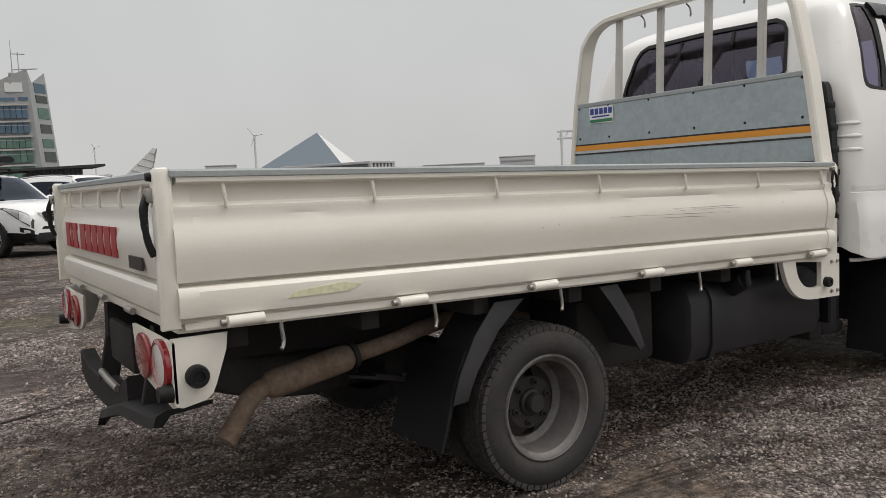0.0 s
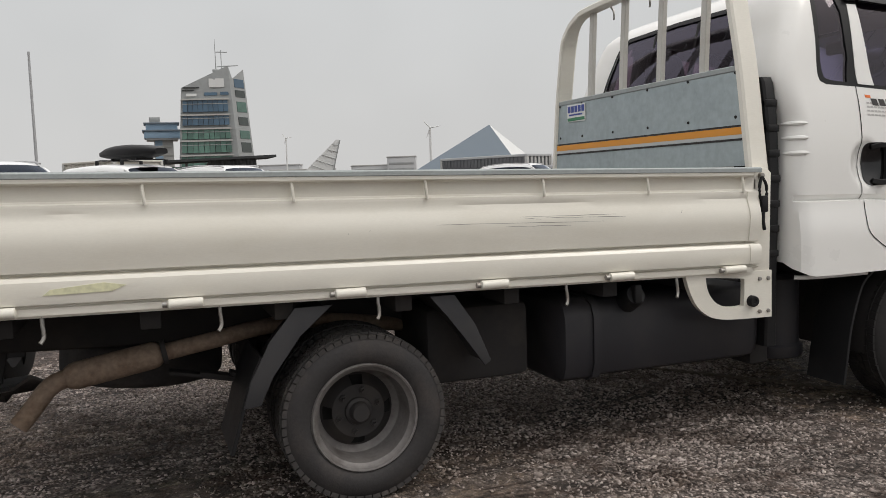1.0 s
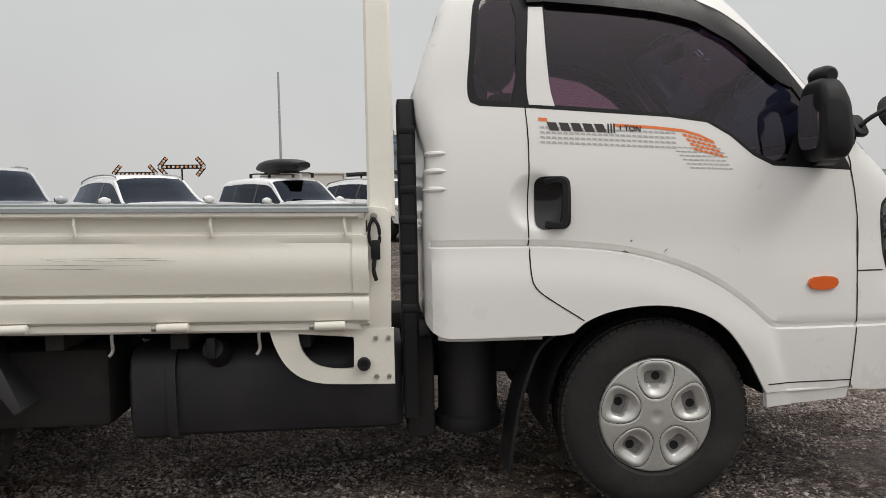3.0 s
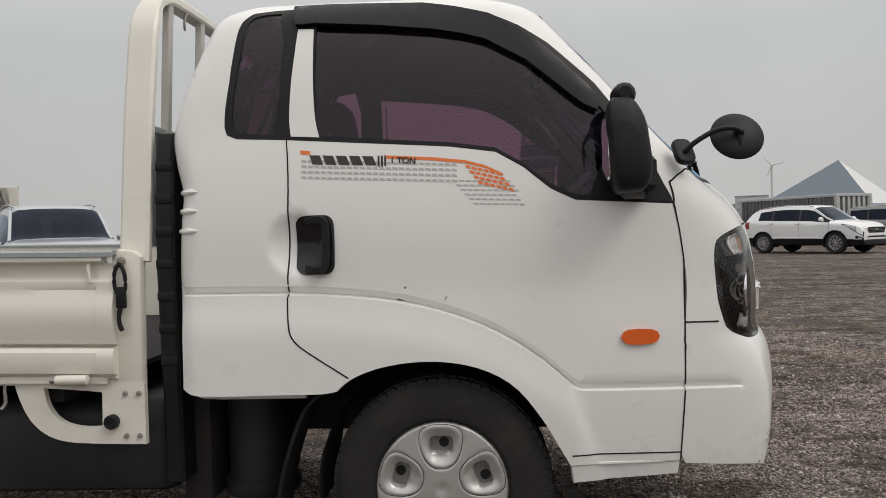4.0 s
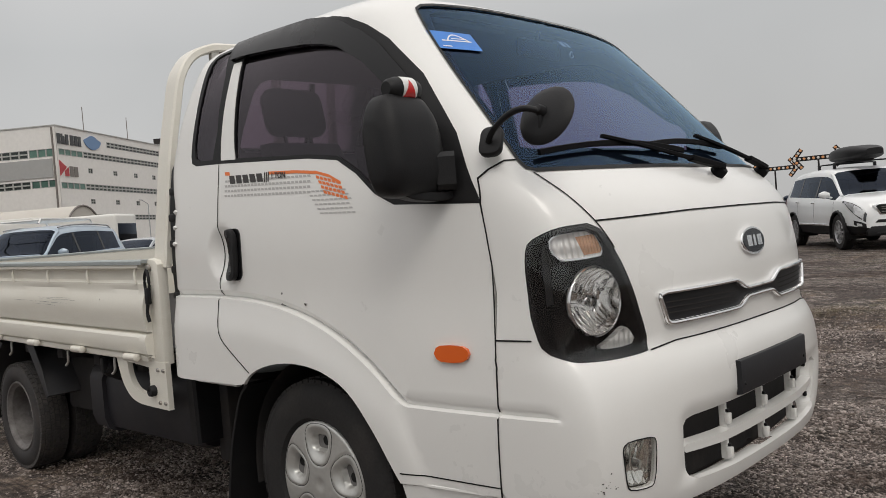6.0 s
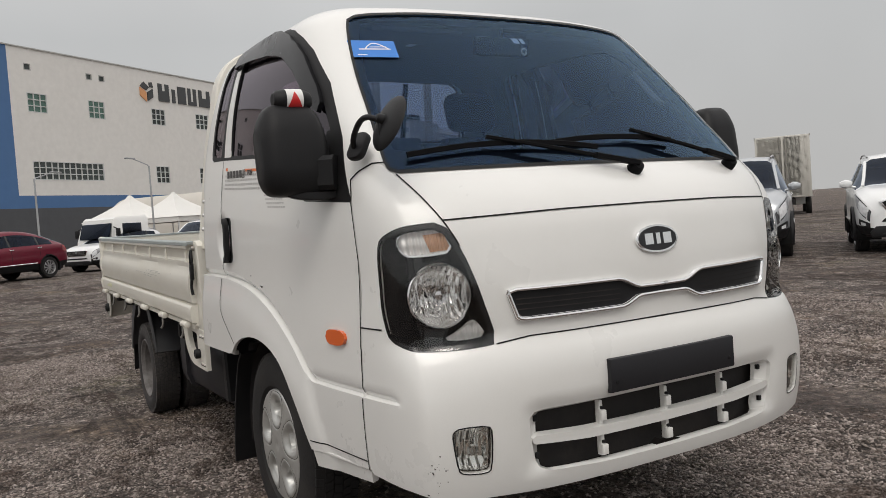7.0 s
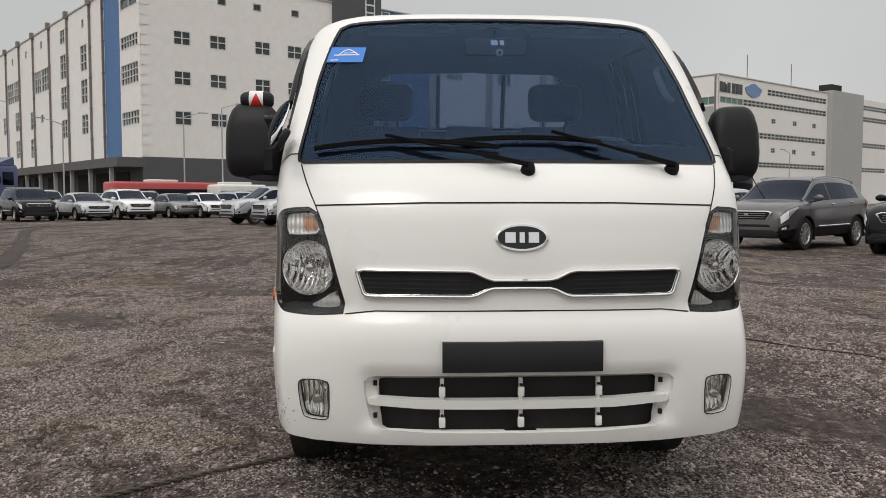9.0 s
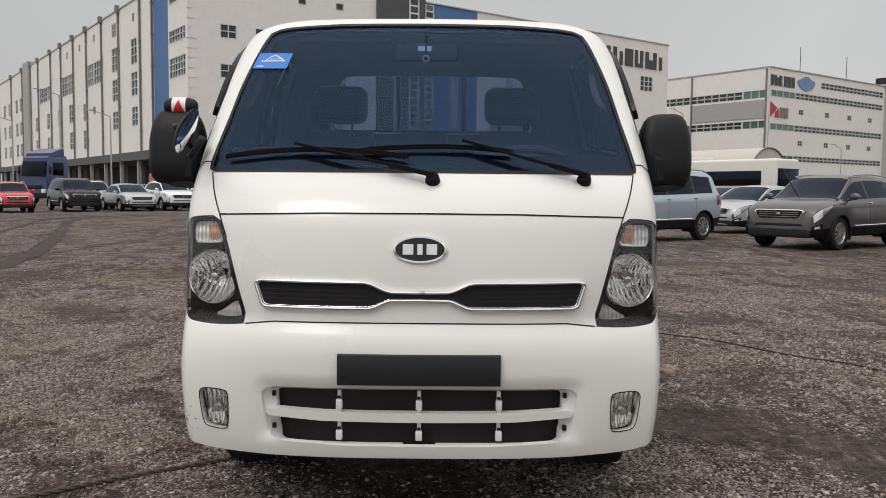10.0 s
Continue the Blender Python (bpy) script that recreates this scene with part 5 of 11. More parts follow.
# corner posts, latches with rubber straps
for s in (-1, 1):
    bm = bmesh.new()
    add_prism(bm, [(-1.205, bz(-1.18, 0.668)), (-1.158, bz(-1.18, 0.668)), (-1.158, bz(-1.18, 1.06)), (-1.168, bz(-1.18, 1.072)), (-1.195, bz(-1.18, 1.072)), (-1.205, bz(-1.18, 1.06))], Matrix.Translation((0, s * 0.845 + (0.045 if s < 0 else 0.045) * 0.5, 0)) @ SIDE, 0.045, 0.011)
    post = part("corner_post", bm, M["cream"], truck, "cream steel corner post with a rubber latch strap")
    bm = bmesh.new()
    add_lathe(bm, [(0.0, 0.014), (0.010, 0.012), (0.012, 0.0)], Matrix.Translation((-1.205, s * 0.845, bz(-1.18, 1.050))) @ BACK, 14)
    part("knob", bm, M["black"], post)
    bm = bmesh.new()
    add_tube(bm, bend([(-1.21, s * 0.835, bz(-1.18, 1.01)), (-1.225, s * 0.838, bz(-1.18, 0.97)), (-1.222, s * 0.84, bz(-1.18, 0.90)), (-1.208, s * 0.84, bz(-1.18, 0.855))], 4), 0.0, flat=(0.010, 0.008))
    part("rubber_strap", bm, M["black"], post)
    bm = bmesh.new()
    add_box(bm, (-1.210, s * 0.84, bz(-1.18, 1.005)), (0.02, 0.03, 0.035), 0.004)
    part("latch", bm, M["steel"], post)
    # front post of the bed
    bm = bmesh.new()
    add_prism(bm, [(1.618, 0.655), (1.700, 0.655), (1.708, 1.045), (1.690, 1.062), (1.640, 1.070), (1.620, 1.050)], Matrix.Translation((0, s * 0.822 + 0.022, 0)) @ SIDE, 0.044, 0.005)
    post = part("front_post", bm, M["cream"], truck, "cream steel bed post with a black hook strap")
    bm = bmesh.new()
    add_lathe(bm, [(0.0, 0.016), (0.010, 0.014), (0.012, 0.0)], Matrix.Translation((1.652, s * 0.846, 1.035)) @ (SIDE if s < 0 else Matrix.Rotation(math.pi, 4, "Z") @ SIDE), 14)
    part("hook_pin", bm, M["steel"], post)
    bm = bmesh.new()
    add_tube(bm, bend([(1.650, s * 0.858, 1.03), (1.636, s * 0.862, 1.0), (1.636, s * 0.862, 0.955), (1.650, s * 0.864, 0.93)], 4), 0.006, 8)
    add_tube(bm, bend([(1.650, s * 0.858, 1.03), (1.666, s * 0.862, 1.0), (1.668, s * 0.862, 0.955), (1.656, s * 0.864, 0.93)], 4), 0.006, 8)
    add_box(bm, (1.655, s * 0.864, 0.925), (0.030, 0.016, 0.065), 0.005)
    add_tube(bm, bend([(1.652, s * 0.864, 0.90), (1.647, s * 0.868, 0.86), (1.655, s * 0.866, 0.825)], 4), 0.007, 8)
    part("hook_strap", bm, M["black"], post)
    # bracket plate under the post, with its opening
    bm = bmesh.new()
    outer = [(1.300, 0.668), (1.312, 0.62), (1.345, 0.550), (1.395, 0.506), (1.456, 0.486), (1.55, 0.482), (1.708, 0.482), (1.708, 0.668)]
    hole = [(1.392, 0.652), (1.395, 0.652), (1.572, 0.641), (1.576, 0.639), (1.574, 0.538), (1.570, 0.533), (1.50, 0.531), (1.440, 0.548), (1.402, 0.595)]
    lo_, hi_ = [], []
    from mathutils.geometry import delaunay_2d_cdt as cdt
    o2, h2 = eased(outer[:-1], 2, False) + [outer[-1]], eased(hole, 3)
    pts = o2 + h2
    es = [(i, (i + 1) % len(o2)) for i in range(len(o2))] + [(len(o2) + i, len(o2) + (i + 1) % len(h2)) for i in range(len(h2))]
    vs, _, fs, *_ = cdt([Vector(p) for p in pts], es, [], 0, 1e-6)
    mid_ = np.array([[sum(vs[i][k] for i in f) / 3 for k in (0, 1)] for f in fs])
    ok = inside(mid_, o2) & ~inside(mid_, h2)
    row = [bm.verts.new((p[0], s * 0.846, bz(p[0], p[1]) - 0.004)) for p in vs]
    for f, k in zip(fs, ok):
        if k:
            bm.faces.new([row[i] for i in f])
    r = bmesh.ops.extrude_face_region(bm, geom=bm.faces[:])
    for v in (g for g in r["geom"] if isinstance(g, bmesh.types.BMVert)):
        v.co.y -= s * 0.022
    bmesh.ops.delete(bm, geom=[v for v in bm.verts if not v.link_faces], context="VERTS")
    fill(bm)
    br = part("bracket", bm, M["cream"], truck, "cream bracket plate with a D-shaped opening")
    for x, z in ((1.648, 0.632), (1.690, 0.632), (1.648, 0.503), (1.690, 0.503)):
        bm = bmesh.new()
        add_lathe(bm, [(0.0, 0.008), (0.007, 0.007), (0.009, 0.0)], Matrix.Translation((x, s * 0.846, z)) @ (SIDE if s < 0 else Matrix.Rotation(math.pi, 4, "Z") @ SIDE), 6)
        part("bolt", bm, M["steel"], br)
    bm = bmesh.new()
    add_lathe(bm, [(0.0, 0.020), (0.008, 0.020), (0.010, 0.024), (0.019, 0.024), (0.022, 0.018), (0.022, 0.0)], Matrix.Translation((1.607, s * 0.846, 0.548)) @ (SIDE if s < 0 else Matrix.Rotation(math.pi, 4, "Z") @ SIDE), 18)
    part("rubber_buffer", bm, M["black"], br)
    # tail lamp brackets: a rear plate and a tapered side plate
    bm = bmesh.new()
    back_plate = [(0.42, 0.69), (0.846, 0.69), (0.846, 0.535), (0.838, 0.522), (0.820, 0.518), (0.70, 0.530), (0.50, 0.555), (0.44, 0.60)]
    add_prism(bm, [(y * -s, z) for y, z in back_plate], Matrix.Translation((-1.175, 0, 0)) @ BACK, 0.012, 0.002)
    side_plate = [(-1.186, 0.70), (-1.040, 0.70), (-1.046, 0.655), (-1.078, 0.568), (-1.088, 0.545), (-1.106, 0.531), (-1.166, 0.520), (-1.186, 0.526)]
    add_prism(bm, side_plate, Matrix.Translation((0, s * 0.846 - (0.0 if s < 0 else 0.010) + (0.010 if s < 0 else 0.0), 0)) @ SIDE, 0.010, 0.002)
    fill(bm)
    tb = part("tail_lamp_bracket", bm, M["cream"], truck, "cream tail lamp bracket under the bed")
    for y, z, mat in ((0.575, 0.620, "red"), (0.762, 0.624, "clear")):
        bm = bmesh.new()
        el = [(0.080 * math.cos(2 * math.pi * k / 28), 0.064 * math.sin(2 * math.pi * k / 28)) for k in range(28)]
        add_prism(bm, el, Matrix.Translation((-1.187, s * y, z)) @ BACK, 0.014, 0.006)
        lamp = part("tail_lamp", bm, M[mat], tb, "round red tail lamp" if mat == "red" else "round clear and red tail lamp")
        if mat == "clear":
            bm = bmesh.new()
            add_lathe(bm, [(0.068, 0.0), (0.084, 0.0), (0.084, 0.012), (0.072, 0.017), (0.066, 0.013)], Matrix.Translation((-1.187, s * y, z)) @ BACK @ Matrix.Diagonal((0.98, 0.79, 1, 1)), 28)
            part("red_rim", bm, M["red"], lamp)
    bm = bmesh.new()
    add_lathe(bm, [(0.0, 0.02), (0.014, 0.02), (0.016, 0.026), (0.026, 0.026), (0.030, 0.018), (0.030, 0.0)], Matrix.Translation((-1.128, s * 0.845, 0.598)) @ (SIDE if s < 0 else Matrix.Rotation(math.pi, 4, "Z") @ SIDE), 20)
    part("rubber_buffer", bm, M["black"], tb)
    bm = bmesh.new()
    add_lathe(bm, [(0.0, 0.035), (0.02, 0.035), (0.025, 0.0)], Matrix.Translation((-1.187, s * 0.828, 0.560)) @ BACK, 16)
    part("rubber_buffer", bm, M["black"], tb)
    # hooks hanging below the side
    for x in (-0.89, -0.40, 0.10, 0.796, 1.266):
        bm = bmesh.new()
        z = bz(x, 0.655)
        add_tube(bm, bend([(x, s * 0.835, z + 0.01), (x, s * 0.84, z - 0.02), (x + 0.002, s * 0.842, z - 0.055), (x - 0.008, s * 0.850, z - 0.072)], 4), 0.006, 8)
        part("rope_hook", bm, M["steel"], truck)

# floor of the bed, its sub-frame and cross bearers
bm = bmesh.new()
add_prism(bm, [(-1.15, bz(-1.15, 0.655)), (1.62, bz(1.62, 0.655)), (1.62, bz(1.62, 0.70)), (-1.15, bz(-1.15, 0.70))], Matrix.Translation((0, 0.83, 0)) @ SIDE, 1.66)
floor_ = part("bed_floor", bm, M["matt"], truck, "dark bed floor")
bm = bmesh.new()
add_prism(bm, [(-1.165, bz(-1.165, 0.655)), (1.62, bz(1.62, 0.655)), (1.62, bz(1.62, 0.682)), (-1.165, bz(-1.165, 0.682))], Matrix.Translation((0, 0.842, 0)) @ SIDE, 1.684)
part("edge_rail", bm, M["cream"], floor_)
for x in (-1.0, -0.6, -0.2, 0.2, 0.6, 1.0, 1.4):
    bm = bmesh.new()
    add_box(bm, (x, 0, bz(x, 0.625)), (0.06, 1.6, 0.06), 0.004)
    part("cross_bearer", bm, M["matt"], floor_)
for s in (-1, 1):
    bm = bmesh.new()
    add_tube(bm, [(-1.12, s * 0.36, 0.60), (-0.5, s * 0.36, 0.58), (0.3, s * 0.36, 0.58), (0.8, s * 0.36, 0.48), (3.3, s * 0.36, 0.46)], 0.0, flat=(0.03, 0.065))
    part("chassis_rail", bm, M["matt"], truck)
    bm = bmesh.new()
    for k in range(3):
        add_tube(bm, bend([(-0.55 + 0.1 * k, s * 0.50, 0.44 - 0.012 * k), (0.05, s * 0.50, 0.335 - 0.014 * k), (0.62 - 0.1 * k, s * 0.50, 0.44 - 0.012 * k)], 5), 0.0, flat=(0.03, 0.006))
    part("leaf_spring", bm, M["matt"], truck)
bm = bmesh.new()
add_tube(bm, [(0.05, -0.6, 0.285), (0.05, -0.16, 0.285), (0.05, -0.10, 0.29), (0.05, 0.10, 0.29), (0.05, 0.16, 0.285), (0.05, 0.6, 0.285)], [0.045, 0.05, 0.13, 0.13, 0.05, 0.045], 20)
part("rear_axle", bm, M["matt"], truck)
bm = bmesh.new()
add_tube(bm, [(0.1, 0.0, 0.30), (1.6, 0.05, 0.42)], 0.04, 12)
part("drive_shaft", bm, M["matt"], truck)
bm = bmesh.new()
add_box(bm, (2.45, 0, 0.60), (1.15, 0.75, 0.40), 0.06)
add_box(bm, (1.75, 0.03, 0.48), (0.6, 0.34, 0.30), 0.06)
part("engine", bm, M["matt"], truck, "dark dirty engine and gearbox under the cab")
bm = bmesh.new()
add_box(bm, (2.62, 0, 0.33), (0.10, 1.3, 0.09), 0.02)
part("front_axle", bm, M["matt"], truck)
# fuel tank with strap, cap and end rim
bm = bmesh.new()
prof = [(-0.40, 0.60), (-0.70, 0.60), (-0.745, 0.575), (-0.765, 0.53), (-0.765, 0.36), (-0.745, 0.305), (-0.70, 0.285), (-0.40, 0.285)]
add_rings(bm, [[(x, y * k, 0.44 + (z - 0.44) * k2) for y, z in prof] for x, k, k2 in ((0.815, 0.965, 0.93), (0.83, 1, 1), (0.955, 1, 1), (0.965, 0.985, 0.975), (1.70, 0.985, 0.975), (1.735, 0.96, 0.93))])
fill(bm)
tank = part("fuel_tank", bm, M["tank"], truck, "black dusty fuel tank behind the cab")
bm = bmesh.new()
add_rings(bm, [[(x, y * 1.012, 0.44 + (z - 0.44) * 1.03) for y, z in prof] for x in (0.945, 0.975)])
fill(bm)
part("strap", bm, M["tank"], tank)
bm = bmesh.new()
add_tube(bm, [(1.115, -0.735, 0.575), (1.11, -0.79, 0.60), (1.108, -0.805, 0.607)], [0.045, 0.04, 0.035], 18)
add_box(bm, (1.106, -0.812, 0.612), (0.03, 0.03, 0.07), 0.006)
part("filler_cap", bm, M["black"], tank)
bm = bmesh.new()
add_box(bm, (0.525, -0.46, 0.46), (0.41, 0.42, 0.28), 0.03)
part("battery_box", bm, M["matt"], truck, "dusty box behind the rear wheel")
# air canister behind the front wheel
bm = bmesh.new()
add_lathe(bm, [(0.0, 0.0), (0.115, 0.0), (0.125, 0.015), (0.125, 0.05), (0.11, 0.06), (0.11, 0.34), (0.09, 0.36), (0.0, 0.36)], Matrix.Translation((1.98, -0.55, 0.245)), 24)
part("air_canister", bm, M["tank"], truck)
bm = bmesh.new()
add_box(bm, (1.80, -0.45, 0.42), (0.10, 0.45, 0.36), 0.02)
part("heat_shield", bm, M["matt"], truck)
# exhaust and spare wheel
bm = bmesh.new()
add_tube(bm, bend([(-1.00, -0.63, 0.345), (-0.965, -0.62, 0.385), (-0.905, -0.605, 0.455), (-0.845, -0.60, 0.478)], 4), 0.030, 14)
ex = part("exhaust", bm, M["rust"], truck, "rusty exhaust with silencer and bent tail pipe")
bm = bmesh.new()
add_tube(bm, [(-0.86, -0.60, 0.474), (-0.845, -0.60, 0.477), (-0.83, -0.60, 0.480), (-0.60, -0.60, 0.520), (-0.585, -0.60, 0.523), (-0.57, -0.60, 0.525)], [0.032, 0.041, 0.044, 0.044, 0.041, 0.03], 18)
part("silencer", bm, M["rust"], ex)
bm = bmesh.new()
add_tube(bm, bend([(-0.58, -0.60, 0.524), (-0.40, -0.60, 0.553), (-0.25, -0.55, 0.57), (0.0, -0.45, 0.56), (0.6, -0.30, 0.45)], 4), 0.028, 14)
part("front_pipe", bm, M["rust"], ex)
bm = bmesh.new()
add_tube(bm, [(-0.572, -0.60, 0.526), (-0.556, -0.60, 0.529)], 0.040, 14)
part("clamp", bm, M["matt"], ex)


def add_tyre(bm, m, r, w, rim_r, seg=56, lugs=0, depth=0.006, rng=None):
    prof = [(rim_r, -w * 0.40), (rim_r + 0.012, -w * 0.47), (rim_r + (r - rim_r) * 0.45, -w * 0.5), (r - 0.035, -w * 0.47), (r - 0.012, -w * 0.42), (r - 0.003, -w * 0.34), (r, -w * 0.2), (r, 0), (r, w * 0.2), (r - 0.003, w * 0.34),
            (r - 0.012, w * 0.42), (r - 0.035, w * 0.47), (rim_r + (r - rim_r) * 0.45, w * 0.5), (rim_r + 0.012, w * 0.47), (rim_r, w * 0.40)]
    add_lathe(bm, prof, m, seg)


def tread_block(name, mat, parent, m, r, w, count, rows, gap=0.25):
    """Raised blocks round a tyre, joined."""
    bm = bmesh.new()
    for j in range(rows):
        y = (-0.5 + (j + 0.5) / rows) * w * 0.86
        for k in range(count):
            a = 2 * math.pi * (k + 0.5 * (j % 2)) / count
            da = 2 * math.pi / count * (1 - gap) / 2
            dr = 0.004 if j in (0, rows - 1) else 0.0
            dy = w * 0.86 / rows * 0.42
            r0, r1 = r - 0.012 - dr, r + 0.0045 - dr * 1.2
            skew = 0.25 * da * (1 if j % 2 else -1)
            q = []
            for rr in (r0, r1):
                for aa, yy in ((a - da + skew, y - dy), (a + da + skew, y - dy), (a + da - skew, y + dy), (a - da - skew, y + dy)):
                    q.append(bm.verts.new(m @ Vector((rr * math.cos(aa), rr * math.sin(aa), yy))))
            for f in ((4, 5, 6, 7), (0, 1, 5, 4), (1, 2, 6, 5), (2, 3, 7, 6), (3, 0, 4, 7)):
                bm.faces.new([q[i] for i in f])
    fill(bm)
    ob = part(name, bm, mat, parent)
    tagged(ob, kind="stuff")
    return ob


def outward(s):
    """Axis of a wheel: z of the lathe points out of the truck."""
    return SIDE if s < 0 else Matrix.Rotation(math.pi, 4, "Z") @ SIDE


for s in (-1, 1):
    # front wheel
    m = Matrix.Translation((2.602, s * 0.742, 0.326)) @ outward(s)
    bm = bmesh.new()
    add_tyre(bm, m, 0.330, 0.19, 0.200)
    wh = part("front_wheel", bm, M["tyre"], truck, "road-worn front tyre with a silver wheel cover")
    tread_block("tread", M["tyre"], wh, m, 0.330, 0.185, 62, 5, 0.18)
    bm = bmesh.new()
    add_lathe(bm, [(0.205, 0.06), (0.198, 0.078), (0.19, 0.07), (0.18, 0.03), (0.0, 0.03)], m, 40)
    part("rim", bm, M["rim_dark"], wh)
    # wheel cover: a dished disc with five rounded pads and slots
    bm = bmesh.new()
    nr, na = 48, 200
    PAD_R = 0.126

    def pad_reach(x, y):
        """How far a point lies from the middle of the nearest pad, 1 at its edge, and that pad's own axes."""
        best = (9.0, 0.0, 0.0)
        for k in range(5):
            a = math.radians(90 + 72 * k)
            u_, v_ = x * math.cos(a) + y * math.sin(a) - PAD_R, -x * math.sin(a) + y * math.cos(a)
            d = (abs(u_ / 0.066) ** 2.6 + abs(v_ / (0.063 + 0.22 * u_)) ** 2.6) ** (1 / 2.6)
            if d < best[0]:
                best = (d, u_, v_)
        return best

    cap_rows = []
    for i in range(nr + 1):
        r = 0.206 * i / nr
        row = []
        for k in range(na):
            a = 2 * math.pi * k / na
            x, y = r * math.cos(a), r * math.sin(a)
            d, u_, v_ = pad_reach(x, y)
            h = 0.094 - 0.010 * (r / 0.2) ** 2 - 0.030 * soft(0.195, 0.206, r) - 0.004 * soft(0.03, 0.0, r)
            h -= 0.003 * (1 - soft(0.0, 0.07, abs(d - 1.0)))                  # groove round the pad
            h -= 0.014 * soft(0.90, 0.45, d)                                  # sunk middle
            hole = (abs((u_ - 0.004) / 0.024) ** 4 + abs(v_ / 0.036) ** 4) ** 0.25
            h -= 0.026 * soft(1.05, 0.92, hole)
            row.append((x, y, h))
        cap_rows.append(row)
    vr = [[bm.verts.new(m @ Vector(p)) for p in (row[:1] if i == 0 else row)] for i, row in enumerate(cap_rows)]
    for i in range(nr):
        for k in range(na):
            j = (k + 1) % na
            f = list(dict.fromkeys([vr[i][k % len(vr[i])], vr[i][j % len(vr[i])], vr[i + 1][j], vr[i + 1][k]]))
            bm.faces.new(f)
    fill(bm)
    cap_ = part("wheel_cover", bm, M["cap"], wh, "silver five-pad wheel cover", 60)
    for k in range(5):
        a = math.radians(90 + 72 * k)
        t = m @ Matrix.Rotation(a, 4, "Z") @ Matrix.Translation((PAD_R, 0, 0.0))
        bm = bmesh.new()
        add_prism(bm, rounded(0.044, 0.068, 0.012), t @ Matrix.Translation((0.004, 0, 0)), 0.058)
        part("slot", bm, M["rim"], cap_, "dusty recessed slot of the wheel cover")
        bm = bmesh.new()
        add_lathe(bm, [(0.0, 0.0585), (0.010, 0.059), (0.015, 0.0605), (0.0155, 0.057)], t @ Matrix.Translation((0.008, -0.008, 0)), 16)
        part("nut_hole", bm, M["seam"], cap_)
        # dark joint line round the pad
        bm = bmesh.new()
        joint = []
        for q_ in range(49):
            c_, s_ = math.cos(2 * math.pi * q_ / 48), math.sin(2 * math.pi * q_ / 48)
            u_ = 0.066 * math.copysign(abs(c_) ** (2 / 2.6), c_)
            v_ = (0.063 + 0.22 * u_) * math.copysign(abs(s_) ** (2 / 2.6), s_)
            rr_ = math.hypot(PAD_R + u_, v_)
            joint.append(m @ Matrix.Rotation(a, 4, "Z") @ Vector((PAD_R + u_, v_, 0.0920 - 0.010 * (rr_ / 0.2) ** 2 - 0.030 * soft(0.195, 0.206, rr_))))
        add_tube(bm, joint, 0.0011, 4)
        part("pad_joint", bm, M["seam"], cap_)
    # dual rear wheels
    for j, yy in ((0, 0.745), (1, 0.565)):
        m = Matrix.Translation((0.050, s * yy, 0.281)) @ outward(s)
        bm = bmesh.new()
        add_tyre(bm, m, 0.279, 0.158, 0.182)
        wh = part("rear_wheel", bm, M["tyre_dusty"], truck, "dusty rear tyre on a steel rim")
        tread_block("tread", M["tread_dust"], wh, m, 0.279, 0.166, 58, 6, 0.16)
        bm = bmesh.new()
        add_lathe(bm, [(0.184, 0.064), (0.179, 0.072), (0.173, 0.070), (0.169, 0.058), (0.158, 0.050), (0.154, 0.0), (0.149, -0.045), (0.128, -0.062), (0.125, -0.064)], m, 48)
        rim = part("rim", bm, M["rim_rear"], wh, "grey steel rim, dull with dust")
        if j == 0:
            bm = bmesh.new()
            rows = []
            # dish with four hand holes: gaps in the ring of faces
            rr = [0.128, 0.120, 0.104, 0.092, 0.088]
            hh = [-0.062, -0.058, -0.040, -0.030, -0.030]
            n = 64
            vr = [[bm.verts.new(m @ Vector((r * math.cos(2 * math.pi * k / n), r * math.sin(2 * math.pi * k / n), h))) for k in range(n)] for r, h in zip(rr, hh)]
            for i in range(4):
                for k in range(n):
                    if i in (1, 2) and k % 16 in (14, 15, 0, 1):
                        continue
                    bm.faces.new((vr[i][k], vr[i][(k + 1) % n], vr[i + 1][(k + 1) % n], vr[i + 1][k]))
            c = [bm.verts.new(m @ Vector((0.04 * math.cos(2 * math.pi * k / n), 0.04 * math.sin(2 * math.pi * k / n), -0.030))) for k in range(n)]
            for k in range(n):
                bm.faces.new((vr[4][k], vr[4][(k + 1) % n], c[(k + 1) % n], c[k]))
            fill(bm)
            part("dish", bm, M["rim_dark"], wh, "dark steel wheel dish with hand holes")
            bm = bmesh.new()
            add_lathe(bm, [(0.0, 0.012), (0.028, 0.012), (0.034, 0.004), (0.036, -0.016), (0.046, -0.020), (0.05, -0.034)], m, 24)
            part("hub", bm, M["rim_dark"], wh)
            for k in range(6):
                a = 2 * math.pi * k / 6 + 0.3
                bm = bmesh.new()
                add_lathe(bm, [(0.0, 0.026), (0.006, 0.026), (0.006, 0.008), (0.012, 0.008), (0.013, -0.002)], m @ Matrix.Translation((0.072 * math.cos(a), 0.072 * math.sin(a), -0.030)), 6)
                part("wheel_nut", bm, M["rim_dark"], wh)
        bm = bmesh.new()
        add_lathe(bm, [(0.15, -0.064), (0.0, -0.066)], m, 24)
        part("brake_drum", bm, M["seam"], wh)
    # wheel arch liner over the front wheel
    bm = bmesh.new()
    rings = []
    for k in range(17):
        a = math.radians(5 + 183 * k / 16)
        rings.append([(2.63 + 0.405 * math.cos(a), s * y, 0.325 + 0.405 * math.sin(a)) for y in (0.45, 0.60, 0.815)])
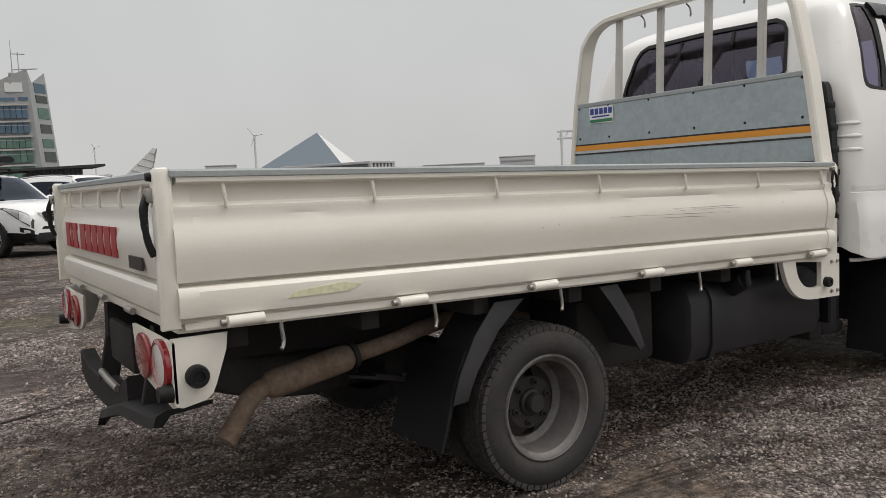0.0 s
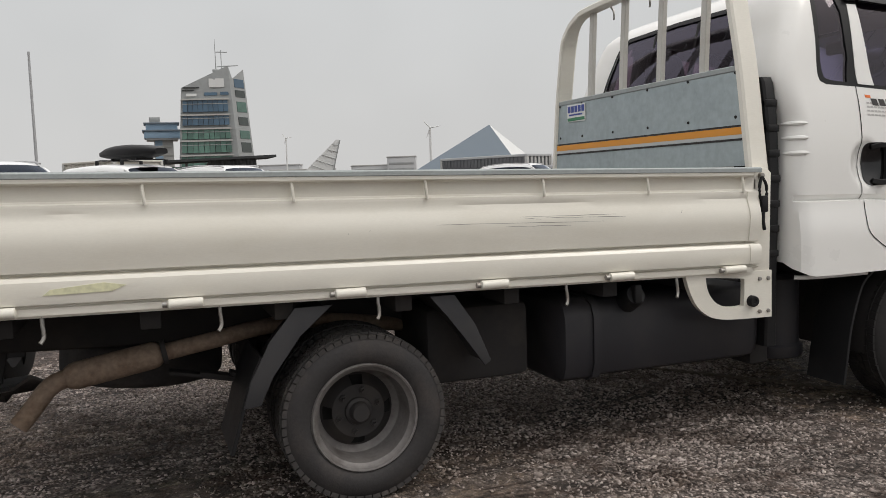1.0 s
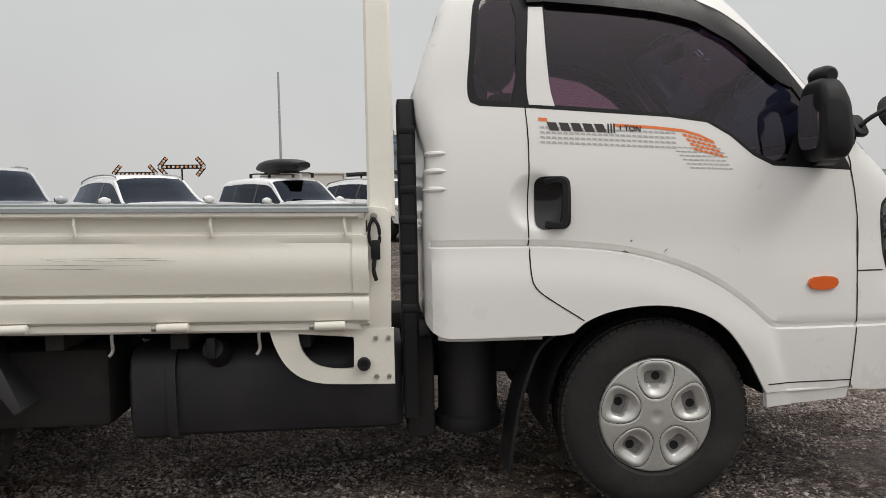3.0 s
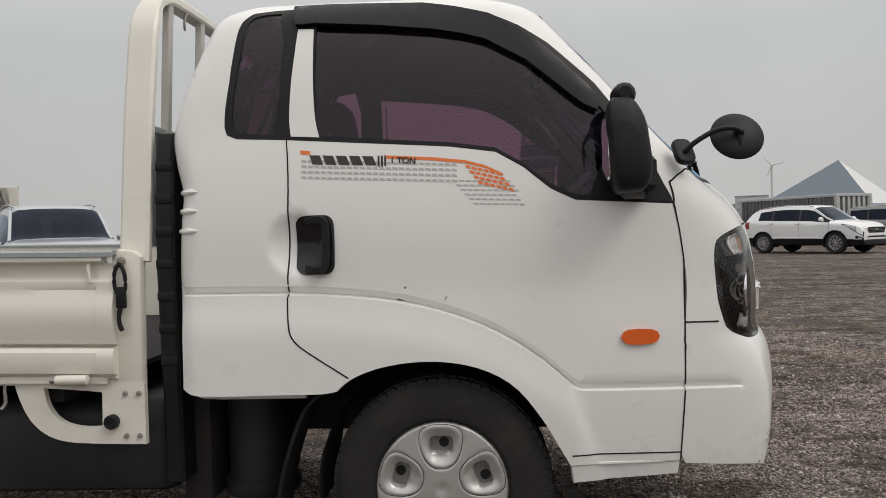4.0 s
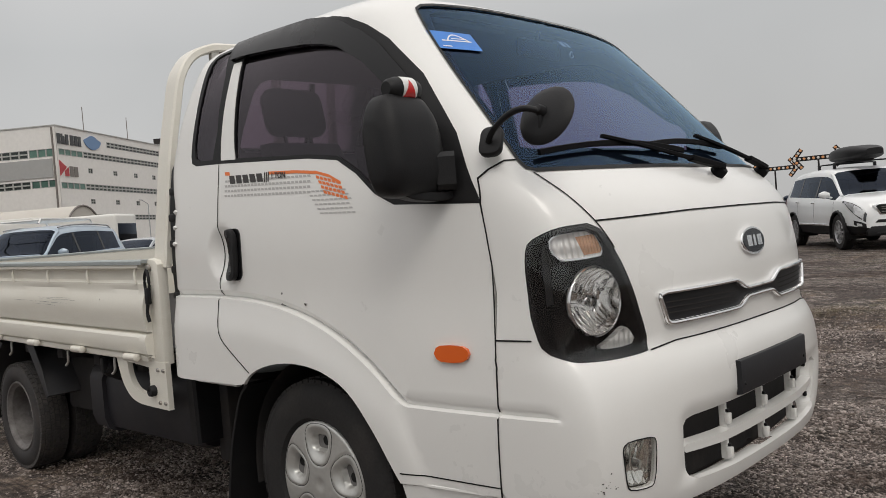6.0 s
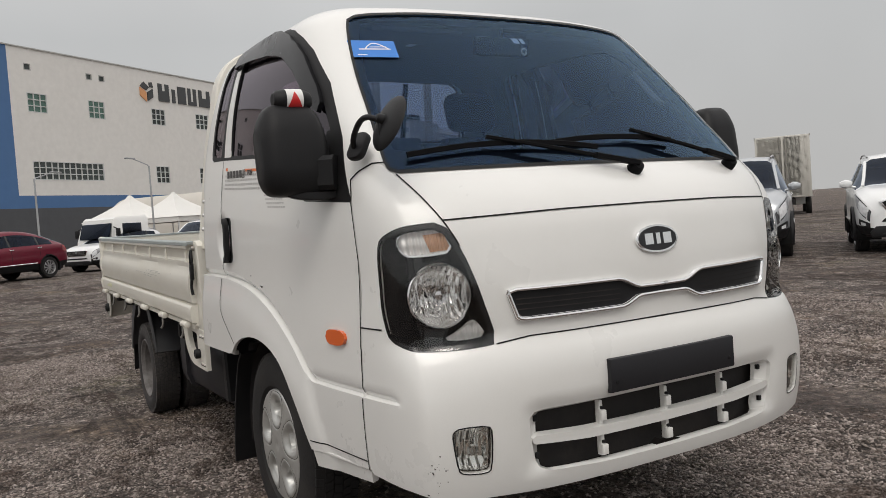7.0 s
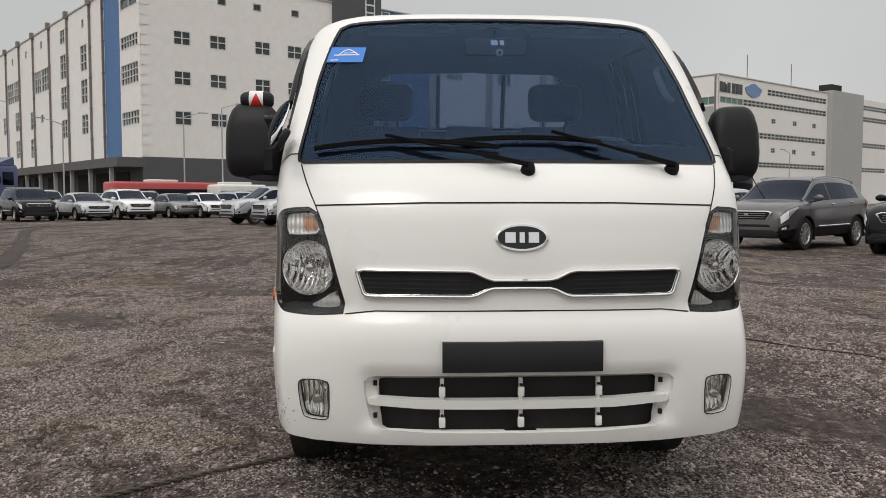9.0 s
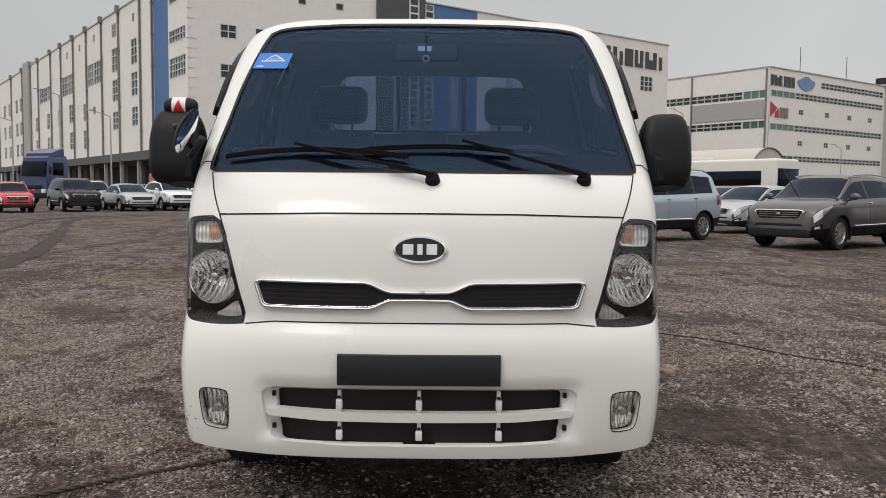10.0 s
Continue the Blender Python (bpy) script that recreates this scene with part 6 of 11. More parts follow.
    add_rings(bm, rings, closed=False, caps=False)
    part("arch_liner", bm, M["matt"], truck, "black wheel arch liner")
    # mud flaps
    bm = bmesh.new()
    add_tube(bm, bend([(2.25, s * 0.74, 0.62), (2.19, s * 0.74, 0.56), (2.13, s * 0.745, 0.40), (2.10, s * 0.75, 0.25), (2.085, s * 0.75, 0.155)], 4), 0.0, flat=(0.006, 0.10), up=(0, 1, 0))
    part("front_mud_flap", bm, M["black"], truck, "black rubber mud flap")
    bm = bmesh.new()
    add_tube(bm, bend([(-0.28, s * 0.66, 0.52), (-0.325, s * 0.66, 0.42), (-0.36, s * 0.66, 0.30), (-0.385, s * 0.66, 0.22)], 4), 0.0, flat=(0.006, 0.16), up=(0, 1, 0))
    part("rear_mud_flap", bm, M["black"], truck, "black rubber mud flap")
    # two blades of the rear mudguard
    for pts in ([(-0.07, 0.665), (-0.15, 0.60), (-0.235, 0.50), (-0.285, 0.40)], [(0.30, 0.665), (0.37, 0.60), (0.44, 0.51), (0.49, 0.425)]):
        bm = bmesh.new()
        add_tube(bm, bend([(x, s * 0.70, z) for x, z in pts], 4), 0.0, flat=(0.007, 0.13), up=(0, 1, 0))
        guard_ = part("mudguard", bm, M["guard"], truck, "grey-black plastic mudguard blade")
        bm = bmesh.new()
        skirt = [(-0.05, 0.67), (-0.17, 0.67), (-0.255, 0.57), (-0.318, 0.45), (-0.345, 0.365), (-0.29, 0.37), (-0.25, 0.46), (-0.16, 0.58)] if pts[0][0] < 0 else [(0.28, 0.67), (0.37, 0.67), (0.445, 0.56), (0.500, 0.43), (0.475, 0.415), (0.41, 0.51), (0.345, 0.595)]
        add_prism(bm, skirt, Matrix.Translation((0, s * 0.825, 0)) @ outward(s) if s < 0 else Matrix.Translation((0, s * 0.825, 0)) @ SIDE, 0.008, 0.002)
        fill(bm)
        part("skirt", bm, M["guard"], guard_)

m = Matrix.Translation((-0.63, -0.12, 0.44)) @ Matrix.Rotation(radians(4), 4, "Y")
bm = bmesh.new()
add_tyre(bm, m, 0.29, 0.16, 0.18, 40)
sp = part("spare_wheel", bm, M["tyre_dusty"], truck, "dirty spare wheel hung under the bed")
bm = bmesh.new()
add_lathe(bm, [(0.185, -0.05), (0.17, -0.04), (0.15, -0.02), (0.0, -0.02)], m, 30)
part("rim", bm, M["rim_dark"], sp)
bm = bmesh.new()
add_box(bm, (-0.63, -0.12, 0.53), (0.08, 0.08, 0.14), 0.01)
part("hanger", bm, M["matt"], sp)
# rear under-run bar: a dropped black beam, a folded step plate and a bright tow rod
bm = bmesh.new()
add_rings(bm, [[(-1.13 - dx, y, z + dz) for dx, dz in ((0.02, 0.052), (0.028, 0.045), (0.028, -0.045), (0.02, -0.052), (-0.03, -0.052), (-0.03, 0.052))] for y, z in ((0.78, 0.375), (0.70, 0.350), (0.62, 0.335), (0.15, 0.335), (0.05, 0.350), (-0.05, 0.395), (-0.12, 0.42))])
fill(bm)
bar = part("under_run_bar", bm, M["matt"], truck, "black rear under-run bar")
bm = bmesh.new()
step = [(-1.19, 0.262), (-1.18, 0.292), (-1.15, 0.305), (-1.02, 0.312), (-1.02, 0.300), (-1.14, 0.288), (-1.165, 0.258)]
add_rings(bm, [[(x, y, z + dz) for x, z in step] for y, dz in ((0.30, -0.045), (0.26, -0.01), (-0.10, 0.085), (-0.52, 0.135), (-0.60, 0.155))])
fill(bm)
part("step_plate", bm, M["black"], bar)
bm = bmesh.new()
add_tube(bm, [(-1.16, 0.30, 0.418), (-1.165, 0.15, 0.414), (-1.16, 0.02, 0.405)], 0.013, 10)
part("tow_rod", bm, M["steel"], bar, "bright steel rod")
for y in (-0.30, 0.36):
    bm = bmesh.new()
    add_tube(bm, [(-1.07, y, 0.64), (-1.10, y, 0.50), (-1.13, y, 0.36)], 0.0, flat=(0.035, 0.012), up=(0, 1, 0))
    part("hanger", bm, M["matt"], bar)
bm = bmesh.new()
add_box(bm, (-1.12, 0.05, 0.55), (0.03, 0.36, 0.15), 0.01)
part("rear_plate_holder", bm, M["matt"], bar)

# headboard guard behind the cab
bm = bmesh.new()
half = [(1.677, 0.803, 1.03), (1.677, 0.772, 1.25), (1.677, 0.742, 1.46), (1.677, 0.703, 1.65), (1.677, 0.677, 1.765), (1.677, 0.645, 1.828), (1.677, 0.602, 1.873), (1.677, 0.54, 1.904), (1.677, 0.46, 1.920), (1.677, 0.2, 1.928)]
path = [(x, -y, z) for x, y, z in half] + [(1.677, 0, 1.929)] + [(x, y, z) for x, y, z in half[::-1]]
p2 = bend(path, 4)
rings = []
for i, p in enumerate(p2):
    d = (p2[min(i + 1, len(p2) - 1)] - p2[max(i - 1, 0)]).normalized()
    lean = Vector((1, 0, 0))
    lean = (lean - d * lean.dot(d)).normalized()
    other = d.cross(lean)
    w = 0.046 if p.z < 1.80 else 0.046 - 0.014 * min(1.0, (p.z - 1.80) / 0.1)
    h = 0.018
    rings.append([p + lean * a * w + other * b * h for a, b in ((1, 0.6), (0.8, 1), (-0.8, 1), (-1, 0.6), (-1, -0.6), (-0.8, -1), (0.8, -1), (1, -0.6))])
add_rings(bm, rings)
fill(bm)
guard = part("headboard_frame", bm, M["cream"], truck, "cream bent steel headboard frame")
lean_x = lambda z: 1.664
bm = bmesh.new()
rows = []
for z, w in ((1.075, 0.795), (1.46, 0.742)):
    rows.append([(lean_x(z) + o, y * w, z) for o, y in ((-0.022, -1), (-0.022, 1), (-0.016, 1), (-0.016, -1))])
add_rings(bm, rows)
fill(bm)
sheet_ = part("headboard_sheet", bm, M["galv"], guard, "scuffed galvanised headboard sheet with an orange stripe")
for z0, z1, mat, o in ((1.230, 1.238, "rim_dark", 0.0), (1.200, 1.2295, "orange", 0.0), (1.185, 1.1995, "galv_pale", 0.0), (1.176, 1.1845, "rim_dark", 0.0)):
    bm = bmesh.new()
    w = 0.772
    add_rings(bm, [[(lean_x(z) + o2, y * w, z) for o2, y in ((-0.025, -1), (-0.025, 1), (-0.020, 1), (-0.020, -1))] for z in (z0, z1)])
    fill(bm)
    part("stripe", bm, M[mat], sheet_)
for y in (-0.72, -0.42, -0.12, 0.18, 0.48, 0.72):
    for z in (1.445, 1.27):
        bm = bmesh.new()
        add_lathe(bm, [(0.0, 0.005), (0.005, 0.004), (0.007, 0.0)], Matrix.Translation((lean_x(z) - 0.022, y, z)) @ BACK, 8)
        part("rivet", bm, M["matt"], sheet_)
bm = bmesh.new()
add_prism(bm, [(-0.440, 1.442), (-0.630, 1.446), (-0.630, 1.354), (-0.440, 1.350)], Matrix.Translation((lean_x(1.39) - 0.024, 0, 0)) @ BACK @ Matrix.Diagonal((1, 1, 1, 1)), 0.003)
lab = part("sticker", bm, M["paper"], sheet_, "small white sticker with blue and green print")
tilt_ = Matrix.Translation((lean_x(1.39) - 0.0265, 0, 0)) @ BACK
for k in range(5):
    a = -0.622 + 0.0365 * k
    bm = bmesh.new()
    add_prism(bm, [(a, 1.436), (a + 0.028, 1.436), (a + 0.028, 1.402), (a, 1.402)], tilt_, 0.002)
    part("printed_bar", bm, M["ink_blue"], lab)
bm = bmesh.new()
add_prism(bm, [(-0.610, 1.393), (-0.470, 1.393), (-0.470, 1.385), (-0.610, 1.385)], tilt_, 0.002)
part("printed_bar", bm, M["ink_blue"], lab)
bm = bmesh.new()
add_prism(bm, [(-0.626, 1.374), (-0.446, 1.374), (-0.446, 1.357), (-0.626, 1.357)], tilt_, 0.002)
part("printed_bar", bm, M["ink_green"], lab)
bm = bmesh.new()
add_tube(bm, [(lean_x(1.462) - 0.01, -0.742, 1.462), (lean_x(1.462) - 0.01, 0.742, 1.462)], 0.0, flat=(0.016, 0.012))
part("cross_rail", bm, M["rail"], guard)
for y in (-0.497, -0.19, 0.12, 0.42):
    bm = bmesh.new()
    add_tube(bm, bend([(lean_x(1.46), y, 1.46), (1.674, y, 1.66), (1.684, y, 1.83), (1.688, y, 1.915)], 3), 0.0, flat=(0.019, 0.013), up=(1, 0, 0))
    part("upright", bm, M["bar_paint"], guard)
for y in (-0.36, -0.04, 0.27):
    bm = bmesh.new()
    add_tube(bm, bend([(1.70, y, 1.905), (1.70, y - 0.02, 1.885), (1.70, y - 0.026, 1.855), (1.70, y - 0.022, 1.838)], 3), 0.005, 6)
    part("rope_hook", bm, M["steel"], guard)
# black intake duct between cab and headboard, with moulded bands
bm = bmesh.new()
duct = [(0.34, 0.62, 0.78), (0.60, 0.62, 0.785), (1.00, 0.60, 0.800), (1.25, 0.58, 0.790), (1.40, 0.56, 0.768), (1.425, 0.57, 0.755)]
add_rings(bm, [[(1.738, -y0, z), (1.738, -y1 + 0.008, z), (1.746, -y1, z), (1.786, -y1, z), (1.796, -y1 + 0.010, z), (1.796, -y0, z)] for z, y0, y1 in duct])
fill(bm)
snorkel = part("intake_snorkel", bm, M["black"], truck, "black ribbed air intake duct behind the cab")
for k in range(7):
    bm = bmesh.new()
    z = 0.72 + 0.10 * k
    w = lin([(d[0], d[2]) for d in duct], z)[0]
    add_box(bm, (1.766, -(w - 0.07), z), (0.056, 0.15, 0.030), 0.006)
    part("duct_rib", bm, M["black"], snorkel)

# mirrors
for s in (-1, 1):
    bm = bmesh.new()
    rings = []
    for k in range(15):
        t = k / 14
        c = math.cos(math.pi * t)
        y = (0.899 - 0.098 * c) if s < 0 else (0.872 - 0.092 * c)
        hw = 0.078 * (1 - 0.42 * abs(-c) ** 7)
        up, down = 0.136 * (1 - 0.60 * abs(c) ** 5), 0.132 * (1 - 0.30 * abs(c) ** 8)
        ring = []
        for a, b in rounded(2, 2, 0.62, 5):
            dx = hw * a * (1.0 - 0.26 * max(0.0, b) if a > 0 else 0.55)
            ring.append((3.138 + dx + 0.018 * (1 - t) - 0.006 * b, s * y, 1.314 + 0.010 * t + (up if b > 0 else down) * b))
        rings.append(ring)
    add_rings(bm, rings)
    fill(bm)
    mir = part("door_mirror", bm, M["black"], truck, "black plastic door mirror", 50)
    bm = bmesh.new()
    add_prism(bm, rounded(0.13, 0.18, 0.04), Matrix.Translation((3.106, s * 0.90, 1.315)) @ BACK, 0.006)
    part("mirror_glass", bm, M["mirror"], mir)
    bm = bmesh.new()
    add_tube(bm, bend([(3.20, s * 0.79, 1.19), (3.19, s * 0.84, 1.185), (3.17, s * 0.90, 1.192), (3.16, s * 0.93, 1.205)], 4), 0.0, flat=(0.03, 0.012))
    add_tube(bm, bend([(3.225, s * 0.785, 1.25), (3.21, s * 0.80, 1.25), (3.19, s * 0.82, 1.25)], 3), 0.0, flat=(0.05, 0.05))
    part("arm", bm, M["black"], mir)
# warning light with a red and white reflector, on the near mirror
bm = bmesh.new()
add_tube(bm, [(3.155, -0.830, 1.468), (3.155, -0.838, 1.468), (3.155, -0.86, 1.468), (3.155, -0.915, 1.468), (3.155, -0.937, 1.468), (3.155, -0.945, 1.468)], [0.018, 0.026, 0.032, 0.032, 0.026, 0.018], 18)
wl_ = part("mirror_reflector", bm, M["black"], truck, "small black pod with a red and white reflector")
bm = bmesh.new()
add_rings(bm, [[(3.155 + 0.0335 * math.cos(radians(a)), y, 1.468 + 0.0335 * math.sin(radians(a))) for a in range(-50, 71, 10)] for y in (-0.912, -0.862)], closed=False, caps=False)
fill(bm)
part("white_patch", bm, M["paper"], wl_)
bm = bmesh.new()
n = 8
prev = None
for k in range(n + 1):
    a = -48 + 88 * k / n
    w = 0.023 * (1 - k / n) + 0.0005
    cur = [bm.verts.new((3.155 + 0.0345 * math.cos(radians(a)), y, 1.468 + 0.0345 * math.sin(radians(a)))) for y in (-0.887 - w, -0.887 + w)]
    if prev:
        bm.faces.new((prev[0], prev[1], cur[1], cur[0]))
    prev = cur
fill(bm)
part("red_triangle", bm, M["red_plastic"], wl_)
bm = bmesh.new()
add_box(bm, (3.155, -0.887, 1.440), (0.03, 0.06, 0.02), 0.004)
part("foot", bm, M["black"], wl_)
# round front-view mirror on a bent arm
bm = bmesh.new()
add_prism(bm, rounded(0.062, 0.085, 0.022), Matrix.Translation((3.345, -0.764, 1.305)) @ Matrix.Rotation(radians(18), 4, "Z") @ Matrix.Rotation(radians(-30), 4, "X") @ SIDE, 0.024, 0.007)
rm = part("round_mirror", bm, M["black"], truck, "round black front-view mirror on a bent arm")
bm = bmesh.new()
add_tube(bm, bend([(3.350, -0.79, 1.310), (3.376, -0.80, 1.335), (3.432, -0.806, 1.366), (3.478, -0.806, 1.374), (3.508, -0.792, 1.366), (3.511, -0.776, 1.362)], 4), 0.008, 10)
part("arm", bm, M["black"], rm)
bm = bmesh.new()
axis = Vector((0.0, 0.91, -0.41)).normalized()
face = Matrix.Translation((3.511, -0.759, 1.355)) @ axis.to_track_quat("Z", "Y").to_matrix().to_4x4()
add_lathe(bm, [(0.0, -0.019), (0.030, -0.0175), (0.055, -0.012), (0.074, -0.003), (0.079, 0.003), (0.075, 0.005)], face, 32)
part("shell", bm, M["black"], rm)
bm = bmesh.new()
add_lathe(bm, [(0.0, -0.040), (0.010, -0.037), (0.014, -0.028), (0.016, -0.016)], face, 14)
add_box(bm, (3.511, -0.783, 1.338), (0.012, 0.014, 0.05), 0.004)
part("knuckle", bm, M["black"], rm)
bm = bmesh.new()
add_lathe(bm, [(0.075, 0.004), (0.045, 0.008), (0.0, 0.010)], face, 32)
part("mirror_glass", bm, M["mirror"], rm)


# ---- parked vehicles ----
def spread(table, n):
    lo, hi = table[0][0], table[-1][0]
    return [lo + (hi - lo) * k / (n - 1) for k in range(n)]


CAR_SHAPES = {  # x, centre top, belt, half width, bottom, roof half width; all as shares of half length, height or half width
    "suv": [(-1.0, 0.58, 0.50, 0.70, 0.30, 0.84), (-0.975, 0.66, 0.60, 0.86, 0.23, 0.84), (-0.93, 0.80, 0.635, 0.92, 0.20, 0.80), (-0.86, 0.945, 0.63, 0.95, 0.18, 0.74), (-0.62, 0.985, 0.62, 0.98, 0.16, 0.73), (-0.28, 1.0, 0.60, 1.0, 0.16, 0.73),
            (0.05, 0.985, 0.59, 1.0, 0.16, 0.72), (0.24, 0.945, 0.585, 0.995, 0.16, 0.71), (0.40, 0.80, 0.582, 0.99, 0.16, 0.76), (0.55, 0.655, 0.580, 0.975, 0.16, 0.82), (0.66, 0.645, 0.585, 0.97, 0.17, 0.84), (0.82, 0.62, 0.565, 0.95, 0.17, 0.84), (0.92, 0.585, 0.53, 0.90, 0.17, 0.82), (0.978, 0.52, 0.47, 0.81, 0.18, 0.80), (1.0, 0.43, 0.39, 0.72, 0.20, 0.80)],
    "crossover": [(-1.0, 0.56, 0.49, 0.72, 0.30, 0.84), (-0.975, 0.67, 0.61, 0.86, 0.24, 0.84), (-0.93, 0.79, 0.665, 0.92, 0.20, 0.80), (-0.82, 0.915, 0.675, 0.95, 0.18, 0.72), (-0.60, 0.968, 0.665, 0.98, 0.16, 0.71), (-0.28, 1.0, 0.645, 1.0, 0.16, 0.71),
                  (0.05, 0.99, 0.63, 1.0, 0.16, 0.70), (0.21, 0.955, 0.625, 0.995, 0.16, 0.70), (0.38, 0.81, 0.62, 0.99, 0.16, 0.75), (0.545, 0.675, 0.615, 0.975, 0.16, 0.82), (0.66, 0.655, 0.605, 0.97, 0.17, 0.84), (0.82, 0.625, 0.57, 0.95, 0.17, 0.84), (0.92, 0.585, 0.53, 0.90, 0.17, 0.82), (0.978, 0.515, 0.465, 0.81, 0.18, 0.80), (1.0, 0.43, 0.39, 0.72, 0.20, 0.80)],
    "coupe": [(-1.0, 0.54, 0.47, 0.72, 0.30, 0.84), (-0.97, 0.64, 0.58, 0.86, 0.24, 0.84), (-0.90, 0.715, 0.655, 0.92, 0.20, 0.82), (-0.78, 0.79, 0.67, 0.95, 0.18, 0.78), (-0.58, 0.895, 0.665, 0.98, 0.16, 0.72), (-0.34, 0.972, 0.65, 1.0, 0.16, 0.70), (-0.10, 1.0, 0.64, 1.0, 0.16, 0.69),
              (0.08, 0.985, 0.63, 1.0, 0.16, 0.69), (0.22, 0.94, 0.62, 0.995, 0.16, 0.70), (0.38, 0.80, 0.61, 0.99, 0.16, 0.75), (0.545, 0.665, 0.605, 0.975, 0.16, 0.82), (0.66, 0.64, 0.59, 0.97, 0.17, 0.84), (0.82, 0.60, 0.55, 0.94, 0.17, 0.82), (0.92, 0.555, 0.50, 0.88, 0.17, 0.80), (0.978, 0.485, 0.44, 0.79, 0.18, 0.78), (1.0, 0.40, 0.36, 0.70, 0.20, 0.78)],
    "sedan": [(-1.0, 0.52, 0.46, 0.70, 0.30, 0.84), (-0.97, 0.62, 0.56, 0.86, 0.24, 0.84), (-0.88, 0.685, 0.62, 0.92, 0.20, 0.84), (-0.68, 0.72, 0.63, 0.96, 0.18, 0.82), (-0.54, 0.83, 0.63, 0.98, 0.16, 0.78), (-0.36, 0.965, 0.625, 1.0, 0.15, 0.70), (-0.08, 1.0, 0.62, 1.0, 0.15, 0.69),
              (0.14, 0.965, 0.615, 1.0, 0.15, 0.69), (0.32, 0.84, 0.61, 0.99, 0.15, 0.75), (0.50, 0.685, 0.605, 0.975, 0.15, 0.82), (0.64, 0.665, 0.60, 0.97, 0.15, 0.84), (0.82, 0.63, 0.57, 0.94, 0.15, 0.82), (0.93, 0.57, 0.515, 0.87, 0.15, 0.80), (0.98, 0.49, 0.44, 0.77, 0.16, 0.78), (1.0, 0.40, 0.36, 0.68, 0.18, 0.78)],
}


# stretches of the length that are glass: side windows, windscreen, rear window
CAR_GLASS = {"suv": ((-0.80, 0.50), (0.25, 0.545), (-0.965, -0.87)), "crossover": ((-0.70, 0.50), (0.22, 0.54), (-0.955, -0.83)), "coupe": ((-0.70, 0.49), (0.22, 0.54), (-0.88, -0.56)), "sedan": ((-0.50, 0.46), (0.16, 0.49), (-0.66, -0.38))}
CAR_STEPS = [0, 1, 2, 2.25, 2.5, 2.75, 3, 3.25, 3.5, 3.75, 4, 4.25, 4.5, 4.75, 5, 6, 6.12, 6.86, 7, 8, 9, 10]


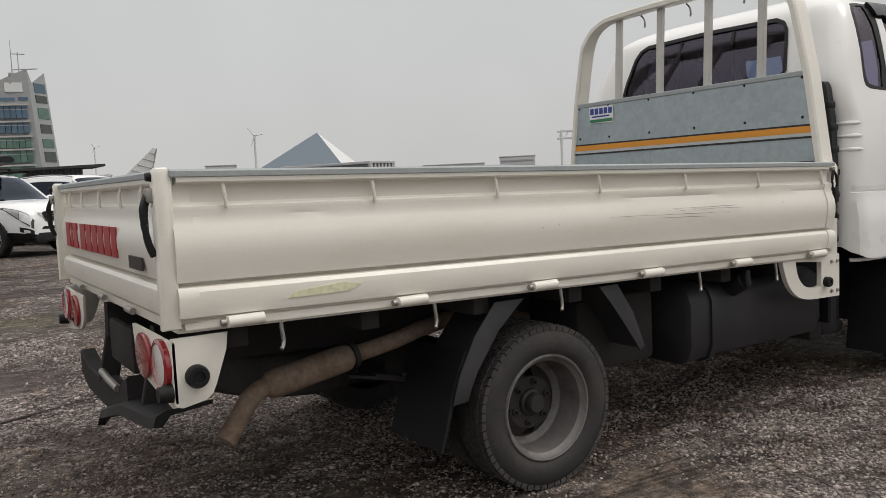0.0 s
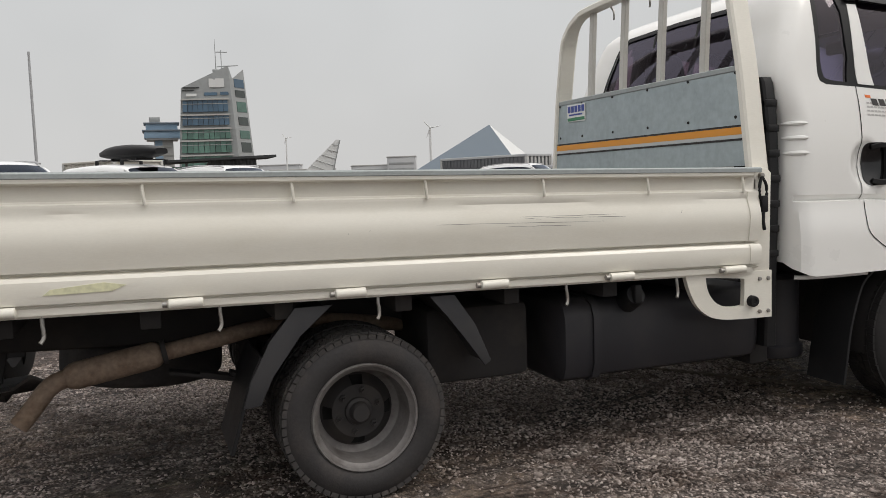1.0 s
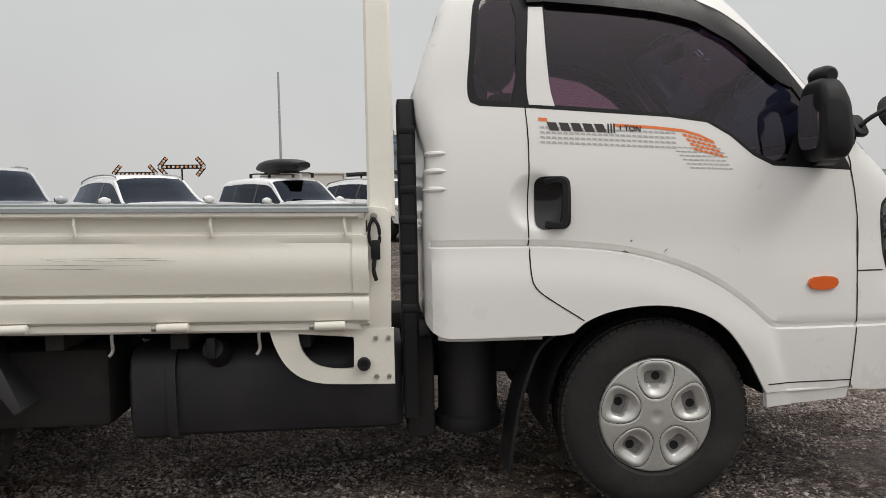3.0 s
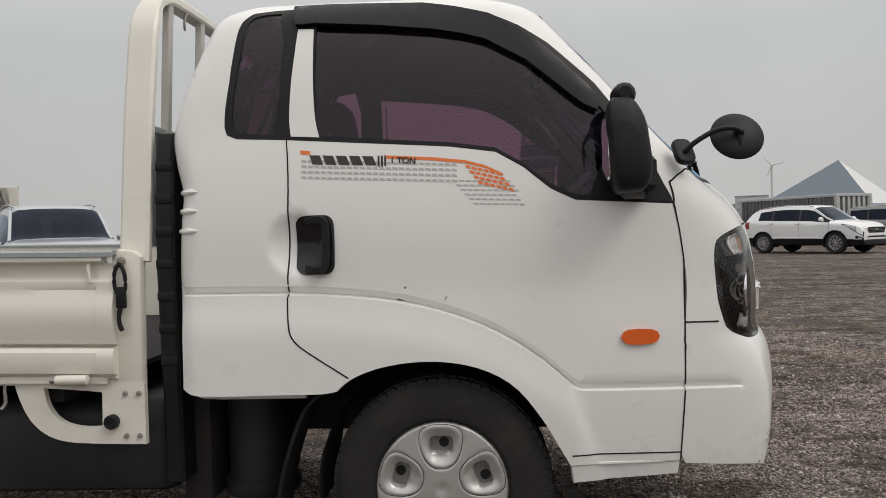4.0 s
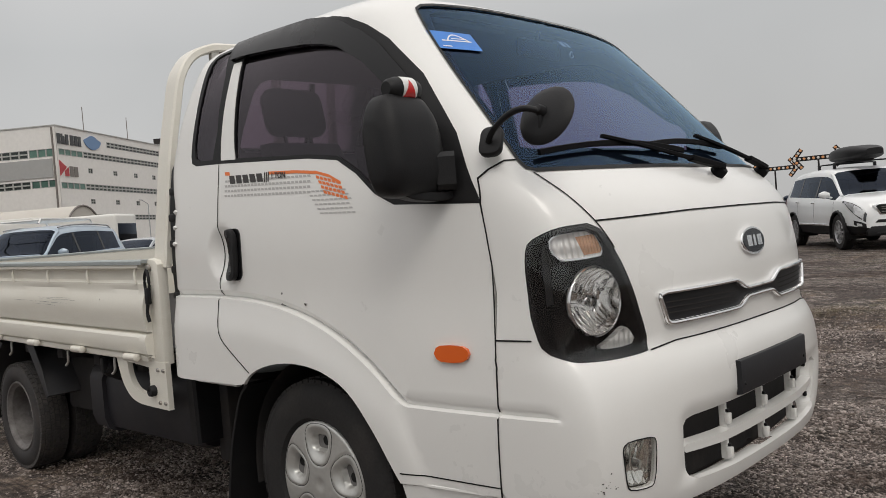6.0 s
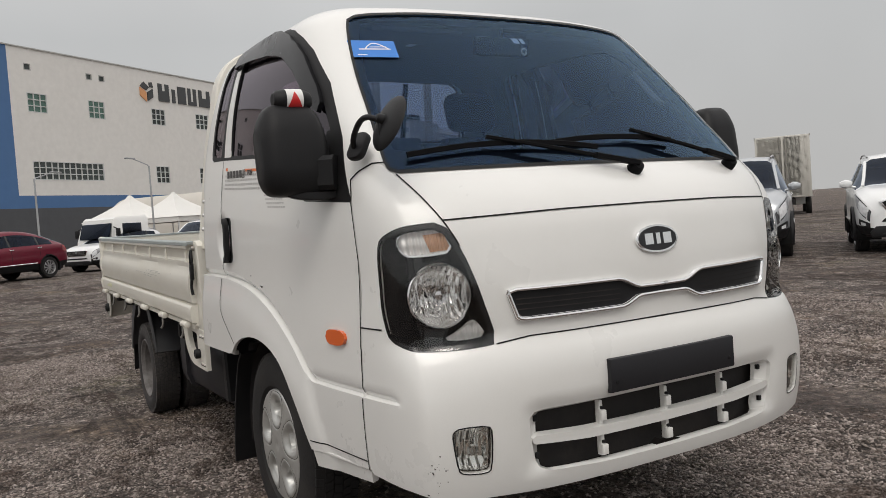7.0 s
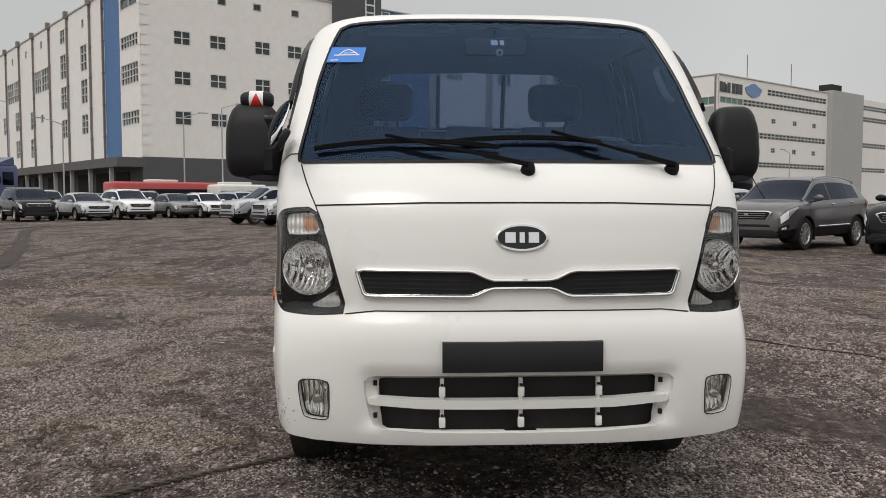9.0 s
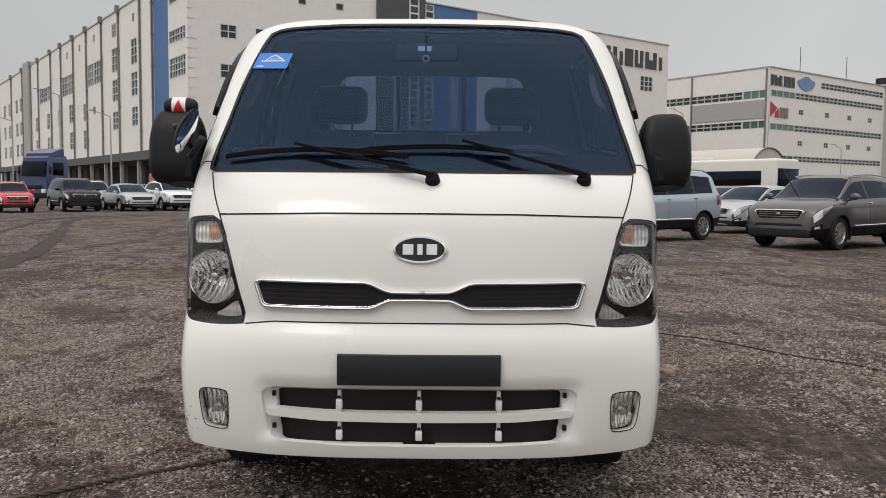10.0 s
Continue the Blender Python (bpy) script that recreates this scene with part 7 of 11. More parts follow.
def car(name, label, at, turn, paint, shape="suv", size=(4.45, 1.83, 1.66), category="car", rails=True, chrome_grille=True, cladding=True, lifted_wiper=False):
    """A parked car built round the origin, nose towards +x."""
    L, W, H = size
    table = [(x * L / 2, t * H, b * H, w * W / 2, z0 * H, r) for x, t, b, w, z0, r in CAR_SHAPES[shape]]
    root = thing(name, label, category, at, turn, "parked cars")
    tall = shape != "sedan"
    r_w = 0.355 if tall else 0.325
    side_, front_, back_ = CAR_GLASS[shape]
    ax = (0.60 * L / 2, -0.60 * L / 2)

    def ring(x):
        t, b, w, z0, r = curve(table, x)
        house = soft(0.06 * H, 0.22 * H, t - b)
        rw = w * r
        ze = t - 0.045 * H * house - (t - b) * 0.35 * (1 - house)
        return [(0, z0), (0.72 * w, z0), (0.93 * w, z0 + 0.05), (0.995 * w, z0 + 0.30 * (b - z0)), (1.0 * w, z0 + 0.55 * (b - z0)), (0.985 * w, b - 0.06), (0.955 * w, b), (rw, ze), (rw * 0.86, t - 0.012 * H * house - (t - b) * 0.08 * (1 - house)), (rw * 0.45, t), (0, t + 0.004)]

    def at_surface(x, k, out=0.0):
        q = ring(x)
        i = min(int(k), len(q) - 2)
        f = k - i
        y, z = q[i][0] + (q[i + 1][0] - q[i][0]) * f, q[i][1] + (q[i + 1][1] - q[i][1]) * f
        dy, dz = q[i + 1][0] - q[i][0], q[i + 1][1] - q[i][1]
        ln = math.hypot(dy, dz) or 1
        return x, y + dz / ln * out, z - dy / ln * out

    n = 81
    xs = spread(table, n)
    rows_ = [[at_surface(x, k)[1:] if k < 10 else ring(x)[10] for k in CAR_STEPS] for x in xs]
    kinds = {"body": [], "glass_side": [], "glass_front": [], "glass_back": [], "clad": []}
    half = L / 2
    r_a = r_w + 0.045
    cut = lambda x, z: next((a for a in ax if math.hypot(x - a, z - r_w) < r_a), None)
    for i in range(n - 1):
        xc = (xs[i] + xs[i + 1]) / 2
        xm = xc / half
        for k in range(len(CAR_STEPS) - 1):
            band = CAR_STEPS[k]
            kind = "body"
            if band == 6.12 and side_[0] < xm < side_[1]:
                kind = "glass_side"
            if band >= 7:
                kind = "glass_front" if front_[0] < xm < front_[1] else "glass_back" if back_[0] < xm < back_[1] else "body"
            if cladding and 1 <= band < 3:
                kind = "clad"
            # gaps for the wheel arches
            if 1 < band < 5 and cut(xc, (rows_[i][k][1] + rows_[i][k + 1][1]) / 2) is not None:
                continue
            kinds[kind].append((i, k))
    look_ = {"body": paint, "clad": M["black"], "glass_side": M["car_glass"], "glass_front": M["car_glass"], "glass_back": M["car_glass"]}
    names = {"body": "body", "clad": "cladding", "glass_side": "side_windows", "glass_front": "windscreen", "glass_back": "rear_window"}
    for kind, cells in kinds.items():
        sides = [(-1,), (1,)] if kind == "glass_side" else [(-1, 1)]
        for ss in sides:
            bm = bmesh.new()
            cache = {}

            def vert(i, k, s):
                q = rows_[i][k]
                key = (i, k, s if q[0] else 0)
                if key not in cache:
                    x, z = xs[i], q[1]
                    a = cut(x, z) if 1 < CAR_STEPS[k] < 5 else None
                    if a is not None:
                        # the arch's edge is a true arc
                        d = math.hypot(x - a, z - r_w) or 1
                        x, z = a + (x - a) * r_a / d, r_w + (z - r_w) * r_a / d
                    cache[key] = bm.verts.new((x, s * q[0], z))
                return cache[key]
            for s in ss:
                for i, k in cells:
                    f = [vert(i, k, s), vert(i + 1, k, s), vert(i + 1, k + 1, s), vert(i, k + 1, s)]
                    f = list(dict.fromkeys(f))
                    if len(f) > 2:
                        bm.faces.new(f if s > 0 else f[::-1])
            if kind == "body":
                for i in (0, n - 1):
                    last_ = len(CAR_STEPS) - 1
                    loop = [vert(i, k, 1) for k in range(last_ + 1)] + [vert(i, k, -1) for k in range(last_ - 1, 0, -1)]
                    bm.faces.new(list(dict.fromkeys(loop)))
            fill(bm)
            part(names[kind] if kind != "glass_side" else "side_window", bm, look_[kind], root, sharp=45)
    # dark inside and underside
    bm = bmesh.new()
    add_box(bm, (-0.1 * L / 2, 0, 0.46 * H), (0.98 * L * 0.78, W * 0.80, 0.30 * H), 0.02)
    for x in (0.02, -0.42):
        for y in (-0.38, 0.38):
            add_box(bm, (x * L / 2 - 0.1, y, 0.68 * H), (0.16, 0.46, 0.34 * H), 0.05)
    part("seats", bm, M["seat"], root)
    bm = bmesh.new()
    add_box(bm, (0, 0, 0.19 * H + 0.06), (L * 0.90, W * 0.82, 0.20), 0.03)
    part("underside", bm, M["matt"], root)
    for a in ax:
        for s in (-1, 1):
            m = Matrix.Translation((a, s * (W / 2 - 0.125), r_w)) @ outward(s)
            bm = bmesh.new()
            add_lathe(bm, [(r_w * 0.66, -0.09), (r_w * 0.92, -0.105), (r_w, -0.07), (r_w, 0.07), (r_w * 0.92, 0.105), (r_w * 0.66, 0.095)], m, 28)
            wh = part("wheel", bm, M["tyre"], root)
            bm = bmesh.new()
            add_lathe(bm, [(r_w * 0.68, 0.09), (r_w * 0.64, 0.10), (r_w * 0.58, 0.06), (r_w * 0.55, 0.0)], m, 28)
            for k in range(10):
                t2 = m @ Matrix.Rotation(2 * math.pi * k / 10, 4, "Z")
                add_prism(bm, [(0.03, -0.010), (r_w * 0.62, -0.022), (r_w * 0.62, 0.022), (0.03, 0.010)], t2 @ Matrix.Translation((0, 0, 0.06)), 0.025)
            add_lathe(bm, [(0.0, 0.095), (0.05, 0.092), (0.06, 0.06)], m, 14)
            part("rim", bm, M["alloy"], wh)
            bm = bmesh.new()
            add_lathe(bm, [(r_w * 0.6, 0.02), (0.0, 0.02)], m, 20)
            part("brake", bm, M["seam"], wh)
            bm = bmesh.new()
            rr = r_w + 0.045
            yb = s * (W / 2 - 0.01)
            arc = [(a + rr * math.cos(radians(d)), yb, r_w + rr * math.sin(radians(d))) for d in range(-20, 201, 11)]
            add_tube(bm, arc, 0.0, flat=(0.014, 0.022), up=(0, 1, 0))
            part("arch_trim", bm, M["black"] if cladding else paint, root)
            bm = bmesh.new()
            rings_ = [[(a + rr * math.cos(radians(d)), s * y, r_w + rr * math.sin(radians(d))) for y in (W / 2 - 0.02, W / 2 - 0.40)] for d in range(-20, 201, 11)]
            add_rings(bm, rings_, closed=False, caps=False)
            part("arch_liner", bm, M["seam"], root)

    def patch(nm, x0, x1, k0, k1, mat, out=0.008, sides=(-1, 1), parent=root, taper=0.0):
        for s in sides:
            bm = bmesh.new()
            rows = []
            for i in range(9):
                f = i / 8
                x = x0 + (x1 - x0) * f
                rows.append([(p[0], p[1] * s, p[2]) for p in (at_surface(x, k0 + taper * (1 - f) + (k1 - k0 - taper * (1 - f)) * j / 4, out) for j in range(5))])
            add_rings(bm, rows, closed=False, caps=False)
            fill(bm)
            part(nm, bm, mat, parent)

    patch("headlamp", 0.70 * half, 0.992 * half, 4.0, 5.75, M["lamp_dark"], 0.012, taper=1.3)
    patch("headlamp_lens", 0.75 * half, 0.90 * half, 4.55, 5.6, M["alloy"], 0.018, taper=0.6)
    patch("headlamp_lens", 0.905 * half, 0.982 * half, 4.25, 5.55, M["lamp_clear"], 0.020, taper=0.2)
    patch("fog_recess", 0.90 * half, 0.992 * half, 2.9, 3.75, M["black"], 0.010, taper=0.3)
    patch("fog_lens", 0.935 * half, 0.975 * half, 3.15, 3.5, M["lamp_clear"], 0.016)
    for xx in ((0.02, -0.45) if tall else (-0.04,)):
        patch("window_pillar", (xx - 0.016) * half, (xx + 0.016) * half, 6.12, 6.86, M["gloss"], 0.004)
    patch("tail_lamp", -0.985 * half, -0.86 * half, 4.4, 5.9, M["red"], 0.012)
    for xx in ((0.50, 0.02, -0.45) if tall else (0.46, -0.04, -0.48)):
        patch("door_gap", (xx - 0.002) * half, (xx + 0.003) * half, 2.4, 6.0, M["seam"], 0.003)
    for xx in (0.06, -0.40):
        for s in (-1, 1):
            bm = bmesh.new()
            p = at_surface(xx * half - 0.10, 5.3, 0.02)
            add_box(bm, (p[0], p[1] * s, p[2]), (0.17, 0.025, 0.028), 0.008)
            part("door_handle", bm, paint if not chrome_grille else M["chrome"], root)
    # nose: grille, lower intake, fog recesses, plate
    zf, xf = curve(table, 0.97 * half)[0], half
    gx = lambda z: half * (0.995 if z < 0.40 * H else 0.975)
    bm = bmesh.new()
    add_prism(bm, [(-0.31 * W, 0.505 * H), (-0.25 * W, 0.395 * H), (0.25 * W, 0.395 * H), (0.31 * W, 0.505 * H), (0.26 * W, 0.525 * H), (-0.26 * W, 0.525 * H)], Matrix.Translation((half * 0.955, 0, 0)) @ FRONT, 0.105, 0.01)
    g = part("grille", bm, M["chrome"] if chrome_grille else M["gloss"], root, "chrome-edged dark front grille" if chrome_grille else "black front grille")
    bm = bmesh.new()
    add_prism(bm, [(-0.288 * W, 0.497 * H), (-0.235 * W, 0.408 * H), (0.235 * W, 0.408 * H), (0.288 * W, 0.497 * H), (0.25 * W, 0.513 * H), (-0.25 * W, 0.513 * H)], Matrix.Translation((half * 0.957, 0, 0)) @ FRONT, 0.106)
    part("mesh", bm, M["seam"], g)
    for z in (0.432 * H, 0.460 * H, 0.487 * H):
        bm = bmesh.new()
        add_box(bm, (half * 0.957 + 0.106, 0, z), (0.01, 0.47 * W, 0.010))
        part("bar", bm, M["steel"] if chrome_grille else M["black"], g)
    bm = bmesh.new()
    add_prism(bm, rounded(0.085, 0.05, 0.02), Matrix.Translation((half * 0.957, 0, 0.475 * H)) @ FRONT, 0.118)
    part("badge", bm, M["chrome"], g)
    bm = bmesh.new()
    add_prism(bm, [(-0.37 * W, 0.165 * H), (0.37 * W, 0.165 * H), (0.385 * W, 0.22 * H), (0.34 * W, 0.275 * H), (-0.34 * W, 0.275 * H), (-0.385 * W, 0.22 * H)], Matrix.Translation((half * 0.950, 0, 0)) @ FRONT, 0.05 * half + 0.012, 0.02)
    part("lower_intake", bm, M["black"], root)
    for s in (-1, 1):
        bm = bmesh.new()
        add_prism(bm, rounded(0.20, 0.10, 0.04), Matrix.Translation((half * 0.925, s * 0.335 * W, 0.285 * H)) @ Matrix.Rotation(radians(s * 28), 4, "Z") @ FRONT, 0.065, 0.006)
        f_ = part("bumper_corner", bm, M["black"], root)
        bm = bmesh.new()
        add_lathe(bm, [(0.0, 0.004), (0.035, 0.0), (0.04, -0.01)], Matrix.Translation((half * 0.925, s * 0.335 * W, 0.285 * H)) @ Matrix.Rotation(radians(s * 28), 4, "Z") @ FRONT @ Matrix.Translation((0, 0, 0.07)), 14)
        part("lens", bm, M["lamp_clear"], f_)
        bm = bmesh.new()
        base = at_surface(0.40 * half, 6.15)
        rings_ = []
        for k in range(6):
            t = k / 5
            b_ = math.sin(math.pi * min(max(t, 0.08), 0.92)) ** 0.5
            rings_.append([(base[0] + 0.02 + 0.075 * b_ * a_, s * (base[1] + 0.03 + 0.20 * t), base[2] + 0.09 + 0.075 * b_ * c_) for a_, c_ in rounded(2, 2, 0.8, 2)])
        add_rings(bm, rings_)
        add_tube(bm, [(base[0] + 0.02, s * (base[1] - 0.02), base[2] + 0.02), (base[0] + 0.02, s * (base[1] + 0.08), base[2] + 0.05)], 0.022, 8)
        fill(bm)
        part("mirror", bm, paint, root)
        if rails and shape in ("suv", "crossover"):
            bm = bmesh.new()
            pts = [at_surface(x * half, 7.6, 0.045 if abs(x + 0.28) < 0.5 else 0.0) for x in (-0.80, -0.74, -0.5, -0.28, -0.05, 0.14, 0.20)]
            add_tube(bm, [(p[0], p[1] * s, p[2]) for p in pts], 0.017, 8)
            part("roof_rail", bm, M["alloy"], root)
    bm = bmesh.new()
    add_prism(bm, [(-0.30 * W, 0.312 * H), (0.30 * W, 0.312 * H), (0.27 * W, 0.345 * H), (-0.27 * W, 0.345 * H)], Matrix.Translation((half * 0.965, 0, 0)) @ FRONT, half * 0.035 + 0.008, 0.006)
    part("bumper_slot", bm, M["black"], root)
    bm = bmesh.new()
    add_prism(bm, [(-0.30 * W, 0.188 * H), (0.30 * W, 0.188 * H), (0.28 * W, 0.205 * H), (-0.28 * W, 0.205 * H)], Matrix.Translation((half * 0.965, 0, 0)) @ FRONT, half * 0.035 + 0.020, 0.006)
    part("skid_plate", bm, M["alloy"] if paint is PAINT["silver"] else M["black"], root)
    for s in (-1, 1):
        bm = bmesh.new()
        a_ = 0.22 if tall else 0.14
        rail_ = [at_surface((a_ + 0.036 * k) * half, 7.0, 0.004) for k in range(10)]
        add_tube(bm, [(p[0], p[1] * s, p[2]) for p in rail_], 0.030, 8)
        fill(bm)
        part("windscreen_pillar", bm, paint, root)
        if cladding and tall:
            bm = bmesh.new()
            strip_ = [at_surface(x * half, 3.15, 0.012) for x in (0.34, 0.1, -0.15, -0.38)]
            add_tube(bm, [(p[0], p[1] * s, p[2]) for p in strip_], 0.016, 6)
            fill(bm)
            part("door_strip", bm, M["chrome"], root)
    if lifted_wiper:
        bm = bmesh.new()
        b_ = at_surface(0.55 * half, 8.5)
        add_tube(bm, [(b_[0] + 0.04, -0.08, b_[2] + 0.01), (b_[0] + 0.10, -0.24, b_[2] + 0.30), (b_[0] + 0.10, -0.42, b_[2] + 0.60)], 0.012, 6)
        part("wiper_arm", bm, M["black"], root, "raised black wiper arm")
    return root


def car_paint(name, color, metal=0.35, rough=0.3, gloss_coat=0.7, level=0.5):
    m = surface(name, color, rough, metal=metal, coat=gloss_coat, stain=0.25, stain_scale=1.6, stain_color=tuple(c * 0.75 + (0.012 if c > 0.1 else 0.004) for c in color), grain=0.03, grain_scale=300)
    m.node_tree.nodes["Principled BSDF"].inputs["Specular IOR Level"].default_value = level
    return m


PAINT = {"white": car_paint("white_paint", (0.78, 0.79, 0.79), 0.0), "silver": car_paint("silver_paint", (0.46, 0.48, 0.50), 0.5), "grey": car_paint("grey_paint", (0.105, 0.100, 0.102), 0.5, 0.32, 0.6, 0.4), "black": car_paint("black_paint", (0.005, 0.005, 0.0065), 0.0, 0.25, 0.45, 0.1),
         "red": car_paint("dark_red_paint", (0.15, 0.006, 0.022), 0.3, 0.35, 0.35, 0.3), "bright": car_paint("red_paint", (0.55, 0.02, 0.02), 0.1), "navy": car_paint("slate_blue_paint", (0.030, 0.040, 0.060), 0.3, 0.3, 0.4, 0.3), "ice": car_paint("pale_blue_paint", (0.42, 0.50, 0.58), 0.35), "pewter": car_paint("pewter_paint", (0.20, 0.205, 0.21), 0.4)}
FACING = -53.5
fleet = [
    ("suv", "dusty grey metallic sport utility car parked on gravel", (-12.65, 8.95), "grey", "crossover", (4.44, 1.855, 1.64)),
    ("suv", "black sport utility car with dusty wheels", (-10.0, 10.9), "black", "crossover", (4.44, 1.855, 1.64)),
    ("suv", "silver seven-seat sport utility car with roof rails", (-5.1, 10.9), "silver", "suv", (4.84, 1.945, 1.80)),
    ("suv", "white sport utility car with a chrome grille", (-2.95, 12.75), "white", "crossover", (4.47, 1.85, 1.66)),
    ("suv", "white sport utility car carrying a black roof box", (-0.6, 16.2), "white", "suv", (4.45, 1.83, 1.66)),
    ("suv", "white sport utility car with black glass roof", (1.7, 18.6), "white", "crossover", (4.44, 1.855, 1.64)),
    ("sedan", "silver four-door saloon with a low bonnet", (-19.8, 10.0), "silver", "sedan", (4.85, 1.83, 1.46)),
    ("sedan", "dark grey saloon with tinted windows", (-25.5, 11.2), "grey", "sedan", (4.9, 1.86, 1.47)),
    ("hatchback", "small bright red hatchback car", (-33.8, -21.1), "bright", "crossover", (3.6, 1.6, 1.48)),
    ("suv", "black sport utility car with chrome trim", (-36.8, -19.4), "black", "suv", (4.68, 1.89, 1.72)),
    ("sedan", "silver luxury saloon with a wide grille", (-38.7, -17.3), "silver", "sedan", (4.87, 1.85, 1.47)),
    ("suv", "white sport utility car with black grille", (-40.4, -15.6), "white", "crossover", (4.7, 1.88, 1.68)),
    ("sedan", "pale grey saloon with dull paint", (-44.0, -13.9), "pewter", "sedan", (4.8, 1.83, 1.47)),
    ("hatchback", "white compact hatchback car", (-43.5, -12.0), "white", "crossover", (3.6, 1.6, 1.50)),
    ("suv", "silver sport utility car with alloy wheels", (-31.6, -6.1), "silver", "crossover", (4.65, 1.89, 1.70)),
    ("suv", "silver sport utility car with a dusty bonnet", (-28.9, -4.2), "silver", "suv", (4.65, 1.89, 1.70)),
    ("hatchback", "small silver compact sport utility car", (-27.2, -2.8), "silver", "crossover", (4.3, 1.80, 1.62)),
    ("coupe", "dark red coupe-shaped sport utility car", (-24.0, -1.05), "red", "coupe", (4.66, 1.88, 1.60)),
    ("suv", "pale blue sport utility car with roof rack", (-14.3, 4.96), "ice", "suv", (4.7, 1.85, 1.80)),
    ("suv", "white estate car with dark windows", (-23.5, 5.8), "white", "suv", (4.6, 1.80, 1.60)),
    ("suv", "slate-blue sport utility car with paper on the windscreen", (-4.6, 19.9), "navy", "suv", (4.41, 1.82, 1.66)),
    ("suv", "dark grey sport utility car behind the front row", (-6.2, 23.2), "grey", "suv", (4.44, 1.85, 1.64)),
    ("suv", "white boxy sport utility car with grey bumpers", (-13.9, 17.1), "white", "suv", (4.7, 1.86, 1.79)),
    ("suv", "pewter sport utility car near the shed", (4.9, 36.8), "pewter", "suv", (4.41, 1.82, 1.66)),
    ("suv", "white sport utility car near the shed", (7.4, 38.5), "white", "suv", (4.44, 1.85, 1.64)),
    ("suv", "dark blue-grey sport utility car", (10.6, 38.2), "navy", "suv", (4.45, 1.83, 1.66)),
    ("suv", "white sport utility car seen from the side", (13.3, 36.5), "white", "crossover", (4.44, 1.855, 1.64)),
    ("suv", "white sport utility car with a black grille", (13.85, 25.75), "white", "crossover", (4.44, 1.855, 1.64)),
    ("suv", "pewter sport utility car in the far row", (19.8, 31.8), "pewter", "suv", (4.5, 1.84, 1.66)),
    ("suv", "silver sport utility car in the second row", (-42.6, -21.0), "silver", "suv", (4.6, 1.85, 1.66)),
    ("sedan", "dark grey saloon in the second row", (-44.4, -18.6), "grey", "sedan", (4.8, 1.83, 1.47)),
    ("suv", "silver sport utility car with a roof rail, second row", (-46.2, -16.4), "silver", "suv", (4.6, 1.85, 1.64)),
    ("sedan", "pewter saloon in the second row", (-48.2, -14.4), "pewter", "sedan", (4.8, 1.83, 1.46)),
    ("suv", "pale blue sport utility car in the second row", (-47.4, -10.6), "ice", "suv", (4.5, 1.83, 1.62)),
    ("sedan", "silver saloon in the second row", (-45.5, -8.3), "silver", "sedan", (4.8, 1.83, 1.46)),
    ("suv", "slate-blue sport utility car in the second row", (-43.6, -5.8), "navy", "suv", (4.5, 1.83, 1.62)),
    ("suv", "white sport utility car behind the silver ones", (-36.0, -2.6), "white", "suv", (4.5, 1.83, 1.60)),
    ("hatchback", "white compact hatchback behind a dark red car", (-27.3, 3.2), "white", "crossover", (3.8, 1.68, 1.50)),
]
for name, label, (x, y), colour, shape, size in fleet:
    c = car(name, label, (x, y, 0.0), (36.5 if x < -33 else FACING) + random.uniform(-2.5, 2.5), PAINT[colour], shape, size, chrome_grille=True, rails="roof box" not in label and shape != "coupe", lifted_wiper="dusty" in label and x > -13)
    if "roof box" in label:
        bm = bmesh.new()
        rings = []
        for k in range(11):
            t = k / 10
            b = math.sin(math.pi * min(max(t, 0.04), 0.96)) ** 0.45
            rings.append([(-1.0 + 2.0 * t, 0.42 * b * a, 0.20 + 0.19 * b * d * (1 if d > 0 else 0.7)) for a, d in rounded(2, 2, 0.6, 3)])
        add_rings(bm, rings)
        fill(bm)
        box = part("roof_box", bm, M["black"], None)
        box.matrix_basis = pose(x - 0.05, y + 0.25, 1.70, 0, 0, FACING)
        tagged(box, "glossy black plastic roof box on a white car", "roof box")
        for xx in (-0.5, 0.4):
            bm = bmesh.new()
            add_tube(bm, [(xx, -0.6, 0.03), (xx, -0.5, 0.05), (xx, 0.5, 0.05), (xx, 0.6, 0.03)], 0.016, 8)
            add_box(bm, (xx, -0.58, -0.01), (0.08, 0.05, 0.12), 0.01)
            add_box(bm, (xx, 0.58, -0.01), (0.08, 0.05, 0.12), 0.01)
            add_box(bm, (xx, 0.0, 0.07), (0.08, 0.4, 0.05), 0.01)
            part("rack_bar", bm, M["black"], box)
    if "roof rack" in label:
        rack = thing("roof_rack", "white steel roof rack on a pale blue car", "roof rack", (x, y, 1.80), FACING)
        for yy in (-0.55, 0.55):
            bm = bmesh.new()
            add_tube(bm, [(-1.1, yy, 0.02), (-1.0, yy, 0.12), (0.9, yy, 0.12), (1.0, yy, 0.02)], 0.02, 8)
            part("side_rail", bm, M["paper"], rack)
        for k in range(7):
            bm = bmesh.new()
            add_tube(bm, [(-0.95 + 0.3 * k, -0.55, 0.10), (-0.95 + 0.3 * k, 0.55, 0.10)], 0.015, 8)
            part("cross_bar", bm, M["paper"], rack)


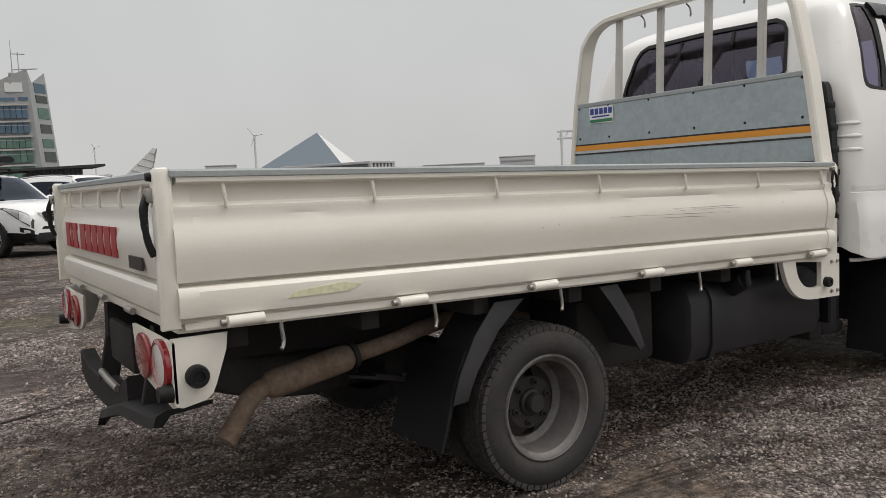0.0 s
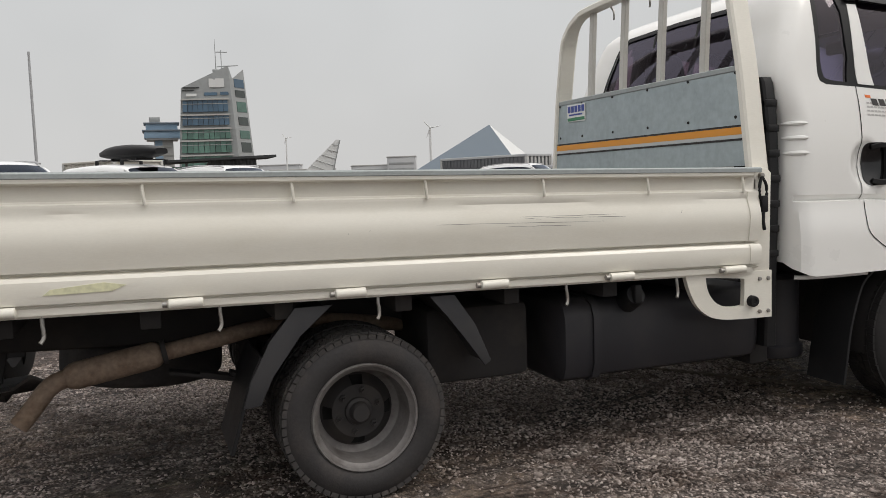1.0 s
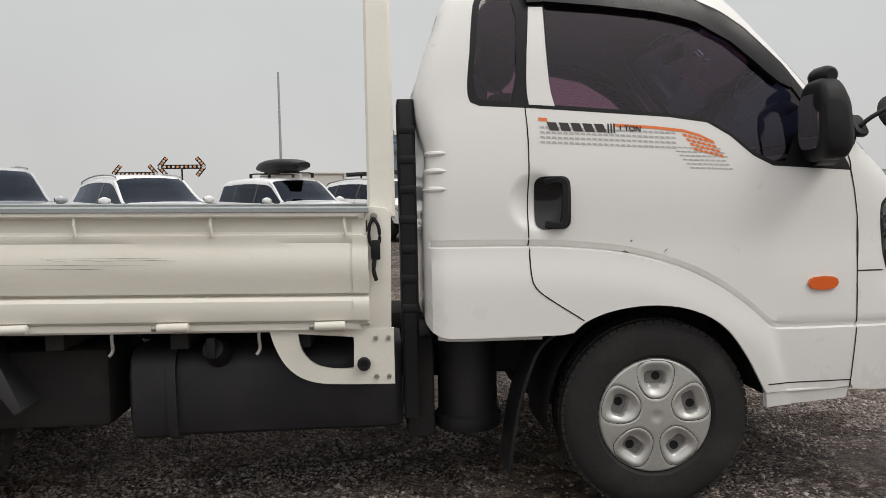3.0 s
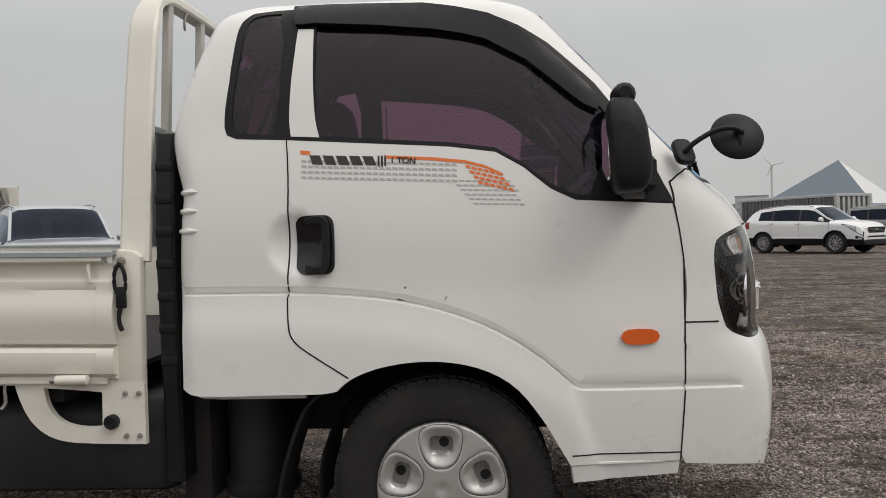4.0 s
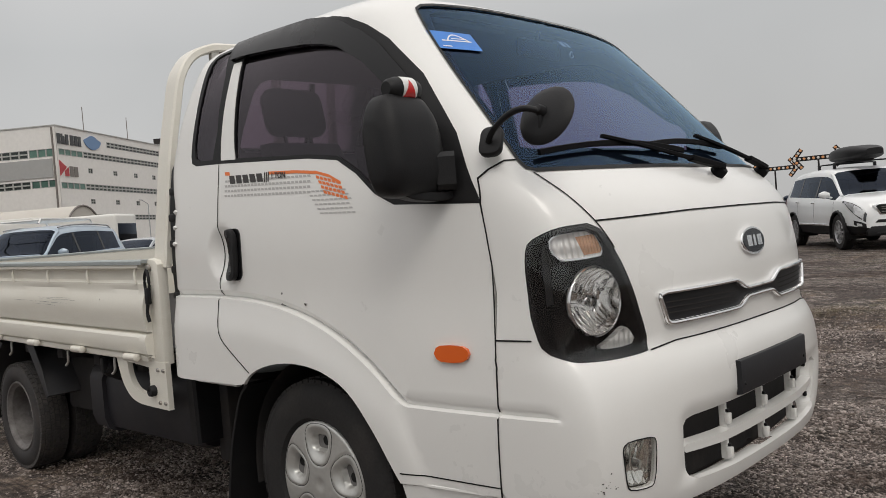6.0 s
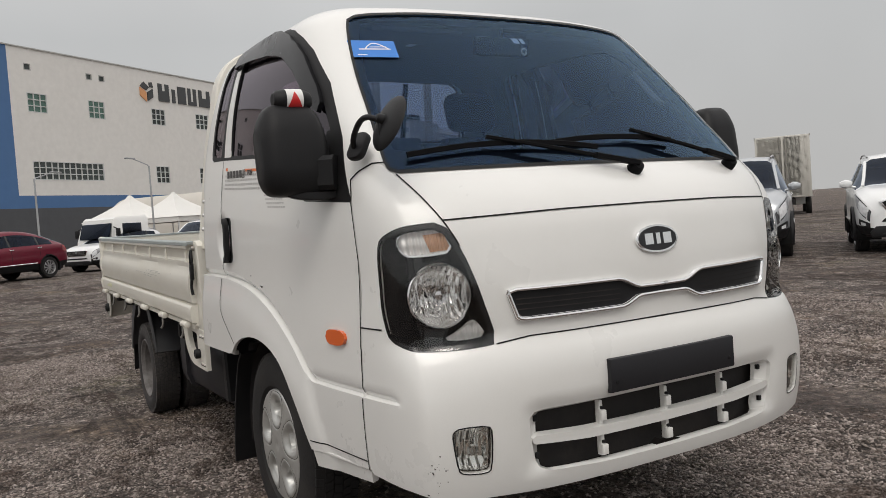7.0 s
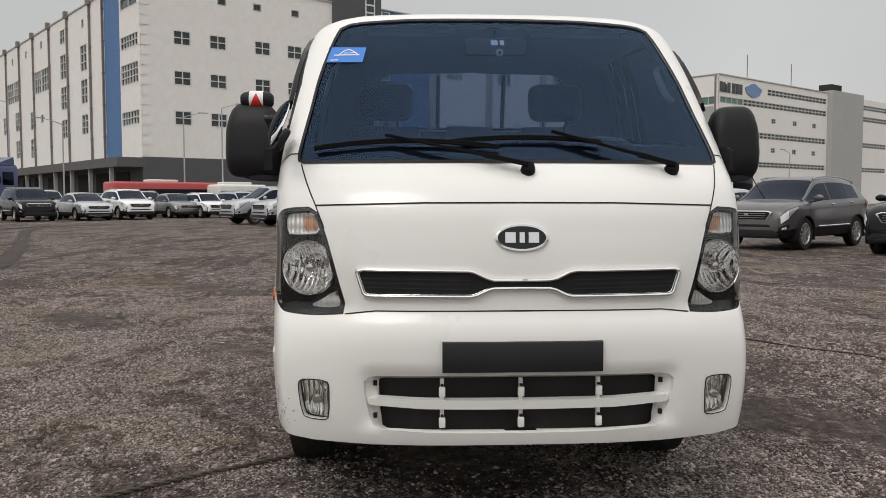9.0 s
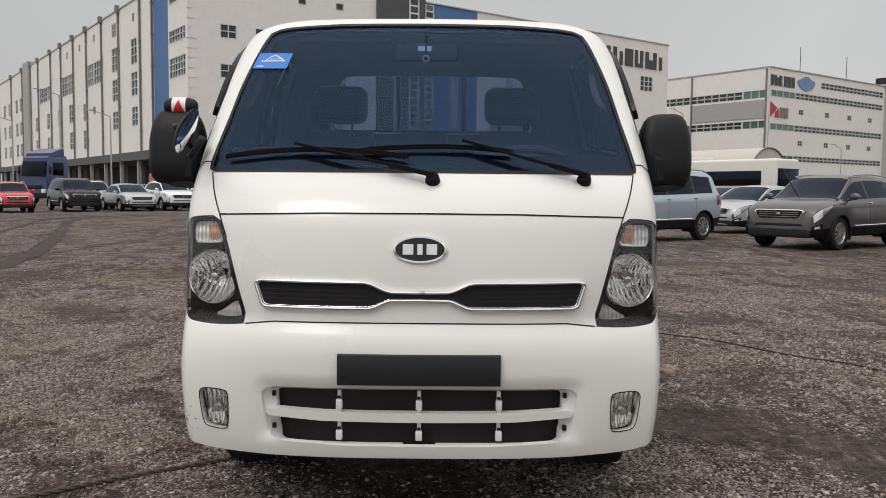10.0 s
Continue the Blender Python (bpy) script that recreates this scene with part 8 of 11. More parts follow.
# ---- buildings and far things ----
RIGHTWARD = Vector((math.cos(radians(126.5)), math.sin(radians(126.5)), 0))    # the block's two directions
LEFTWARD = Vector((math.cos(radians(216.5)), math.sin(radians(216.5)), 0))
M["render_white"] = surface("off_white_cladding", (0.82, 0.80, 0.765), 0.75, stain=0.14, stain_scale=0.16, stain_color=(0.64, 0.62, 0.58), grain=0.03, grain_scale=1.5)
M["render_grey"] = surface("dark_grey_cladding", (0.085, 0.088, 0.096), 0.7, stain=0.3, stain_scale=0.2, stain_color=(0.12, 0.12, 0.125), grain=0.04, grain_scale=1.5)
M["render_blue"] = surface("blue_cladding", (0.075, 0.17, 0.36), 0.6, stain=0.3, stain_scale=0.2, stain_color=(0.10, 0.20, 0.36), grain=0.03, grain_scale=1.2)
M["panel_grey"] = surface("grey_wall_panel", (0.40, 0.40, 0.39), 0.65, stain=0.3, stain_scale=0.2, stain_color=(0.33, 0.33, 0.32), grain=0.03, grain_scale=1.5)
M["far_glass"] = surface("dark_window_glass", (0.045, 0.055, 0.052), 0.10, per_object=0.35, stain=0.4, stain_scale=0.8, stain_color=(0.09, 0.11, 0.10))
M["green_glass"] = surface("greenish_window_glass", (0.10, 0.19, 0.155), 0.12, per_object=0.3, stain=0.6, stain_scale=0.9, stain_color=(0.04, 0.07, 0.06))
M["blue_glass"] = surface("blue_curtain_glass", (0.075, 0.13, 0.19), 0.14, per_object=0.2, stain=0.5, stain_scale=0.3, stain_color=(0.09, 0.16, 0.22))
# control tower's blue, lightened to paint in distance haze
M["tower_blue"] = surface("hazed_blue_panel", (0.26, 0.38, 0.50), 0.35, stain=0.4, stain_scale=0.3, stain_color=(0.14, 0.21, 0.32))
M["frame_grey"] = surface("pale_window_frame", (0.42, 0.42, 0.40), 0.5)
M["frame_white"] = surface("white_window_frame", (0.66, 0.67, 0.66), 0.45)
M["pipe"] = surface("brown_grey_drainpipe", (0.20, 0.18, 0.165), 0.6, stain=0.3, stain_color=(0.3, 0.28, 0.26))
M["concrete"] = surface("canopy_concrete", (0.11, 0.107, 0.105), 0.85, stain=0.4, stain_scale=0.4, stain_color=(0.10, 0.098, 0.095), grain=0.05, grain_scale=4)
M["sign_dark"] = surface("dark_sign_letters", (0.055, 0.057, 0.06), 0.5)
M["sign_blue"] = surface("blue_sign_shape", (0.16, 0.27, 0.46), 0.5)
M["sign_red"] = surface("red_sign_shape", (0.45, 0.05, 0.06), 0.5)
M["tent"] = surface("white_tent_fabric", (0.74, 0.73, 0.70), 0.8, stain=0.3, stain_scale=0.7, stain_color=(0.6, 0.58, 0.54))
M["canvas"] = surface("beige_hall_fabric", (0.55, 0.52, 0.47), 0.8, stain=0.35, stain_scale=0.5, stain_color=(0.44, 0.41, 0.36))
M["lamp_post"] = surface("galvanised_lamp_post", (0.42, 0.43, 0.44), 0.5, metal=0.4, stain=0.3, stain_color=(0.3, 0.3, 0.3))
M["roof_dark"] = surface("dark_roof_sheet", (0.030, 0.033, 0.034), 0.7, stain=0.4, stain_scale=0.8, stain_color=(0.06, 0.06, 0.06))
M["corrugated"] = surface("dark_corrugated_wall", (0.085, 0.088, 0.09), 0.6, metal=0.2, stain=0.4, stain_scale=0.9, stain_color=(0.13, 0.12, 0.11))
M["green_sheet"] = surface("green_tarpaulin_sheet", (0.03, 0.20, 0.085), 0.6, stain=0.4, stain_color=(0.05, 0.13, 0.07))
M["tower_grey"] = surface("grey_metal_cladding", (0.33, 0.345, 0.345), 0.5, metal=0.25, stain=0.4, stain_scale=0.2, stain_color=(0.24, 0.25, 0.25), grain=0.05, grain_scale=1.0)
M["slate"] = surface("blue_grey_roof_sheet", (0.145, 0.180, 0.215), 0.6, stain=0.3, stain_scale=0.3, stain_color=(0.18, 0.21, 0.24))
# far concrete with the distance haze mixed into its colour
M["hazy"] = surface("hazed_far_concrete", (0.47, 0.48, 0.49), 0.85, stain=0.3, stain_scale=0.05, stain_color=(0.40, 0.41, 0.42))
M["lorry_blue"] = surface("deep_blue_lorry_paint", (0.022, 0.04, 0.13), 0.35, coat=0.4, stain=0.3, stain_color=(0.05, 0.06, 0.11))
M["bus_white"] = surface("white_bus_paint", (0.70, 0.69, 0.65), 0.4, coat=0.3, stain=0.3, stain_scale=1.2, stain_color=(0.55, 0.53, 0.48))
M["bus_blue"] = surface("sky_blue_paint", (0.07, 0.21, 0.42), 0.4, coat=0.3, stain=0.3, stain_color=(0.12, 0.25, 0.42))
M["bus_red"] = surface("faded_red_paint", (0.45, 0.06, 0.06), 0.45, coat=0.2, stain=0.4, stain_color=(0.36, 0.12, 0.10))
M["box_cream"] = surface("cream_box_panels", (0.58, 0.56, 0.51), 0.5, stain=0.4, stain_scale=1.0, stain_color=(0.44, 0.42, 0.37))
M["orange_dot"] = surface("orange_lamp_dot", (0.75, 0.36, 0.16), 0.4)


class Face:
    """A facade: s metres along it, z up, d out of it."""

    def __init__(self, corner, along, out):
        self.c, self.a, self.n = Vector((*corner, 0)), Vector(along), Vector(out)

    def at(self, s, z, d=0.0):
        return self.c + self.a * s + self.n * d + Vector((0, 0, z))

    def box(self, bm, s0, s1, z0, z1, d0, d1):
        v = [bm.verts.new(self.at(s, z, d)) for d in (d0, d1) for s, z in ((s0, z0), (s1, z0), (s1, z1), (s0, z1))]
        for q in ((0, 1, 2, 3), (4, 5, 6, 7), (0, 1, 5, 4), (1, 2, 6, 5), (2, 3, 7, 6), (3, 0, 4, 7)):
            bm.faces.new([v[k] for k in q])

    def panel(self, bm, s0, s1, z0, z1, holes=(), deep=0.25):
        """A wall skin with openings and their reveals."""
        inside = [h for h in holes if h[0] > s0 and h[1] < s1 and h[2] > z0 and h[3] < z1]
        ss = sorted({s0, s1} | {h[k] for h in inside for k in (0, 1)})
        zs = sorted({z0, z1} | {h[k] for h in inside for k in (2, 3)})
        grid_ = [[bm.verts.new(self.at(s, z)) for s in ss] for z in zs]
        for j in range(len(zs) - 1):
            for i in range(len(ss) - 1):
                sm, zm = (ss[i] + ss[i + 1]) / 2, (zs[j] + zs[j + 1]) / 2
                if not any(h[0] < sm < h[1] and h[2] < zm < h[3] for h in inside):
                    bm.faces.new((grid_[j][i], grid_[j][i + 1], grid_[j + 1][i + 1], grid_[j + 1][i]))
        for h in inside:
            a = [bm.verts.new(self.at(s, z)) for s, z in ((h[0], h[2]), (h[1], h[2]), (h[1], h[3]), (h[0], h[3]))]
            b = [bm.verts.new(self.at(s, z, -deep)) for s, z in ((h[0], h[2]), (h[1], h[2]), (h[1], h[3]), (h[0], h[3]))]
            for k in range(4):
                bm.faces.new((a[k], a[(k + 1) % 4], b[(k + 1) % 4], b[k]))

    def window(self, s0, s1, z0, z1, cols, rows, parent, glass="far_glass", frame_m="frame_grey", bar=0.09, rim=0.10):
        bm = bmesh.new()
        ss, zs = [], []
        for out, a, b, n_ in ((ss, s0, s1, cols), (zs, z0, z1, rows)):
            for k in range(n_ + 1):
                w = (bar if 0 < k < n_ else rim) / 2
                c = a + (b - a) * k / n_
                out += [c - w, c + w]
        g = [[bm.verts.new(self.at(s, z, 0.03)) for s in ss] for z in zs]
        fs = []
        for j in range(len(zs) - 1):
            for i in range(len(ss) - 1):
                if i % 2 == 0 or j % 2 == 0:
                    fs.append(bm.faces.new((g[j][i], g[j][i + 1], g[j + 1][i + 1], g[j + 1][i])))
        r_ = bmesh.ops.extrude_face_region(bm, geom=fs)
        for v in r_["geom"]:
            if isinstance(v, bmesh.types.BMVert):
                v.co -= self.n * 0.19
        fill(bm)
        w_ = part("window", bm, M[frame_m], parent)
        bm = bmesh.new()
        self.box(bm, s0, s1, z0, z1, -0.14, -0.11)
        fill(bm)
        part("pane", bm, M[glass], w_)
        return w_


def plain(bm, *args):
    f, rest = args[0], args[1:]
    f.box(bm, *rest)


def wall_part(face, parent, mat, s0, s1, z0, z1, holes=(), back=0.4):
    bm = bmesh.new()
    face.panel(bm, s0, s1, z0, z1, holes)
    # the wall's own thickness
    for s in (s0, s1):
        q = [bm.verts.new(face.at(s, z, d)) for z, d in ((z0, 0), (z1, 0), (z1, -back), (z0, -back))]
        bm.faces.new(q)
    for z in (z0, z1):
        q = [bm.verts.new(face.at(s, z, d)) for s, d in ((s0, 0), (s1, 0), (s1, -back), (s0, -back))]
        bm.faces.new(q)
    q = [bm.verts.new(face.at(s, z, -back)) for s, z in ((s0, z0), (s1, z0), (s1, z1), (s0, z1))]
    bm.faces.new(q)
    bmesh.ops.remove_doubles(bm, verts=bm.verts, dist=1e-4)
    fill(bm)
    return part("wall", bm, M[mat], parent)


def box_part(name, face, parent, mat, *dims, label=""):
    bm = bmesh.new()
    face.box(bm, *dims)
    fill(bm)
    return part(name, bm, M[mat], parent, label)


# the large warehouse
ware = thing("warehouse", "large off-white warehouse with dark grey base and blue panels", "building")
FR = Face((-78.0, -26.1), RIGHTWARD, (0.804, 0.595, 0))
FL = Face((-78.0, -26.1), LEFTWARD, (0.595, -0.804, 0))
wins = []
for s0, s1 in ((3.4, 5.15), (7.3, 9.1), (12.5, 14.3), (16.5, 18.3)):
    for z0, z1 in ((17.0, 18.4), (12.9, 14.3), (8.8, 10.2)):
        wins.append((s0, s1, z0, z1, 2, 2, "far_glass"))
for s in (4.2, 8.7, 12.8, 17.5):
    wins.append((s - 0.45, s + 0.45, 21.7, 22.4, 1, 1, "far_glass"))
for z in (21.6, 12.65):
    wins.append((32.5, 33.4, z, z + 0.65, 1, 1, "far_glass"))
for s0, s1, z0, z1, c, r in ((39.9, 42.6, 16.8, 19.0, 3, 3), (49.0, 51.6, 16.8, 19.0, 3, 3), (39.9, 50.6, 8.8, 10.95, 12, 3), (60.2, 62.8, 16.8, 19.0, 3, 3), (69.4, 72.2, 16.8, 19.0, 3, 3), (60.2, 62.8, 8.6, 10.9, 3, 3), (69.4, 72.2, 8.6, 10.9, 3, 3)):
    wins.append((s0, s1, z0, z1, c, r, "green_glass" if s0 < 52 and z0 > 12 else "far_glass"))
for s in (39.8, 49.0, 51.1):
    wins.append((s, s + 0.85, 21.7, 22.4, 1, 1, "far_glass"))
holes = [w[:4] for w in wins]
wall_part(FR, ware, "render_white", 0.0, 22.4, 5.4, 24.0, holes)
wall_part(FR, ware, "render_blue", 29.2, 37.6, 5.4, 24.2, holes)
wall_part(FR, ware, "render_white", 37.6, 75.8, 6.9, 24.2, holes)
wall_part(FR, ware, "render_blue", 37.6, 75.8, 5.4, 6.9)
wall_part(FR, ware, "render_grey", 0.0, 22.4, 0.0, 5.4)
wall_part(FR, ware, "render_grey", 29.2, 75.8, 0.0, 5.4, [(32.5, 33.4, 4.6, 5.25)])
FR.window(32.5, 33.4, 4.6, 5.25, 1, 1, ware, frame_m="frame_white", rim=0.2)
box_part("stair_tower", FR, ware, "render_grey", 22.4, 29.2, 0.0, 26.7, -8.0, 0.35, label="dark grey stair tower standing above the roof")
for w in wins:
    FR.window(*w[:6], ware, w[6], "frame_white" if 32 < w[0] < 34 or w[2] < 20 else "frame_grey")
for s0, s1, d in ((26.8, 28.2, 0.36), (29.35, 30.65, 0.03)):
    strip = None
    n_ = 25
    for k in range(n_):
        z0 = 3.4 + (26.2 - 3.4) * k / n_ if d > 0.1 else 3.4 + (24.0 - 3.4) * k / n_
        z1 = z0 + ((26.2 if d > 0.1 else 24.0) - 3.4) / n_
        bm = bmesh.new()
        for q in ((s0, s0 + 0.14, z0, z1), (s1 - 0.14, s1, z0, z1), (s0 + 0.14, s1 - 0.14, z0, z0 + 0.12), (s0 + 0.14, s1 - 0.14, z1 - 0.06, z1)):
            FR.box(bm, *q, d - 0.02, d + 0.12)
        fill(bm)
        w_ = part("stair_window", bm, M["frame_white"], ware)
        box_part("pane", FR, w_, "green_glass" if k % 7 == 3 else "far_glass", s0 + 0.14, s1 - 0.14, z0 + 0.12, z1 - 0.06, d - 0.01, d + 0.04)
# parapet caps
box_part("parapet", FR, ware, "frame_grey", -0.1, 22.4, 24.0, 24.15, -0.5, 0.12)
box_part("parapet", FR, ware, "frame_grey", 29.2, 75.9, 24.2, 24.35, -0.5, 0.12)
box_part("parapet", FL, ware, "frame_grey", 0.1, 122.0, 23.6, 23.75, -0.5, 0.12)
# the left flank
left_w = []
for z0, z1, r_ in ((16.7, 18.0, 2), (13.0, 15.1, 3), (8.8, 10.2, 2), (20.8, 21.9, 1)):
    left_w.append((0.8, 5.8, z0, z1, 6 if z1 < 20 else 2, r_))
bays = (11.4, 16.1, 25.2, 33.5, 41.9, 50.0, 58.5, 66.3, 77.0, 84.0, 92.5, 105.0, 121.0)
for s in (17.7, 26.3):
    for z0, z1 in ((16.2, 19.2), (12.4, 15.2), (8.8, 11.1)):
        left_w.append((s, s + 2.4, z0, z1, 2, 3))
left_w += [(26.6, 28.6, 20.6, 22.3, 2, 2), (18.6, 19.4, 21.2, 22.2, 1, 1), (37.3, 38.2, 21.4, 22.4, 1, 1), (45.8, 46.7, 21.2, 22.2, 1, 1), (54, 54.9, 21.2, 22.2, 1, 1), (34.3, 38.0, 15.6, 18.6, 3, 3), (38.4, 41.6, 15.6, 18.6, 3, 3), (37.6, 38.8, 11.5, 12.6, 1, 1), (42.2, 44.5, 10.9, 13.4, 2, 3), (42.4, 44.7, 6.9, 9.6, 2, 3),
           (51.0, 54.0, 15.6, 18.6, 3, 3), (54.4, 58.2, 15.6, 18.6, 3, 3), (51.2, 53.6, 11.2, 14.0, 2, 3), (51.2, 53.6, 7.2, 9.8, 2, 3), (59.4, 61.6, 11.2, 13.8, 2, 3), (67.4, 69.5, 16.0, 18.4, 2, 3), (69.9, 76.4, 16.0, 18.4, 4, 3), (68.2, 70.4, 11.2, 13.8, 2, 3), (68.2, 70.4, 7.4, 9.8, 2, 3), (78.2, 80.4, 11.2, 13.8, 2, 3), (78.2, 80.4, 7.4, 9.8, 2, 3)]
for s in (93.8, 98.4, 107, 113):
    left_w += [(s, s + 2.4, 16.0, 18.6, 2, 3), (s, s + 2.4, 11.4, 14.0, 2, 3), (s, s + 2.4, 7.4, 9.8, 2, 3)]
holes = [w[:4] for w in left_w]
edges = [0.0, 6.2, 11.2, 45.0, 78.0, 122.0]
mats = ["render_white", "render_blue", "render_white", "render_white", "render_white"]
for a, b, m_ in zip(edges, edges[1:], mats):
    if m_ == "render_white" and a > 30:
        hs = [h for h in holes if a < h[0] and h[1] < b]
    else:
        hs = holes
    wall_part(FL, ware, m_, a, b, 5.3, 23.6, hs)
for w in left_w:
    FL.window(*w[:6], ware, "far_glass", "frame_white")
box_part("stair_strip", FL, ware, "panel_grey", 85.5, 91.0, 5.3, 24.6, -2.0, 0.3, label="grey vertical wall panel")
for s in bays:
    bm = bmesh.new()
    FL.box(bm, s - 0.11, s + 0.11, 5.4, 23.3, 0.06, 0.26)
    FL.box(bm, s - 0.38, s + 0.38, 23.3, 24.1, 0.02, 0.45)
    for z in (8, 11.5, 15, 18.5, 22):
        FL.box(bm, s - 0.2, s + 0.2, z, z + 0.10, 0.0, 0.29)
    fill(bm)
    part("drainpipe", bm, M["pipe"], ware)
for k in range(18):
    z = 5.6 + k * 1.0
    box_part("quoin", FR, ware, "render_white", 0.02, 0.9 if k % 2 else 0.6, z, z + 0.55, 0.0, 0.05)
    box_part("quoin", FL, ware, "render_white", 0.0, 0.55 if k % 2 else 0.35, z, z + 0.55, 0.0, 0.05)
# loading canopy and docks
box_part("canopy", FL, ware, "concrete", -0.05, 121.0, 4.35, 5.3, -0.3, 2.6, label="grey concrete canopy over the loading docks")
box_part("dock_wall", FL, ware, "render_grey", 0.0, 121.0, 0.0, 4.35, -0.5, -0.1)
for k in range(17):
    s = 3.0 + 7.0 * k
    box_part("canopy_post", FL, ware, "panel_grey", s - 0.18, s + 0.18, 0.0, 4.35, 2.0, 2.36)
    box_part("dock_door", FL, ware, "matt", s + 1.2, s + 5.4, 0.6, 4.0, -0.1, 0.0)
bm = bmesh.new()
top = [FR.at(0.3, 23.9, -0.3), FR.at(75.6, 23.9, -0.3), FR.at(75.6, 23.9, -118), FR.at(0.3, 23.9, -118)]
bm.faces.new([bm.verts.new(p) for p in top])
for a, b in ((1, 2), (2, 3)):
    p, q = top[a], top[b]
    bm.faces.new([bm.verts.new(v) for v in (p, q, Vector((q.x, q.y, 0)), Vector((p.x, p.y, 0)))])
fill(bm)
part("roof", bm, M["panel_grey"], ware)
# the roof sign: a folded-cube mark and broad strokes in place of the lettering
sign = thing("wall_sign", "dark grey maker's sign on the white warehouse wall", "sign", FR.at(58, 20, 0))
inv = Matrix.Translation(-FR.at(58, 20, 0))
for pts, m_ in ((((58.2, 21.8), (59.4, 21.2), (59.4, 19.9), (58.2, 20.6)), "orange_dot"), (((58.3, 22.0), (59.4, 21.45), (60.0, 21.9), (59.0, 22.6)), "sign_dark"), (((59.6, 21.2), (60.7, 21.8), (60.7, 20.6), (59.6, 20.0)), "sign_dark"), (((60.1, 22.0), (60.8, 21.95), (60.6, 22.7), (60.0, 22.6)), "sign_dark")):
    bm = bmesh.new()
    a = [bm.verts.new(inv @ FR.at(s, z, 0.02)) for s, z in pts]
    b = [bm.verts.new(inv @ FR.at(s, z, 0.14)) for s, z in pts]
    bm.faces.new(a)
    bm.faces.new(b)
    for k in range(4):
        bm.faces.new((a[k], a[(k + 1) % 4], b[(k + 1) % 4], b[k]))
    fill(bm)
    part("mark", bm, M[m_], sign)
for s0, w_, h_ in ((61.8, 0.75, 2.5), (63.2, 0.75, 2.5), (62.55, 0.65, 1.5), (64.6, 0.62, 1.95), (65.8, 1.7, 2.5), (68.0, 0.62, 2.5), (69.2, 0.62, 2.5), (68.62, 0.58, 0.55), (70.4, 0.72, 2.5), (72.2, 0.72, 2.5), (71.12, 1.08, 1.3), (73.6, 0.65, 1.95)):
    bm = bmesh.new()
    FR.box(bm, s0, s0 + w_, 20.2, 20.2 + h_, 0.02, 0.14)
    bm.transform(inv)
    fill(bm)
    part("sign_bar", bm, M["sign_dark"], sign)

# the second, farther warehouse
far_ware = thing("distribution_centre", "off-white distribution centre with long ribbon windows", "building")
GR = Face((-147.4, 60.4), RIGHTWARD, (0.804, 0.595, 0))
GL = Face((-147.4, 60.4), LEFTWARD, (0.595, -0.804, 0))
rib_r = [(18, 43.2, 22.3, 23.4, 16, 2), (60.5, 75, 22.3, 23.4, 9, 2)]
for z0, z1 in ((19.6, 20.7), (13.4, 14.5), (7.6, 8.6)):
    rib_r += [(0.6, 8.6, z0, z1, 4, 1), (8.9, 43.2, z0, z1, 22, 2), (60.5, 75, z0, z1, 9, 2)]
small = []
for s in (10.2, 19.8, 28.6, 37.2):
    for z in (16.7, 10.7):
        small.append((s, s + 1.5, z, z + 0.9, 2, 2))
rib_l = []
for z0, z1 in ((19.3, 20.7), (13.7, 15.0)):
    rib_l += [(0.5, 5.4, z0, z1, 3, 1), (5.7, 33.0, z0, z1, 16, 2)]
wall_part(GR, far_ware, "render_white", 0.0, 44.0, 0.0, 24.8, [w[:4] for w in rib_r + small])
wall_part(GR, far_ware, "render_white", 59.5, 78.0, 0.0, 24.8, [w[:4] for w in rib_r])
box_part("lift_tower", GR, far_ware, "panel_grey", 44.0, 59.5, 0.0, 25.4, -6.0, 1.2, label="plain grey lift tower")
wall_part(GL, far_ware, "render_white", 0.0, 36.0, 0.0, 24.8, [w[:4] for w in rib_l])
for w in rib_r:
    GR.window(*w, far_ware, "green_glass" if w[0] < 1 else "far_glass", bar=0.25)
for w in small:
    GR.window(*w, far_ware)
for w in rib_l:
    GL.window(*w, far_ware, "green_glass" if w[0] < 1 else "far_glass", bar=0.25)
box_part("wall_panel", GL, far_ware, "panel_grey", 1.0, 17.0, 15.5, 18.9, 0.02, 0.14)
for s in (0.6, 17.2, 27.0):
    box_part("drainpipe", GL, far_ware, "pipe", s - 0.12, s + 0.12, 6.0, 24.6, 0.04, 0.3)
box_part("parapet", GR, far_ware, "frame_grey", 0.0, 44.0, 24.8, 25.0, -0.6, 0.15)
box_part("parapet", GL, far_ware, "frame_grey", 0.2, 36.0, 24.8, 25.0, -0.6, 0.15)
bm = bmesh.new()
top = [GR.at(0.3, 24.7, -0.3), GR.at(77.8, 24.7, -0.3), GR.at(77.8, 24.7, -35), GR.at(0.3, 24.7, -35)]
bm.faces.new([bm.verts.new(p) for p in top])
for a, b in ((1, 2), (2, 3)):
    p, q = top[a], top[b]
    bm.faces.new([bm.verts.new(v) for v in (p, q, Vector((q.x, q.y, 0)), Vector((p.x, p.y, 0)))])
fill(bm)
part("roof", bm, M["panel_grey"], far_ware)
box_part("roof_hut", GR, far_ware, "render_white", 26.0, 46.0, 24.8, 28.0, -24.0, -14.0)
box_part("roof_unit", GR, far_ware, "matt", 50.0, 55.0, 25.4, 27.6, -5.0, -2.0)
for s in (15.0, 33.0):
    box_part("mast", GR, far_ware, "pipe", s, s + 0.12, 24.8, 30.5, -3.0, -2.88)
sign = thing("wall_sign", "dark strokes and blue cloud shape of a company sign", "sign", GR.at(0, 22, 0))
inv = Matrix.Translation(-GR.at(0, 22, 0))
